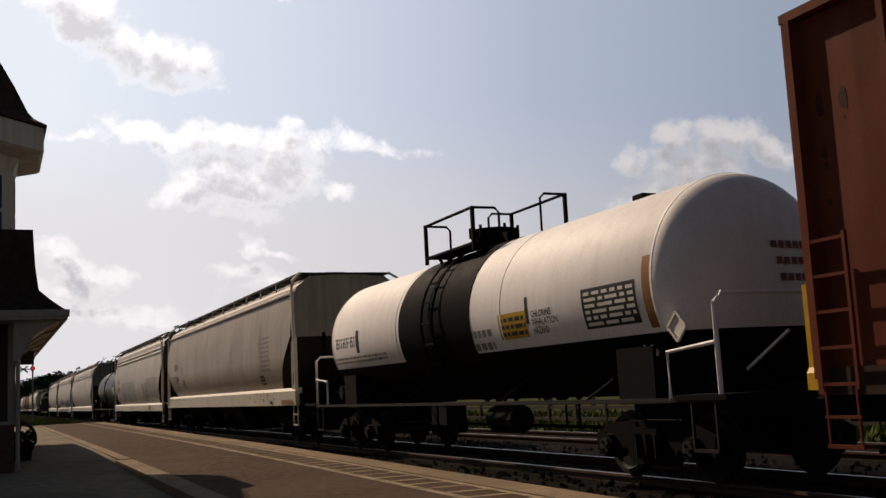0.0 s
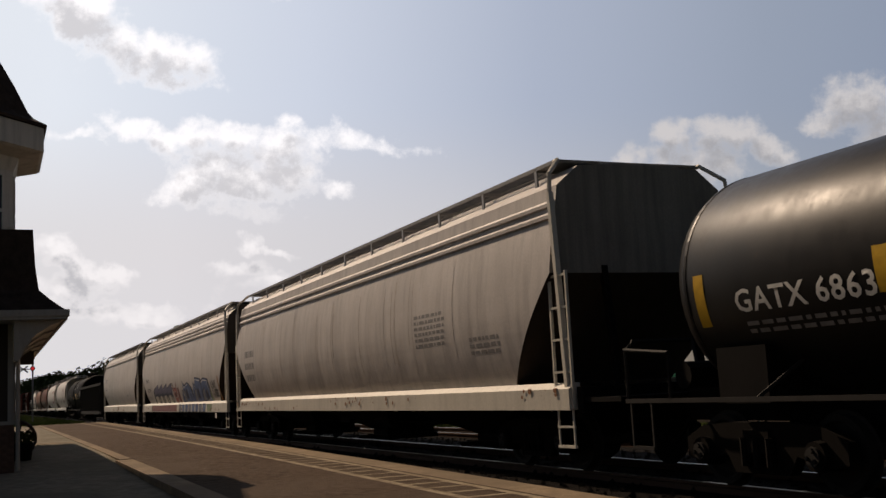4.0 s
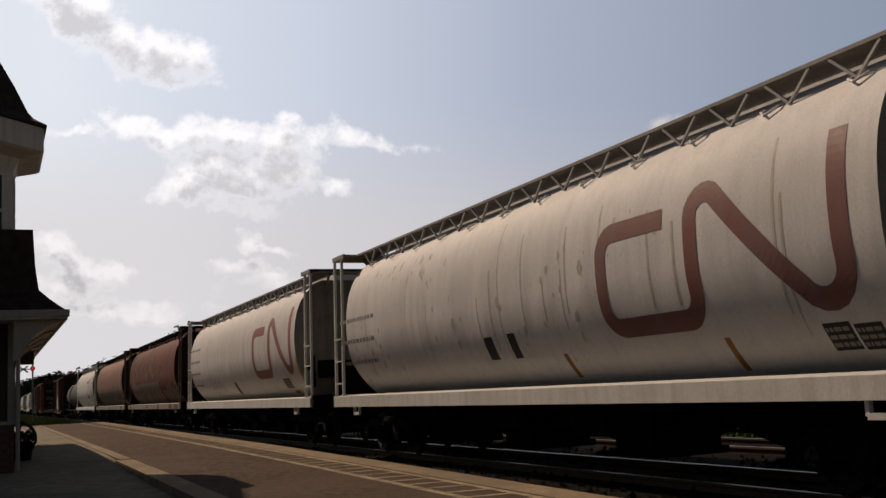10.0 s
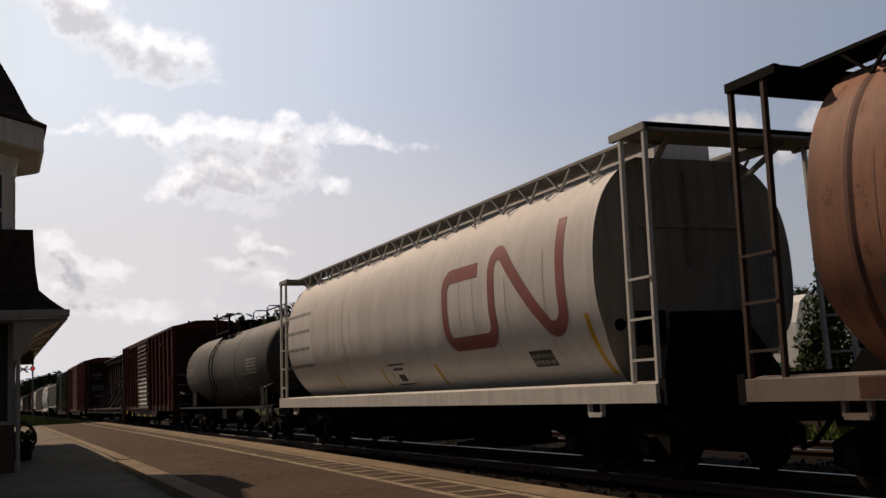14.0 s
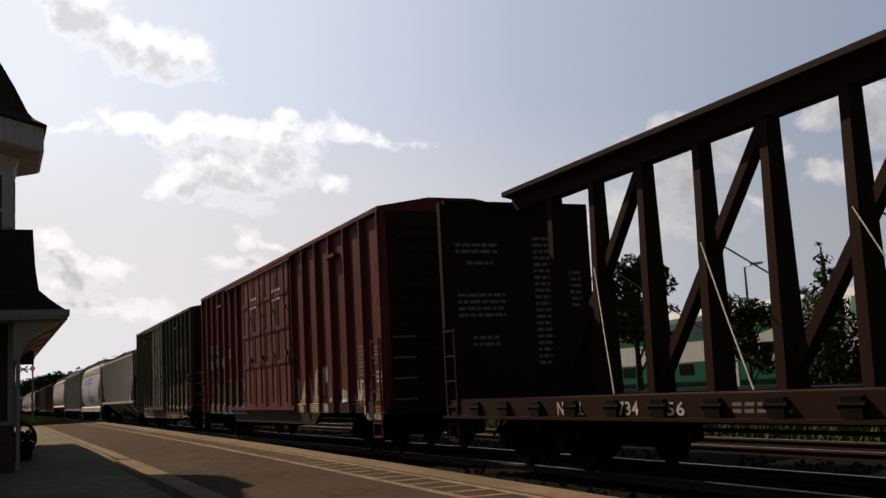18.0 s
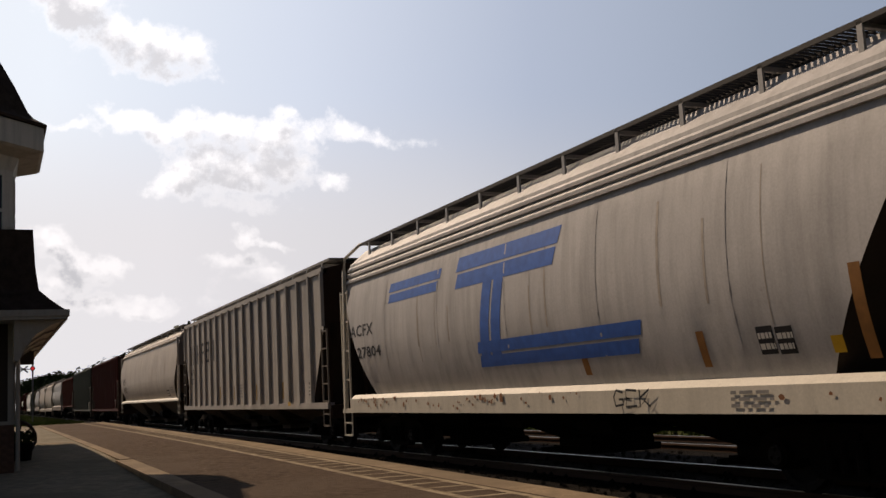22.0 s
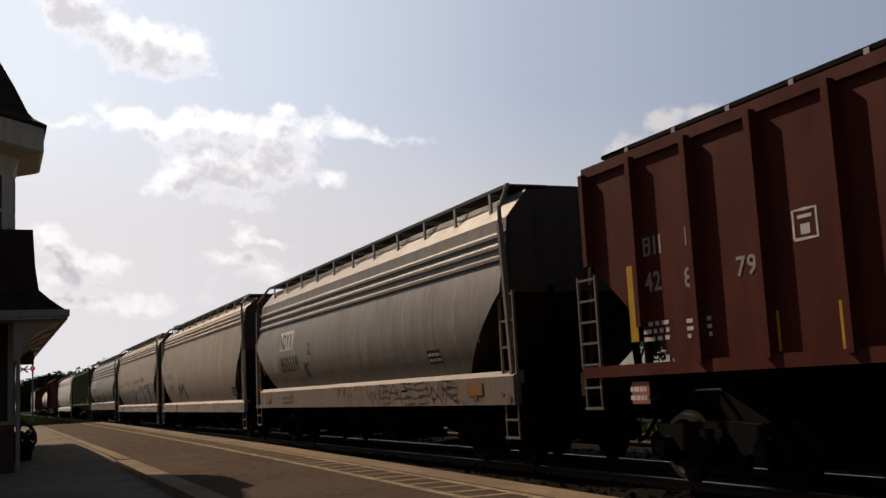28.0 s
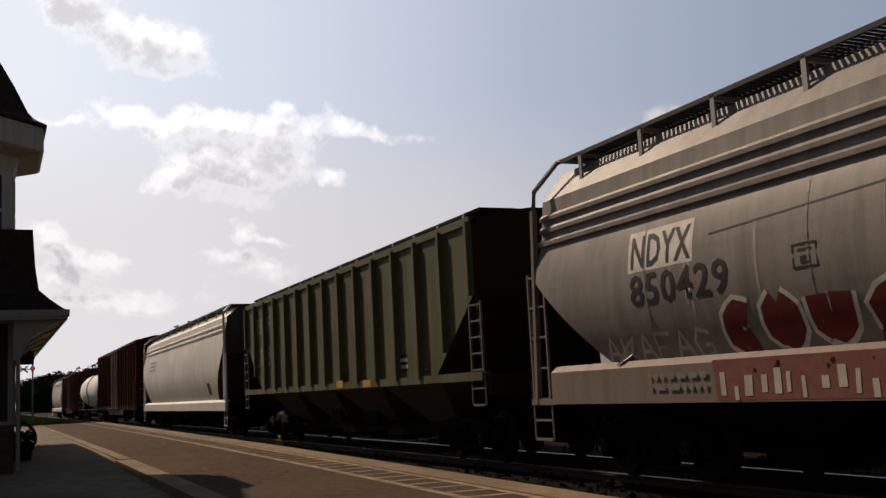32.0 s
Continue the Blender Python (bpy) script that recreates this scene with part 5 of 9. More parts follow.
# loose stones on the shoulders near the camera
rng = random.Random(11)
verts, faces = [], []
for _ in range(5200):
    x = -rng.random() ** 1.5 * 75 + 6
    y = rng.choice((rng.uniform(6.2, 7.6), rng.uniform(9.7, 11.6), rng.uniform(7.2, 9.8), rng.uniform(13.8, 15.2)))
    r = rng.uniform(0.025, 0.06)
    z = -0.20 + r * 0.3 - (0.1 if y < 6.6 or y > 14.8 else 0.0)
    b = len(verts)
    for dx, dy, dz in ((1, 0.2, 0), (-0.2, 1, 0.1), (-1, -0.1, 0), (0.1, -1, 0.05), (0.1, 0.1, 0.9), (0, 0, -0.6)):
        verts.append((x + dx * r * rng.uniform(0.7, 1.3), y + dy * r * rng.uniform(0.7, 1.3), z + dz * r * rng.uniform(0.7, 1.2)))
    faces += [(b, b + 1, b + 4), (b + 1, b + 2, b + 4), (b + 2, b + 3, b + 4), (b + 3, b, b + 4), (b + 1, b, b + 5), (b + 2, b + 1, b + 5), (b + 3, b + 2, b + 5), (b, b + 3, b + 5)]
me = bpy.data.meshes.new("ballast_stones")
me.from_pydata(verts, [], faces)
me.materials.append(M_BALLAST)
tagged(new("ballast_stones", me), "loose crushed stones on the track shoulders", "stones", kind="stuff")


def track(y, name, top):
    t = thing(name, "standard-gauge railway track with steel rails on timber ties", "track", "", None, "structure")
    for s in (-0.755, 0.755):
        bm = bmesh.new()
        prism(bm, [(y + s - 0.07, top - 0.17), (y + s - 0.07, top - 0.155), (y + s - 0.012, top - 0.14), (y + s - 0.012, top - 0.05), (y + s - 0.036, top - 0.035), (y + s - 0.036, top - 0.004),
                   (y + s + 0.036, top - 0.004), (y + s + 0.036, top - 0.035), (y + s + 0.012, top - 0.05), (y + s + 0.012, top - 0.14), (y + s + 0.07, top - 0.155), (y + s + 0.07, top - 0.17)], "x", -800, 620)
        rail = part("rail", bm, M_RAIL, t)
        bm = bmesh.new()
        box(bm, -800, 620, y + s - 0.03, y + s + 0.03, top - 0.004, top)
        part("rail_head", bm, M_RAILTOP, rail, "polished rail head")
    bm = bmesh.new()
    box(bm, -0.115, 0.115, -1.3, 1.3, top - 0.33, top - 0.165)
    tie = mesh_of("tie", bm, M_TIE)
    for i in range(120):
        again("tie", tie, t, pose(-52 + i * 0.53, y + rng.uniform(-0.03, 0.03), rng.uniform(-0.01, 0.01), rz=rng.uniform(-1, 1)))
    return t


track(TRACK_Y + 0.08, "track_near", RAIL)
track(12.8, "track_far", RAIL)

# platform slab, edge strip, lines
px = [-64, -50, -40, -32, -25, -20, -16, -13, -10, -6, 0, 10, 30]
bm = bmesh.new()
strip(bm, px, 2.70, 5.62, plat_z, 0.45)
solid("platform", bm, M_ASPHALT, "sunlit brown asphalt station platform", "platform", kind="structure")
bm = bmesh.new()
strip(bm, px, 5.62, 6.12, lambda x: plat_z(x) - 0.006, 0.45)
solid("platform_edge", bm, M_CONCRETE, "worn concrete edge strip of the platform", "platform edge", kind="structure")
for name, y0, y1 in (("yellow_line", 4.82, 4.94), ("edge_line", 5.44, 5.55)):
    bm = bmesh.new()
    strip(bm, px, y0, y1, lambda x: plat_z(x) + 0.004)
    solid(name, bm, M_LINE, "worn pale yellow line painted along the platform", "road marking", kind="structure")
hatch = thing("hatch_marking", "worn pale hatch bars painted between the platform lines", "road marking", "", None, "structure")
for i in range(60):
    x = -4.0 - i * 0.62
    bm = bmesh.new()
    a = 0.055
    pts = [(x - a, 4.95), (x + a, 4.95), (x + a + 0.02, 5.44), (x - a + 0.02, 5.44)]
    bm.faces.new([bm.verts.new((px_, py_, plat_z(px_) + 0.004)) for px_, py_ in pts])
    part("hatch_bar", bm, M_LINE, hatch)

# walkway by the station, its kerb and cross lines
wx = [-64, -50, -40, -32, -26, -22, -18, -14, -10, -5, 0, 10, 30]
# the walk is pale beyond x = -14.2 and dark on the near side
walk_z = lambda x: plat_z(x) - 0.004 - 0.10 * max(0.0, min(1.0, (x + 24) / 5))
for name, xs_, mat_, label_ in (("walkway_far", [x for x in wx if x < -14.2] + [-14.2], M_ASPHALT3, "pale asphalt walkway beside the station"),
                                ("walkway_near", [-14.19] + [x for x in wx if x > -14.1], M_ASPHALT2, "dark asphalt walkway by the kerb")):
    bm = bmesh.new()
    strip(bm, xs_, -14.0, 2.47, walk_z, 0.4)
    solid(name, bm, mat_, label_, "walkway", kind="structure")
for name, xs_, y0 in (("kerb", [-63.8, -50, -40, -32, -26, -22.6], 2.47), ("kerb", [-22.35, -18, -16.5, -14, -10, -5, 0, 10], 2.36)):
    bm = bmesh.new()
    strip(bm, xs_, y0, 2.70, lambda x: plat_z(x) + 0.012, 0.3)
    solid(name, bm, M_CONCRETE, "worn concrete kerb between platform and walkway", "kerb", kind="structure")
bm = bmesh.new()
strip(bm, [-34.2, -33.6], -6, 2.36, lambda x: plat_z(x) + 0.006)
solid("cross_strip", bm, M_CONCRETE, "pale concrete strip across the walkway", "strip", kind="structure")
bm = bmesh.new()
strip(bm, [-64.5, -63.9], -6, 6.02, lambda x: plat_z(x) + 0.004)
solid("platform_end_strip", bm, M_CONCRETE, "pale concrete end of the platform", "strip", kind="structure")

# ---- the station: tower, bell-cast roof, deep eaves ----
M_WOODW = paint("station_white_boards", (0.50, 0.47, 0.42), 0.6, 0.5, 0.15, 0.6, seed=31)
M_WOODD = paint("station_dark_boards", (0.050, 0.036, 0.028), 0.7, 0.4, 0.1, 0.3, seed=32)
M_SHINGLE = ground_mat("roof_shingle", (0.035, 0.024, 0.019), (0.065, 0.045, 0.036), 5.0, 0.6, 0.9, 0.03)
M_SOFFIT = paint("soffit_boards", (0.74, 0.68, 0.58), 0.7, 0.4, 0.1, 0.3, seed=33)
M_BRICK = ground_mat("foundation_brick", (0.10, 0.06, 0.045), (0.17, 0.10, 0.075), 6.0, 0.5, 0.9, 0.02)
M_TRIM = paint("station_trim", (0.34, 0.31, 0.27), 0.6, 0.4, 0.1, 0.4, seed=34)


def station():
    st = thing("station_building", "old station with a white corner tower and dark shingled bell-cast roof", "building")
    X0, X1, Y0 = -21.8, -35.0, 0.42
    g = 0.0
    bm = bmesh.new()
    box(bm, X1, X0, -9.0, Y0, g + 0.9, 3.0)
    part("wall", bm, M_WOODD, st, "dark stained boards")
    base = bmesh.new()
    box(base, X1 - 0.03, X0 + 0.03, -9.03, Y0 + 0.03, g - 0.2, g + 0.92)
    wall = part("foundation", base, M_BRICK, st)
    # corner bricks of the foundation, seen edge on
    bm = bmesh.new()
    box(bm, -0.05, 0.05, -0.105, 0.105, -0.032, 0.032)
    brick = mesh_of("brick", bm, M_BRICK)
    for r in range(12):
        for i in range(5):
            again("brick", brick, wall, pose(X0 + 0.02, Y0 - 0.08 - i * 0.225 - (0.11 if r % 2 else 0.0), g + 0.06 + r * 0.075))
    bm = bmesh.new()
    box(bm, X1 - 0.06, X0 + 0.07, -9.05, Y0 + 0.07, g + 0.92, g + 0.99)
    part("sill_course", bm, M_TRIM, st)
    for y in (Y0 - 0.04, Y0 - 0.42, Y0 - 1.3):
        bm = bmesh.new()
        box(bm, X0 - 0.02, X0 + 0.05, y - 0.05, y + 0.05, g + 0.99, 2.95)
        part("corner_board", bm, M_TRIM, st)
    for x in (X0 - 0.1, X0 - 3.0, X0 - 6.0, X0 - 9.0, X1 + 0.1):
        bm = bmesh.new()
        box(bm, x - 0.06, x + 0.06, Y0 - 0.02, Y0 + 0.05, g + 0.99, 2.95)
        part("corner_board", bm, M_TRIM, st)
    for x in (-24.5, -27.5, -30.5, -33.4):
        bm = bmesh.new()
        box(bm, x - 0.6, x + 0.6, Y0 - 0.01, Y0 + 0.06, 1.0, 2.5)
        w = part("window", bm, M_TRIM, st)
        bm = bmesh.new()
        box(bm, x - 0.5, x + 0.5, Y0 + 0.06, Y0 + 0.066, 1.1, 2.4)
        part("pane", bm, M_GLASS, w)
    # eaves: soffit, fascia, bell-cast roof
    ov = 0.95
    xe0, xe1, ye = X0 + 1.15, X1 - 1.15, Y0 + 0.90
    bm = bmesh.new()
    box(bm, xe1 + 0.03, xe0 - 0.03, -9.9, ye - 0.03, 2.86, 2.90)
    part("soffit", bm, M_SOFFIT, st)
    bm = bmesh.new()
    for a in (xe0, xe1):
        box(bm, a - 0.03, a + 0.03, -9.9, ye, 2.84, 3.0)
    box(bm, xe1, xe0, ye - 0.03, ye + 0.03, 2.84, 3.0)
    part("fascia", bm, M_TRIM, st)
    bm = bmesh.new()
    box(bm, xe1 - 0.08, xe0 + 0.03, ye + 0.03, ye + 0.06, 2.90, 3.02)
    box(bm, xe0 + 0.03, xe0 + 0.06, -9.9, ye + 0.06, 2.90, 3.02)
    part("gutter", bm, M_TRIM, st)
    prof = [(0.0, 3.0), (0.08, 3.06), (0.30, 3.25), (0.48, 3.44), (0.54, 3.9), (0.58, 4.62)]
    bm = bmesh.new()
    prev = None
    for d, z in prof:
        ring = [bm.verts.new(p) for p in ((xe1 + d, -9.9 + d, z), (xe0 + 0.02 - d, -9.9 + d, z), (xe0 + 0.02 - d, ye + 0.02 - d, z), (xe1 + d, ye + 0.02 - d, z))]
        if prev:
            for i in range(4):
                bm.faces.new((prev[i], prev[(i + 1) % 4], ring[(i + 1) % 4], ring[i]))
        prev = ring
    bm.faces.new(prev)
    roof = part("roof", bm, M_SHINGLE, st, "dark brown shingles", 0.5)
    bm = bmesh.new()
    tube(bm, [(-23.9, 0.42, 4.6), (-23.9, 0.42, 4.86)], 0.03, 6)
    part("vent_pipe", bm, M_STEEL, roof)
    bm = bmesh.new()
    cove = [(Y0, 2.10), (Y0 + 0.06, 2.12), (Y0 + 0.14, 2.34), (Y0 + 0.34, 2.60), (Y0 + 0.62, 2.78), (ye - 0.04, 2.858), (Y0, 2.858)]
    prism(bm, cove, "x", X1 - 0.9, X0 + 0.9)
    part("cove", bm, M_SOFFIT, st, "pale boarded cove under the eave")
    for i in range(6):
        x = X0 + 0.93 - i * 2.6
        bm = bmesh.new()
        prism(bm, [(y + (0.03 if 0 < k < 6 else 0.0), z - 0.03 * (0 < k < 6)) for k, (y, z) in enumerate(cove)], "x", x - 0.04, x + 0.04)
        part("bracket", bm, M_TRIM, st)
    # octagonal tower
    cx, cy, up = -23.3, -1.47, 0.135
    def ring8(bm, r, z, rot=22.5):
        return [bm.verts.new((cx + r * math.cos(radians(45 * k + rot)), cy + r * math.sin(radians(45 * k + rot)), z)) for k in range(8)]
    def tower(levels, name, mat, label="", cap=True):
        bm = bmesh.new()
        prev = None
        for r, z in levels:
            cur = ring8(bm, r, z + up)
            if prev:
                for k in range(8):
                    bm.faces.new((prev[k], prev[(k + 1) % 8], cur[(k + 1) % 8], cur[k]))
            elif cap:
                bm.faces.new(cur[::-1])
            prev = cur
        bm.faces.new(prev)
        return part(name, bm, mat, st, label)
    tw = tower([(2.05, 3.1), (2.05, 6.35)], "tower_wall", M_WOODW, "white painted boards")
    tower([(2.06, 3.72), (2.11, 3.78), (2.11, 4.02), (2.06, 4.08)], "tower_sill", M_WOODW)
    tower([(2.08, 4.72), (2.08, 4.80)], "tower_rail", M_WOODW)
    tower([(2.06, 5.9), (2.11, 6.0), (2.17, 6.16), (2.60, 6.24), (2.68, 6.28), (2.68, 6.76), (2.62, 6.80)], "tower_eave", M_WOODW)
    tower([(2.74, 6.78), (2.74, 6.84), (2.48, 6.98), (2.36, 7.11), (2.07, 7.70), (1.78, 8.22), (0.9, 9.77), (0.04, 11.3)], "tower_roof", M_SHINGLE, "dark bell-cast spire")
    for k in range(8):
        a = radians(45 * k)
        bm = bmesh.new()
        box(bm, 1.885, 1.94, -0.5, 0.5, 4.25, 5.85)
        me = mesh_of("tower_window", bm, M_WOODW)
        w = again("tower_window", me, st, Matrix.Translation((cx, cy, up)) @ Matrix.Rotation(a, 4, "Z"))
        for j in (-0.235, 0.235):
            bm = bmesh.new()
            box(bm, 1.94, 1.95, j - 0.2, j + 0.2, 4.35, 5.0)
            box(bm, 1.94, 1.95, j - 0.2, j + 0.2, 5.08, 5.75)
            part("pane", bm, M_GLASS, w)
    bm = bmesh.new()
    tube(bm, [(X0 + 0.3, Y0 + 0.1, 2.86), (X0 + 0.1, Y0 + 0.09, 2.6), (X0 + 0.1, Y0 + 0.09, 0.05)], 0.04, 8)
    part("downpipe", bm, M_TRIM, st)
    return st


station()

# a sign board that hangs under the eave, and an old cart wheel against the wall
sg = thing("hanging_sign", "dark sign board hanging below the station eave", "sign")
bm = bmesh.new()
box(bm, -30.05, -29.95, 0.62, 1.10, 2.38, 2.74)
part("board", bm, M_WOODD, sg)
for y in (0.7, 1.02):
    bm = bmesh.new()
    bar(bm, (-30, y, 2.74), (-30, y, 2.88), 0.02)
    part("hanger", bm, M_UNDER, sg)
cw = thing("cart_wheel", "dark old iron-shod cart wheel leaning on the station wall", "wheel")
bm = bmesh.new()
tube(bm, [(0.42 * math.cos(2 * math.pi * k / 24), 0, 0.42 + 0.42 * math.sin(2 * math.pi * k / 24)) for k in range(25)], 0.045, 6)
part("rim", bm, M_WOODD, cw)
bm = bmesh.new()
lathe(bm, [(-0.12, 0.03), (-0.12, 0.08), (0.12, 0.08), (0.12, 0.03)], "y", 12, (0, 0, 0.42))
part("hub", bm, M_WOODD, cw)
for k in range(10):
    bm = bmesh.new()
    a = 2 * math.pi * k / 10
    bar(bm, (0.06 * math.cos(a), 0, 0.42 + 0.06 * math.sin(a)), (0.4 * math.cos(a), 0, 0.42 + 0.4 * math.sin(a)), 0.04)
    part("spoke", bm, M_WOODD, cw)
cw.matrix_basis = pose(-27.0, 0.62, plat_z(-27) - 0.01, rx=6, rz=78)
pl = thing("planter_tub", "dark round planter tub with a drooping plant by the station wall", "planter")
bm = bmesh.new()
lathe(bm, [(0.0, 0.05), (0.0, 0.19), (0.34, 0.24), (0.38, 0.25), (0.38, 0.2), (0.32, 0.04)], "z", 18)
part("tub", bm, M_UNDER, pl)
M_LEAF = ground_mat("leaves", (0.018, 0.030, 0.009), (0.055, 0.075, 0.022), 1.2, 0.2, 0.7, 0.01)
M_BARK = ground_mat("bark", (0.045, 0.034, 0.026), (0.10, 0.08, 0.062), 6.0, 0.8, 0.9, 0.03)


def leaf_cloud(rng, blobs, count, size):
    """Small leaf clumps scattered in the outer parts of several blobs."""
    verts, faces = [], []
    tot = sum(b[3] ** 2 for b in blobs)
    for bx, by, bz, br, *sq in blobs:
        fz = sq[0] if sq else 0.85
        for _ in range(int(count * br * br / tot)):
            d = Vector((rng.gauss(0, 1), rng.gauss(0, 1), rng.gauss(0, 1))).normalized()
            r = br * (0.45 + 0.6 * rng.random() ** 0.6)
            c = Vector((bx + d.x * r, by + d.y * r, bz + d.z * r * fz))
            n = (d + Vector((rng.uniform(-1, 1), rng.uniform(-1, 1), rng.uniform(-0.6, 1)))).normalized()
            s = n.orthogonal().normalized()
            t = n.cross(s)
            a = rng.uniform(0, 6.28)
            s, t = s * math.cos(a) + t * math.sin(a), t * math.cos(a) - s * math.sin(a)
            k = size * rng.uniform(0.5, 1.2)
            b = len(verts)
            verts += [c - s * k, c - t * k * 0.45 + n * k * 0.12, c + s * k, c + t * k * 0.45 + n * k * 0.1]
            faces.append((b, b + 1, b + 2, b + 3))
    return verts, faces


def crown_mesh(seed, blobs, count, size):
    rng = random.Random(seed)
    v, f = leaf_cloud(rng, blobs, count, size)
    me = bpy.data.meshes.new("crown")
    me.from_pydata(v, [], f)
    me.materials.append(M_LEAF)
    return me


v_, f_ = leaf_cloud(random.Random(3), [(0, 0, 0.48, 0.26, 0.6)], 160, 0.09)
me = bpy.data.meshes.new("plant")
me.from_pydata(v_, [], f_)
me.materials.append(M_LEAF)
again("plant", me, pl)
pl.matrix_basis = pose(-25.2, 0.68, plat_z(-25.2) - 0.01)


def tree_blobs(rng, h, r, conifer=False):
    if conifer:
        return [(rng.uniform(-0.1, 0.1), rng.uniform(-0.1, 0.1), h * (0.12 + 0.85 * i / 9), r * (1.02 - 0.92 * i / 9), 0.7) for i in range(10)]
    out = []
    for i in range(13):
        a, k = rng.uniform(0, 6.28), rng.uniform(0.15, 0.8)
        z = h * rng.uniform(0.36, 0.86)
        out.append((math.cos(a) * r * k * (1.1 - 0.5 * z / h), math.sin(a) * r * k * (1.1 - 0.5 * z / h), z, r * rng.uniform(0.24, 0.46)))
    out.append((0, 0, h * 0.84, r * 0.34))
    return out


def make_tree(seed, h, r, label, conifer=False, count=2600, size=0.2):
    rng = random.Random(seed)
    t = thing("conifer_tree" if conifer else "tree", label, "tree", "trees beyond the tracks")
    blobs = tree_blobs(rng, h, r, conifer)
    bm = bmesh.new()
    top = h * (0.95 if conifer else 0.62)
    lathe(bm, [(0.0, 0.05 * r + 0.12), (0.3, 0.04 * r + 0.08), (top * 0.5, 0.03 * r + 0.05), (top, 0.03)], "z", 8)
    part("trunk", bm, M_BARK, t)
    bm = bmesh.new()
    for b in blobs[:9]:
        z0 = b[2] * 0.55
        tube(bm, [(0, 0, z0), (b[0] * 0.5, b[1] * 0.5, z0 + (b[2] - z0) * 0.6), (b[0], b[1], b[2])], 0.05, 5)
    part("limbs", bm, M_BARK, t)
    again("crown", crown_mesh(seed + 50, blobs, count, size), t)
    return t


GZ = -0.28
trees = [make_tree(1, 7.4, 2.3, "dark green broadleaf tree with an open uneven crown", count=3400, size=0.17),
         make_tree(2, 6.4, 1.7, "dark conifer tree with a ragged pointed crown", True, 3000, 0.16),
         make_tree(3, 12.5, 5.2, "tall dark green broadleaf tree in a belt of woodland", count=3600, size=0.34),
         make_tree(4, 11.0, 5.6, "wide dark green broadleaf tree in a belt of woodland", count=3600, size=0.34),
         make_tree(5, 9.6, 4.0, "rounded dark green broadleaf tree", count=3000, size=0.28)]
spots = ((0, (-38.4, 26.0), 1.0), (1, (-27.0, 26.0), 0.92), (2, (-116, 50), 1.06), (3, (-104, 51), 0.98), (4, (-92, 24.5), 1.02))
for i, (x, y), s in spots:
    trees[i].matrix_basis = Matrix.Translation((x, y, GZ)) @ Matrix.Scale(s, 4)
rng = random.Random(8)
for i, x, y, s in ((1, -25.2, 26.8, 0.8), (0, -31.5, 26.3, 0.62), (0, -47.5, 26.6, 0.5), (4, -101, 25.5, 0.95), (4, -84, 24.0, 0.82), (3, -127, 52, 1.05), (2, -92, 52, 0.82), (3, -84, 53, 0.84), (4, -76, 53, 0.9), (3, -66, 53, 0.72), (2, -57, 53, 0.6), (4, -50, 54, 0.72), (1, -38.5, 41, 1.08), (1, -35.5, 41, 1.0), (1, -42, 42, 0.9),
                   (3, -112, 27, 0.9), (2, -138, 34, 1.0), (3, -152, 50, 1.2), (4, -30, 54, 0.9), (2, -20, 55, 0.7), (4, -10, 54, 0.9), (1, -22.5, 27, 0.75)):
    c = copy_thing(trees[i], Matrix.Translation((x, y, GZ)) @ Matrix.Rotation(rng.uniform(0, 6.28), 4, "Z"))
    c.scale = (s, s, s)

# far woods on the skyline
rng = random.Random(21)
blobs = []
for i in range(150):
    x = -1150 + i * 6.4
    h = 20 + 7 * noise.noise((x * 0.02, 0, 3)) + rng.uniform(-2, 3)
    blobs.append((x + rng.uniform(-4, 4), 52 + (x + 190) * -0.028 + rng.uniform(-8, 8), h * 0.55 * (0.55 + 0.45 * min(1, (-x) / 500)), h * 0.5 * (0.55 + 0.45 * min(1, (-x) / 500)), 1.0))
v_, f_ = leaf_cloud(rng, blobs, 42000, 1.5)
me = bpy.data.meshes.new("far_woods")
me.from_pydata(v_, [], f_)
me.materials.append(M_LEAF)
tagged(new("far_woods", me), "dark belt of distant woods along the skyline", "woods", kind="stuff")
rng = random.Random(22)
blobs = [(-430 + rng.uniform(-35, 35), 18.5 + i * 1.5, rng.uniform(5.5, 8.5), rng.uniform(5.0, 7.0), 1.0) for i in range(34)]
blobs += [(-425 + rng.uniform(-10, 10), 18.5 + i * 2.0, 2.2, 4.5, 0.8) for i in range(26)]
blobs += [(-690 + rng.uniform(-10, 10), 21.5 + i * 2.6, 3.0, 6.5, 0.8) for i in range(14)]
blobs += [(-700 + rng.uniform(-25, 25), 22.5 + i * 1.6, rng.uniform(9.5, 13.0), rng.uniform(8.0, 10.0), 1.0) for i in range(20)]
v_, f_ = leaf_cloud(rng, blobs, 56000, 1.2)
me = bpy.data.meshes.new("far_woods_end")
me.from_pydata(v_, [], f_)
me.materials.append(M_LEAF)
tagged(new("far_woods_end", me), "dark woods closing the view down the line", "woods", kind="stuff")

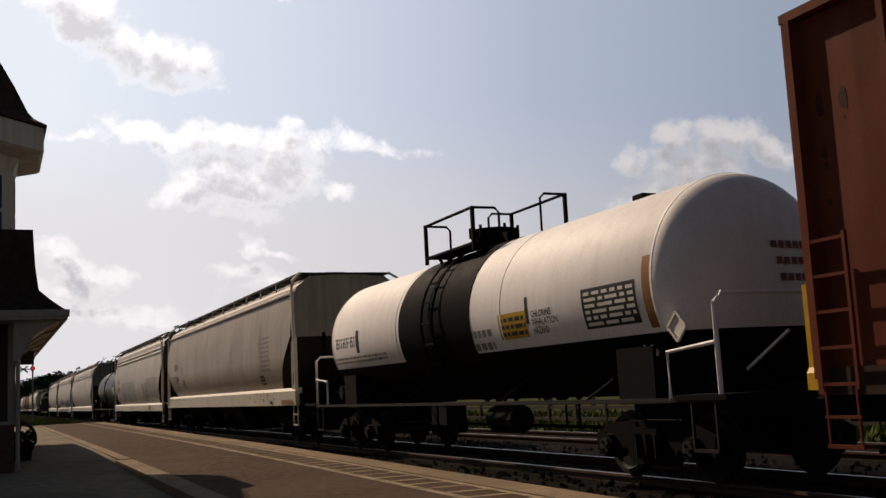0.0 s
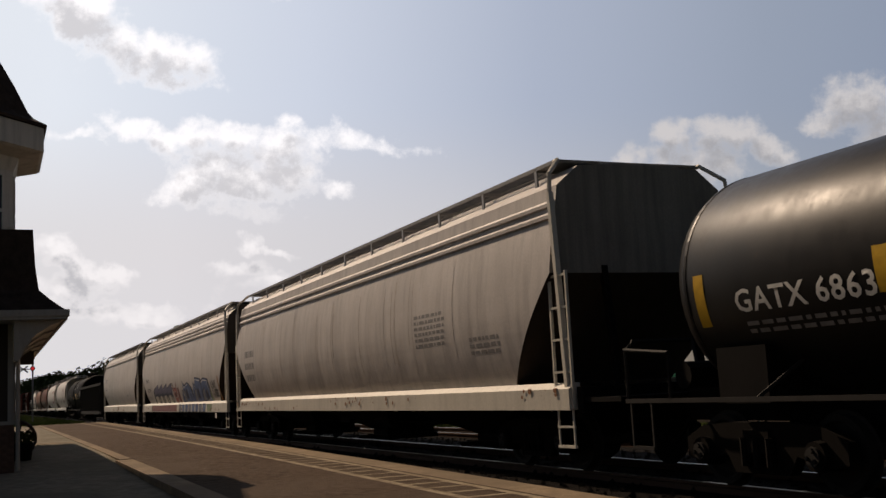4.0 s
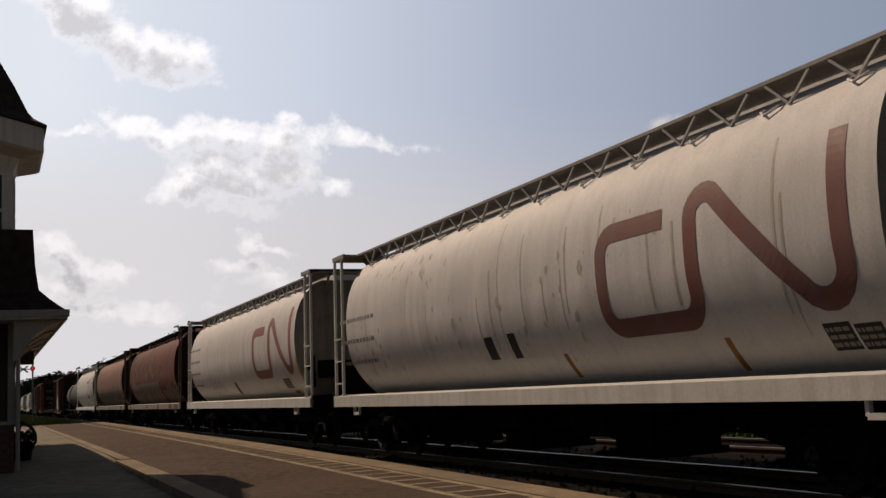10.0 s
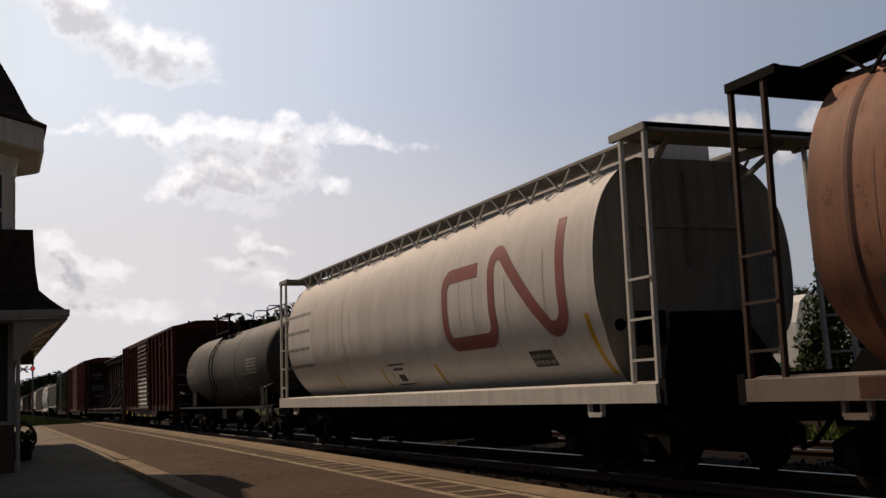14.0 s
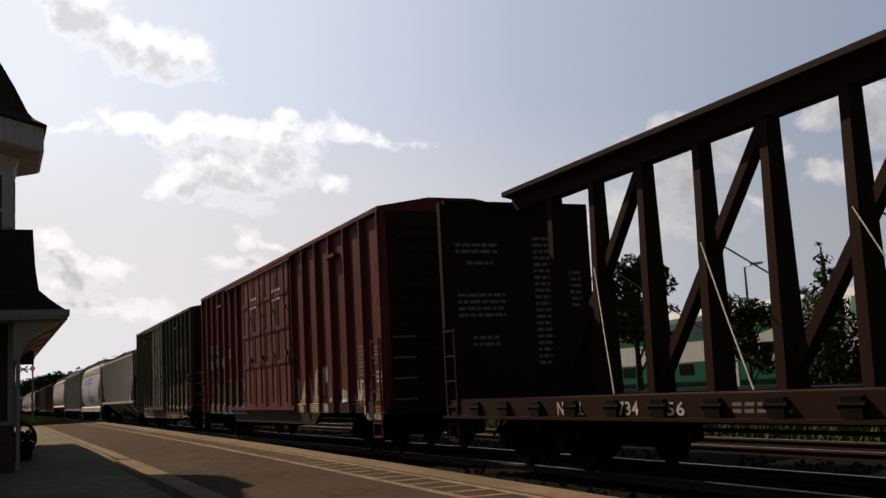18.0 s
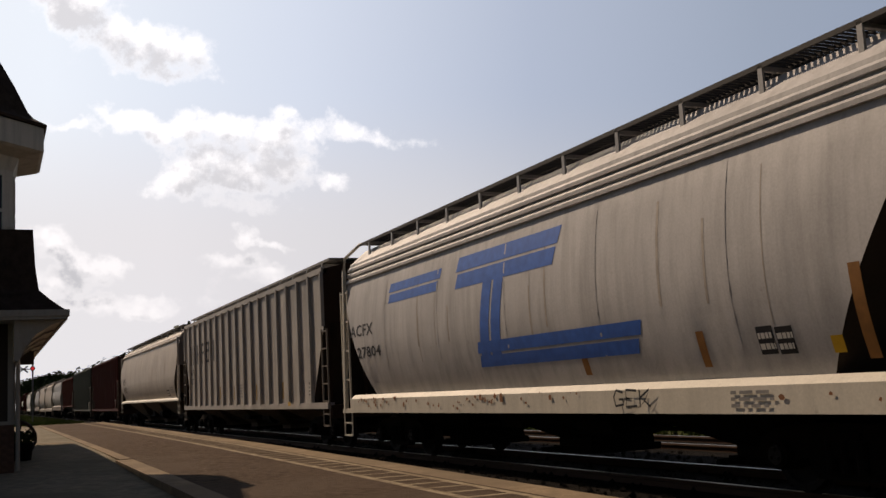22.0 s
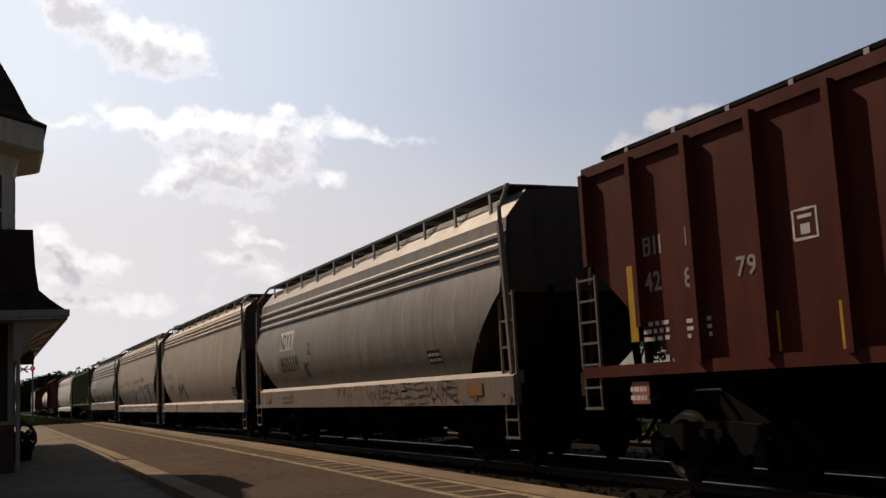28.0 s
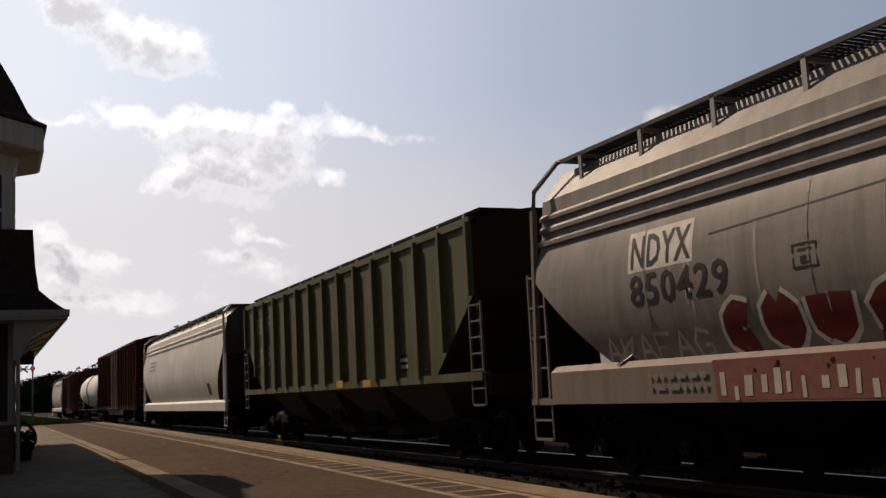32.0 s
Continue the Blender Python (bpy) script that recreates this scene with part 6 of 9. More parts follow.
# grass tufts: the patch past the platform and the verge beyond the far track
def tufts(name, label, n, area, seed, h=(0.12, 0.4), floor_z=None):
    rng = random.Random(seed)
    verts, faces = [], []
    for _ in range(n):
        x, y = area(rng)
        for _b in range(4):
            a, k = rng.uniform(0, 6.28), rng.uniform(*h)
            dx, dy, w = math.cos(a), math.sin(a), 0.02 + 0.04 * rng.random()
            b = len(verts)
            z = (ground_z(x, y) if floor_z is None else floor_z) - 0.02
            verts += [(x - dy * w, y + dx * w, z), (x + dy * w, y - dx * w, z), (x + dx * k * 0.5, y + dy * k * 0.5, z + k)]
            faces.append((b, b + 1, b + 2))
    me = bpy.data.meshes.new(name)
    me.from_pydata(verts, [], faces)
    me.materials.append(M_TUFT)
    return tagged(new(name, me), label, "grass", kind="stuff")


M_TUFT = ground_mat("grass_blades", (0.040, 0.066, 0.012), (0.10, 0.145, 0.028), 0.6, 0.1, 0.8, 0.01, (0.11, 0.10, 0.04), 0.2)
bm = bmesh.new()
prism(bm, [(-9.0, -0.4), (-9.0, 0.20), (5.2, 0.20), (6.1, -0.34)], "x", -330, -64.6)
solid("grass_bank", bm, M_GRASS, "low grassy bank past the end of the platform", "grass", kind="structure")
tufts("grass_patch", "rough green grass past the end of the platform", 9000, lambda r: (-65 - 150 * r.random() ** 2, r.uniform(-4, 5.2)), 31, (0.06, 0.2), 0.20)
tufts("grass_verge", "weedy green grass verge beyond the tracks", 9000, lambda r: (r.uniform(-75, 0), r.uniform(15.4, 23)), 32, (0.1, 0.38))

# ---- parked commuter train beyond the verge ----
M_CGREEN = paint("coach_green", (0.012, 0.125, 0.075), 0.35, 0.15, 0.0, 0.2, seed=41)
M_CWHITE = paint("coach_white", (0.66, 0.67, 0.66), 0.35, 0.15, 0.0, 0.25, seed=42)


def coach(x0, x1):
    """A bilevel coach: white body, green bands, three rows of windows, sloped band ends."""
    c = thing("bilevel_coach", "parked white and green bilevel commuter coach", "railcar", "parked commuter coaches")
    L = x1 - x0
    h = L / 2
    prof = [(-1.3, 0.45), (-1.5, 0.9), (-1.5, 3.35), (-1.18, 4.25), (-0.75, 4.6), (0.75, 4.6), (1.18, 4.25), (1.5, 3.35), (1.5, 0.9), (1.3, 0.45)]
    bm = bmesh.new()
    prism(bm, prof, "x", -h, h)
    part("body", bm, M_CWHITE, c, "white body shell")
    def on(z):
        return lerp_table([(0.45, 1.3), (0.9, 1.5), (3.35, 1.5), (4.25, 1.18), (4.6, 0.75)], z)
    for s in (-1, 1):
        # upper green band, raised over the middle
        for name, pts in (("upper_band", [(-h + 3.0, 2.95), (h - 3.0, 2.95), (h - 0.6, 3.35), (h - 0.6, 4.2), (-h + 0.6, 4.2), (-h + 0.6, 3.35)]),
                          ("lower_band", [(-h + 0.6, 0.62), (h - 0.6, 0.62), (h - 0.6, 1.45), (h - 2.6, 1.9), (-h + 2.6, 1.9), (-h + 0.6, 1.45)])):
            bm = bmesh.new()
            lo, hi = min(z for _, z in pts), max(z for _, z in pts)
            k = 14
            prev = None
            for i in range(k + 1):
                z = lo + (hi - lo) * i / k
                xs = []
                for (xa, za), (xb, zb) in zip(pts, pts[1:] + pts[:1]):
                    if za != zb and min(za, zb) - 1e-6 <= z <= max(za, zb) + 1e-6:
                        xs.append(xa + (xb - xa) * (z - za) / (zb - za))
                    elif za == zb and abs(z - za) < 1e-6:
                        xs += [xa, xb]
                row = [bm.verts.new((x, s * (on(z) + 0.008), z)) for x in (min(xs), max(xs))]
                if prev:
                    bm.faces.new((prev[0], prev[1], row[1], row[0]))
                prev = row
            part(name, bm, M_CGREEN, c, "green band")
        for z0, z1, xs in ((3.35, 3.95, [-h + 4.4 + i * (L - 8.8) / 7 for i in range(8)]), (1.25, 1.8, [-h + 5.6 + i * (L - 11.2) / 6 for i in range(7)]), (2.05, 2.6, [-h + 1.9, -h + 3.4, h - 3.4, h - 1.9])):
            for x in xs:
                bm = bmesh.new()
                w = 0.62
                v = [bm.verts.new((x + a, s * (on(z) + 0.02), z)) for a, z in ((-w, z0), (w, z0), (w, z1), (-w, z1))]
                bm.faces.new(v)
                part("window", bm, M_GLASS, c)
        for x in (-h + 4.9, h - 4.9):
            bm = bmesh.new()
            box(bm, x - 0.75, x + 0.75, min(s * 1.5, s * 1.53), max(s * 1.5, s * 1.53), 0.6, 2.7)
            d = part("door", bm, M_CWHITE, c)
            for k in (-0.36, 0.36):
                bm = bmesh.new()
                box(bm, x + k - 0.22, x + k + 0.22, min(s * 1.53, s * 1.54), max(s * 1.53, s * 1.54), 1.5, 2.4)
                part("pane", bm, M_GLASS, d)
    for e in (-1, 1):
        bm = bmesh.new()
        box(bm, e * h - 0.02, e * h + 0.5, -0.7, 0.7, 0.8, 2.9)
        part("gangway", bm, M_UNDER, c)
        t = again("truck", BOLSTER, c, pose(e * (h - 3.2), 0, 0))
        for y in (-0.98, 0.98):
            again("side_frame", SIDE_FRAME, t, pose(0, y, 0))
        for x in (-0.89, 0.89):
            again("wheel_set", WHEEL_SET, t, pose(x, 0, 0.42))
    bm = bmesh.new()
    box(bm, -h + 6, h - 6, -1.2, 1.2, 0.3, 0.5)
    part("underfloor", bm, M_UNDER, c)
    c.matrix_basis = pose((x0 + x1) / 2, 34.5, -0.06)
    return c


first = coach(-63.2, -36.2)
for mid in (-20.2, -79.2, -108.7, -138.2, 9.3):
    copy_thing(first, pose(mid, 34.5, -0.06))
bm = bmesh.new()
box(bm, -170, 40, 32.9, 36.1, -0.36, -0.2)
solid("coach_track_bed", bm, M_BALLAST, "ballast bed of the coach siding", "ballast", kind="structure")
for y in (33.78, 35.22):
    bm = bmesh.new()
    box(bm, -170, 40, y - 0.035, y + 0.035, -0.2, -0.06)
    solid("siding_rail", bm, M_RAIL, "rusty rail of the coach siding", "rail", kind="structure")

# lamp posts and a low fence
M_POLE = plain("grey_pole", (0.16, 0.16, 0.16), 0.5, 0.6)
def lamp_post(x, y, h, arms, label):
    p = thing("lamp_post", label, "lamp post", "lamp posts of the yard")
    bm = bmesh.new()
    lathe(bm, [(0, 0.14), (0.3, 0.12), (h, 0.06)], "z", 8)
    part("pole", bm, M_POLE, p)
    for s in arms:
        bm = bmesh.new()
        tube(bm, [(0, 0, h - 0.05), (s * 0.9, 0, h + 0.05)], 0.035, 6)
        a = part("arm", bm, M_POLE, p)
        bm = bmesh.new()
        prism(bm, [(s * 0.7, h + 0.0), (s * 1.5, h + 0.02), (s * 1.5, h + 0.12), (s * 0.7, h + 0.14)], "y", -0.16, 0.16)
        part("lamp_head", bm, M_POLE, a)
    p.matrix_basis = pose(x, y, GZ)
lamp_post(-44.0, 27.0, 6.3, (-1, 1), "grey double-armed lamp post beside the parked coaches")
lamp_post(-76.9, 42.0, 11.2, (1,), "tall grey single-arm lamp post behind the parked coaches")
lamp_post(-50.0, 42.0, 7.8, (1,), "grey single-arm lamp post behind the parked coaches")
fn = thing("fence", "low dark post-and-rail fence along the verge", "fence")
for z in (0.25, 0.62):
    bm = bmesh.new()
    box(bm, -80, -8, 17.47, 17.53, GZ + z - 0.05, GZ + z + 0.05)
    part("rail", bm, M_WOODD, fn)
bm = bmesh.new()
box(bm, -0.05, 0.05, -0.05, 0.05, 0, 0.72)
me = mesh_of("post", bm, M_WOODD)
for i in range(41):
    again("post", me, fn, pose(-80 + i * 1.8, 17.5, GZ))

# level-crossing signal far down the platform
M_LAMPRED = plain("red_lamp", (1.0, 0.05, 0.06), 0.3, 0.0, 0.0, 6, 0.6)
cs = thing("crossing_signal", "level-crossing signal mast with red lamps and striped boards", "signal")
bm = bmesh.new()
tube(bm, [(0, 0, 0), (0, 0, 5.2)], 0.06, 8)
part("mast", bm, M_POLE, cs)
for s in (-1, 1):
    bm = bmesh.new()
    bar(bm, (-0.02, -0.62 - s * 0.3, 4.10), (-0.02, -0.62 + s * 0.3, 4.55), 0.05, 0.10)
    part("cross_board", bm, M_POLE, cs)
for z in (4.36, 5.13):
    bm = bmesh.new()
    lathe(bm, [(0.02, 0.02), (0.02, 0.16), (0.07, 0.17), (0.08, 0.02)], "x", 14, (0, 0, z))
    lamp = part("backing", bm, M_UNDER, cs)
    bm = bmesh.new()
    lathe(bm, [(0.08, 0.02), (0.08, 0.10), (0.16, 0.09), (0.17, 0.02)], "x", 12, (0, 0, z))
    part("lamp", bm, M_LAMPRED, lamp, "glowing red lamp")
bm = bmesh.new()
bar(bm, (0, -0.95, 4.32), (0, 0.0, 4.32), 0.06)
part("cross_arm", bm, M_POLE, cs)
cs.matrix_basis = pose(-80, 2.85, -0.3)

# ---- the train: where each car's ends lie along it (metres from the camera's foot at the start) ----
P_BEIGE = paint("hopper_beige", (0.39, 0.345, 0.30), 0.5, 0.35, 0.15, 0.45, seed=37, bump=0.3)
P_GREY = paint("hopper_warm_grey", (0.47, 0.43, 0.395), 0.5, 0.35, 0.15, 0.45, seed=1, bump=0.3)
P_SILL = paint("sill_cream", (0.56, 0.52, 0.44), 0.45, 0.3, 0.3, 0.3, seed=2)
P_SILL3 = paint("sill_worn", (0.31, 0.265, 0.215), 0.55, 0.5, 0.5, 0.5, seed=24)
P_SILL2 = paint("sill_dirty", (0.22, 0.175, 0.145), 0.55, 0.5, 0.5, 0.5, seed=25)
P_GREY2 = paint("hopper_cool_grey", (0.245, 0.225, 0.205), 0.45, 0.45, 0.2, 0.6, seed=3, bump=0.3)
P_SILVER = paint("hopper_silver_grey", (0.465, 0.45, 0.44), 0.5, 0.4, 0.15, 0.5, seed=28, bump=0.3)
P_TAN = paint("hopper_tan", (0.37, 0.305, 0.245), 0.5, 0.4, 0.2, 0.5, seed=4, bump=0.3)
P_WHITE = paint("hopper_white", (0.62, 0.60, 0.56), 0.45, 0.35, 0.2, 0.45, seed=5)
P_CNW = paint("hopper_stained_white", (0.62, 0.595, 0.58), 0.6, 0.35, 0.35, 0.4, seed=6, grime_col=(0.31, 0.28, 0.24), gloss=0.07, bump=0.3)
P_BROWN = paint("hopper_rust_brown", (0.17, 0.052, 0.034), 0.7, 0.8, 0.9, 0.7, rust_at=0.545, grime_col=(0.045, 0.020, 0.013), gloss=0.08, seed=7)
P_RING = paint("weld_seam_rust", (0.105, 0.042, 0.028), 0.7, 0.6, 0.6, 0.6, seed=61)
P_BROWN2 = paint("hopper_faded_brown", (0.30, 0.135, 0.085), 0.65, 0.6, 0.5, 0.7, rust_at=0.60, seed=8)
P_BOX = paint("box_car_red", (0.165, 0.040, 0.031), 0.6, 0.7, 0.35, 0.8, seed=9, grime_col=(0.030, 0.011, 0.008), gloss=0.08, bump=0.5)
P_BOX2 = paint("box_car_dark_brown", (0.072, 0.015, 0.009), 0.65, 0.45, 0.3, 0.5, seed=10, grime_col=(0.030, 0.011, 0.008), gloss=0.08, bump=0.5)
P_RUST = paint("box_car_rust_red", (0.15, 0.038, 0.020), 0.65, 0.5, 0.4, 0.6, seed=27, grime_col=(0.030, 0.011, 0.008), gloss=0.08, bump=0.5)
P_GREEN = paint("box_car_green", (0.058, 0.063, 0.038), 0.6, 0.8, 0.35, 0.8, grime_col=(0.025, 0.024, 0.014), gloss=0.08, seed=11, bump=0.5)
P_OLIVE = paint("hopper_olive", (0.095, 0.10, 0.045), 0.6, 0.45, 0.3, 0.5, seed=12, bump=0.5)
P_RED = paint("hopper_oxide_red", (0.098, 0.021, 0.015), 0.65, 0.4, 0.3, 0.5, seed=13, grime_col=(0.030, 0.011, 0.008), gloss=0.08, bump=0.5)
P_MAROON = paint("hopper_maroon", (0.085, 0.020, 0.018), 0.65, 0.4, 0.25, 0.5, seed=14, grime_col=(0.030, 0.011, 0.008), gloss=0.08, bump=0.5)
P_DARK = paint("hopper_dark_grey", (0.09, 0.095, 0.08), 0.6, 0.5, 0.3, 0.7, seed=15)
P_RIBW = paint("hopper_dirty_white", (0.49, 0.455, 0.41), 0.6, 0.5, 0.5, 0.6, seed=16, bump=0.75, rust_at=0.62)
P_RIBG = paint("hopper_light_grey", (0.36, 0.335, 0.305), 0.5, 0.3, 0.1, 0.35, seed=17, bump=0.75)
P_TANKW = paint("tank_white", (0.84, 0.80, 0.785), 0.55, 0.15, 0.05, 0.2, bump=0.04, seed=18, gloss=0.14)
P_TANKB = paint("tank_black", (0.010, 0.009, 0.008), 0.38, 0.3, 0.1, 0.4, bump=0.05, seed=19, grime_col=(0.02, 0.017, 0.014), gloss=0.14)
P_TANKD = paint("tank_dull_black", (0.0055, 0.0042, 0.0035), 0.6, 0.4, 0.06, 0.5, bump=0.04, seed=20, grime_col=(0.010, 0.007, 0.005), gloss=0.02)
P_TANKG = paint("tank_grey", (0.060, 0.056, 0.052), 0.6, 0.6, 0.3, 0.7, bump=0.06, seed=21, gloss=0.10, grime_col=(0.02, 0.017, 0.014))
P_GOND = paint("gondola_black", (0.016, 0.013, 0.011), 0.7, 0.5, 0.4, 0.5, grime_col=(0.016, 0.013, 0.011), gloss=0.06, seed=22)
P_BEAM = paint("beam_brown", (0.034, 0.014, 0.011), 0.65, 0.4, 0.4, 0.4, grime_col=(0.018, 0.010, 0.008), gloss=0.06, seed=23)
P_POST = paint("post_dark_rust", (0.060, 0.034, 0.024), 0.7, 0.5, 0.5, 0.4, seed=26)
# end paint: the shade of ends turned from the sun, put into colour
P_ENDG = paint("end_sheet_shaded_grey", (0.23, 0.21, 0.18), 0.7, 0.6, 0.5, 0.8, seed=29)
P_SILLD = paint("grimy_sill", (0.050, 0.030, 0.024), 0.7, 0.6, 0.5, 0.6, seed=38, grime_col=(0.02, 0.014, 0.011), gloss=0.06)
P_RUNG = paint("ladder_grimy_steel", (0.16, 0.14, 0.12), 0.6, 0.5, 0.4, 0.5, seed=36, gloss=0.1)
# two more end paints, also darkened to hold the ends' shade
P_ENDSHADE = paint("end_sheet_shade", (0.085, 0.072, 0.060), 0.75, 0.6, 0.4, 0.7, seed=35, grime_col=(0.03, 0.024, 0.02), gloss=0.06)
P_ENDB = paint("end_sheet_shaded_brown", (0.040, 0.022, 0.015), 0.75, 0.5, 0.4, 0.6, seed=30, grime_col=(0.015, 0.010, 0.008), gloss=0.06)

M_PATCH2 = paint("paint_over_pale", (0.36, 0.33, 0.29), 0.55, 0.3, 0.1, 0.4, seed=52)
G_PURPLE, G_NAVY, G_SLATE = (plain("spray_" + k, c, 0.6) for k, c in (("purple", (0.085, 0.075, 0.13)), ("navy", (0.020, 0.026, 0.055)), ("slate", (0.16, 0.17, 0.20))))
G_PINK, G_DARKRED, G_BLUE = (plain("spray_" + k, c, 0.6) for k, c in (("pink", (0.36, 0.13, 0.11)), ("dark_red", (0.11, 0.028, 0.024)), ("blue", (0.055, 0.095, 0.21))))
G_TEAL, G_SAGE, G_OLIVE = (plain("spray_" + k, c, 0.6) for k, c in (("teal", (0.045, 0.13, 0.14)), ("sage", (0.20, 0.24, 0.15)), ("olive", (0.08, 0.09, 0.045))))
G_CREAM, G_ROSE = (plain("spray_" + k, c, 0.65) for k, c in (("dirty_cream", (0.40, 0.34, 0.26)), ("dirty_rose", (0.25, 0.115, 0.095))))
G_WHITE, G_TAN, G_RUST, G_RED = (plain("spray_" + k, c, 0.6) for k, c in (("white", (0.46, 0.43, 0.37)), ("tan", (0.36, 0.25, 0.13)), ("rust", (0.20, 0.07, 0.04)), ("red", (0.15, 0.022, 0.018))))
G_BRICK = plain("spray_brick", (0.20, 0.075, 0.065), 0.6)
G_AZURE = plain("spray_azure", (0.10, 0.15, 0.27), 0.6)
G_MOSS = plain("spray_moss", (0.115, 0.135, 0.070), 0.6)
G_SILVER = plain("spray_silver", (0.24, 0.235, 0.23), 0.45)
G_CHALK = plain("spray_chalk", (0.62, 0.60, 0.55), 0.6)

TRAIN = []


def couple(made, rear, front):
    TRAIN.append((made[0], (rear + front) / 2))
    return made


H_A = dict(sill=(0.86, 1.21), eave=(3.62, 4.00), board=4.45, bands=((0.0, 0.05), (0.35, 0.04), (0.68, 0.04)))
H_B = dict(sill=(1.03, 1.45), eave=(3.86, 4.02), board=4.42, bands=((0.1, 0.06),))
H_C = dict(sill=(0.98, 1.46), eave=(3.18, 3.80), board=4.36, bands=((0.0, 0.06), (0.3, 0.04), (0.58, 0.04)), cutz=2.65)
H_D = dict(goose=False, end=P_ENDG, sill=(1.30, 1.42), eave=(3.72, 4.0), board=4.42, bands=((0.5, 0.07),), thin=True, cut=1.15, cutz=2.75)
H_E = dict(sill=(0.90, 1.24), eave=(3.55, 3.98), board=4.40, bands=((0.0, 0.05), (0.4, 0.04)))

c0 = couple(box_car("dark red outside-post box car with a yellow corner", 17.6, P_RUST, dict(bottom=0.98, eave=4.6, door=(-2.0, 2.0), ribs=(6, 6))), -7.45, 10.15)
c1 = couple(tank_car("white tank car with a black band and black underside", 15.2, P_TANKW, dict(r=1.36, top=3.76, hoop=2.15, rail=P_TANKW, dome=-0.45, inset=0.75, rail_h=0.72)), -24.2, -8.9)
c2 = couple(hopper("warm grey covered hopper car with cream sills", 20.6, P_BEIGE, P_SILL, dict(H_B, end=P_ENDG)), -45.85, -25.2)
c3 = couple(hopper("warm grey covered hopper car with paint-over patches", 19.4, P_GREY, P_SILL, H_E), -66.45, -47.0)
c4 = couple(tank_car("glossy black tank car with yellow marks", 12.9, P_TANKB, dict(r=1.32, top=3.60, dome=0.25, inset=0.75, rail_h=0.62)), -80.6, -67.6)
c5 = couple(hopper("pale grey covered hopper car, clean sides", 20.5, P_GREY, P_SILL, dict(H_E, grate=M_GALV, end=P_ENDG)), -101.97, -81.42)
c6 = couple(hopper("grey covered hopper car with blue and red graffiti", 20.4, P_GREY, P_SILL, dict(H_A, grate=M_GALV)), -123.45, -103.0)
c7 = couple(hopper("beige covered hopper car with orange stencils", 17.4, P_GREY, P_SILL, dict(H_B, sill=(0.86, 1.22), eave=(3.7, 3.9))), -142.53, -125.1)
c8 = couple(gondola("black ribbed gondola car with graffiti", 17.2, P_GOND, {}), -161.1, -143.9)
c9 = couple(tank_car("dull black tank car with yellow marks", 16.8, P_TANKD, dict(r=1.48, top=3.86, dome=0.9, inset=0.4, rail_h=0.68)), -178.7, -162.0)
c10 = couple(cyl_hopper("stained white cylindrical covered hopper car, grey and red emblem", 17.0, P_CNW, P_WHITE, {}), -196.3, -179.25)
c11 = couple(cyl_hopper("white cylindrical covered hopper car with a red emblem", 17.0, P_CNW, P_WHITE, {}), -214.95, -198.0)
c12 = couple(cyl_hopper("rust-brown cylindrical covered hopper car, peeling paint", 17.0, P_BROWN, P_SILL2, dict(board=M_UNDER, post=P_POST, end=P_ENDB, rings=12, ring=P_RING)), -233.45, -216.5)
c13 = couple(cyl_hopper("faded brown cylindrical covered hopper car", 17.0, P_BROWN2, P_SILL2, dict(board=M_UNDER, post=P_POST, end=P_ENDB, rings=12, ring=P_RING)), -252.2, -235.1)
c14 = couple(cyl_hopper("white cylindrical covered hopper car with a faded red emblem", 17.1, P_CNW, P_WHITE, {}), -270.7, -253.4)
c15 = couple(tank_car("weathered dark grey tank car", 15.2, P_TANKG, dict(r=1.34, top=3.66, dome=-1.2, rail_h=0.66)), -287.0, -271.7)
c16 = couple(box_car("dark brown box car with a louvred door and white graffiti", 17.3, P_BOX2, dict(bottom=0.86, eave=4.33, door=(-2.2, 1.6), ribs=(6, 6), louvre=True, leaves=1)), -305.0, -287.6)
c17 = couple(centre_beam("brown centre-beam lumber flat car, empty", 23.1, P_BEAM, {}), -329.4, -306.3)
c18 = couple(box_car("dark red high-cube box car with double doors and graffiti", 18.6, P_BOX, dict(bottom=0.80, eave=4.82, door=(-2.55, 2.7), ribs=(7, 6))), -350.7, -332.1)
c19 = couple(box_car("dull green box car with graffiti along its foot", 15.7, P_GREEN, dict(bottom=0.82, eave=4.74, door=(-2.2, 1.0), ribs=(6, 7), leaves=1, deep=(-5.6, 5.6))), -368.75, -353.0)
c20 = couple(rib_hopper("dirty white ribbed covered hopper car with visible bays", 16.8, P_RIBW, dict(sill=1.42, top=3.95, board=4.2, ribs=17, cut=1.3, cutz=2.7, depth=0.06, end=P_ENDG, board_mat=M_UNDER, grating=False, bay_mat=P_SILL3)), -387.4, -370.6)
c21 = couple(hopper("light grey covered hopper car with blue stripes", 16.1, P_SILVER, P_SILL, dict(H_A, sill=(0.86, 1.2), cut=1.4, cutz=3.3)), -404.5, -388.4)
c22 = couple(rib_hopper("light grey ribbed covered hopper car", 19.15, P_RIBG, dict(sill=1.04, top=4.15, board=4.42, ribs=18, cut=1.1, depth=0.07, cutz=2.9)), -424.55, -405.4)
c23 = couple(hopper("warm grey covered hopper car with a thin sill and exposed bays", 20.3, P_BEIGE, P_SILL, H_D), -445.9, -425.6)
c24 = couple(rib_hopper("maroon ribbed hopper car with white stencils", 16.9, P_MAROON, dict(sill=1.0, top=4.12, ribs=15, board=None, bay_mat=M_UNDER, ladder_mat=P_POST), "hopper_car"), -464.2, -447.3)
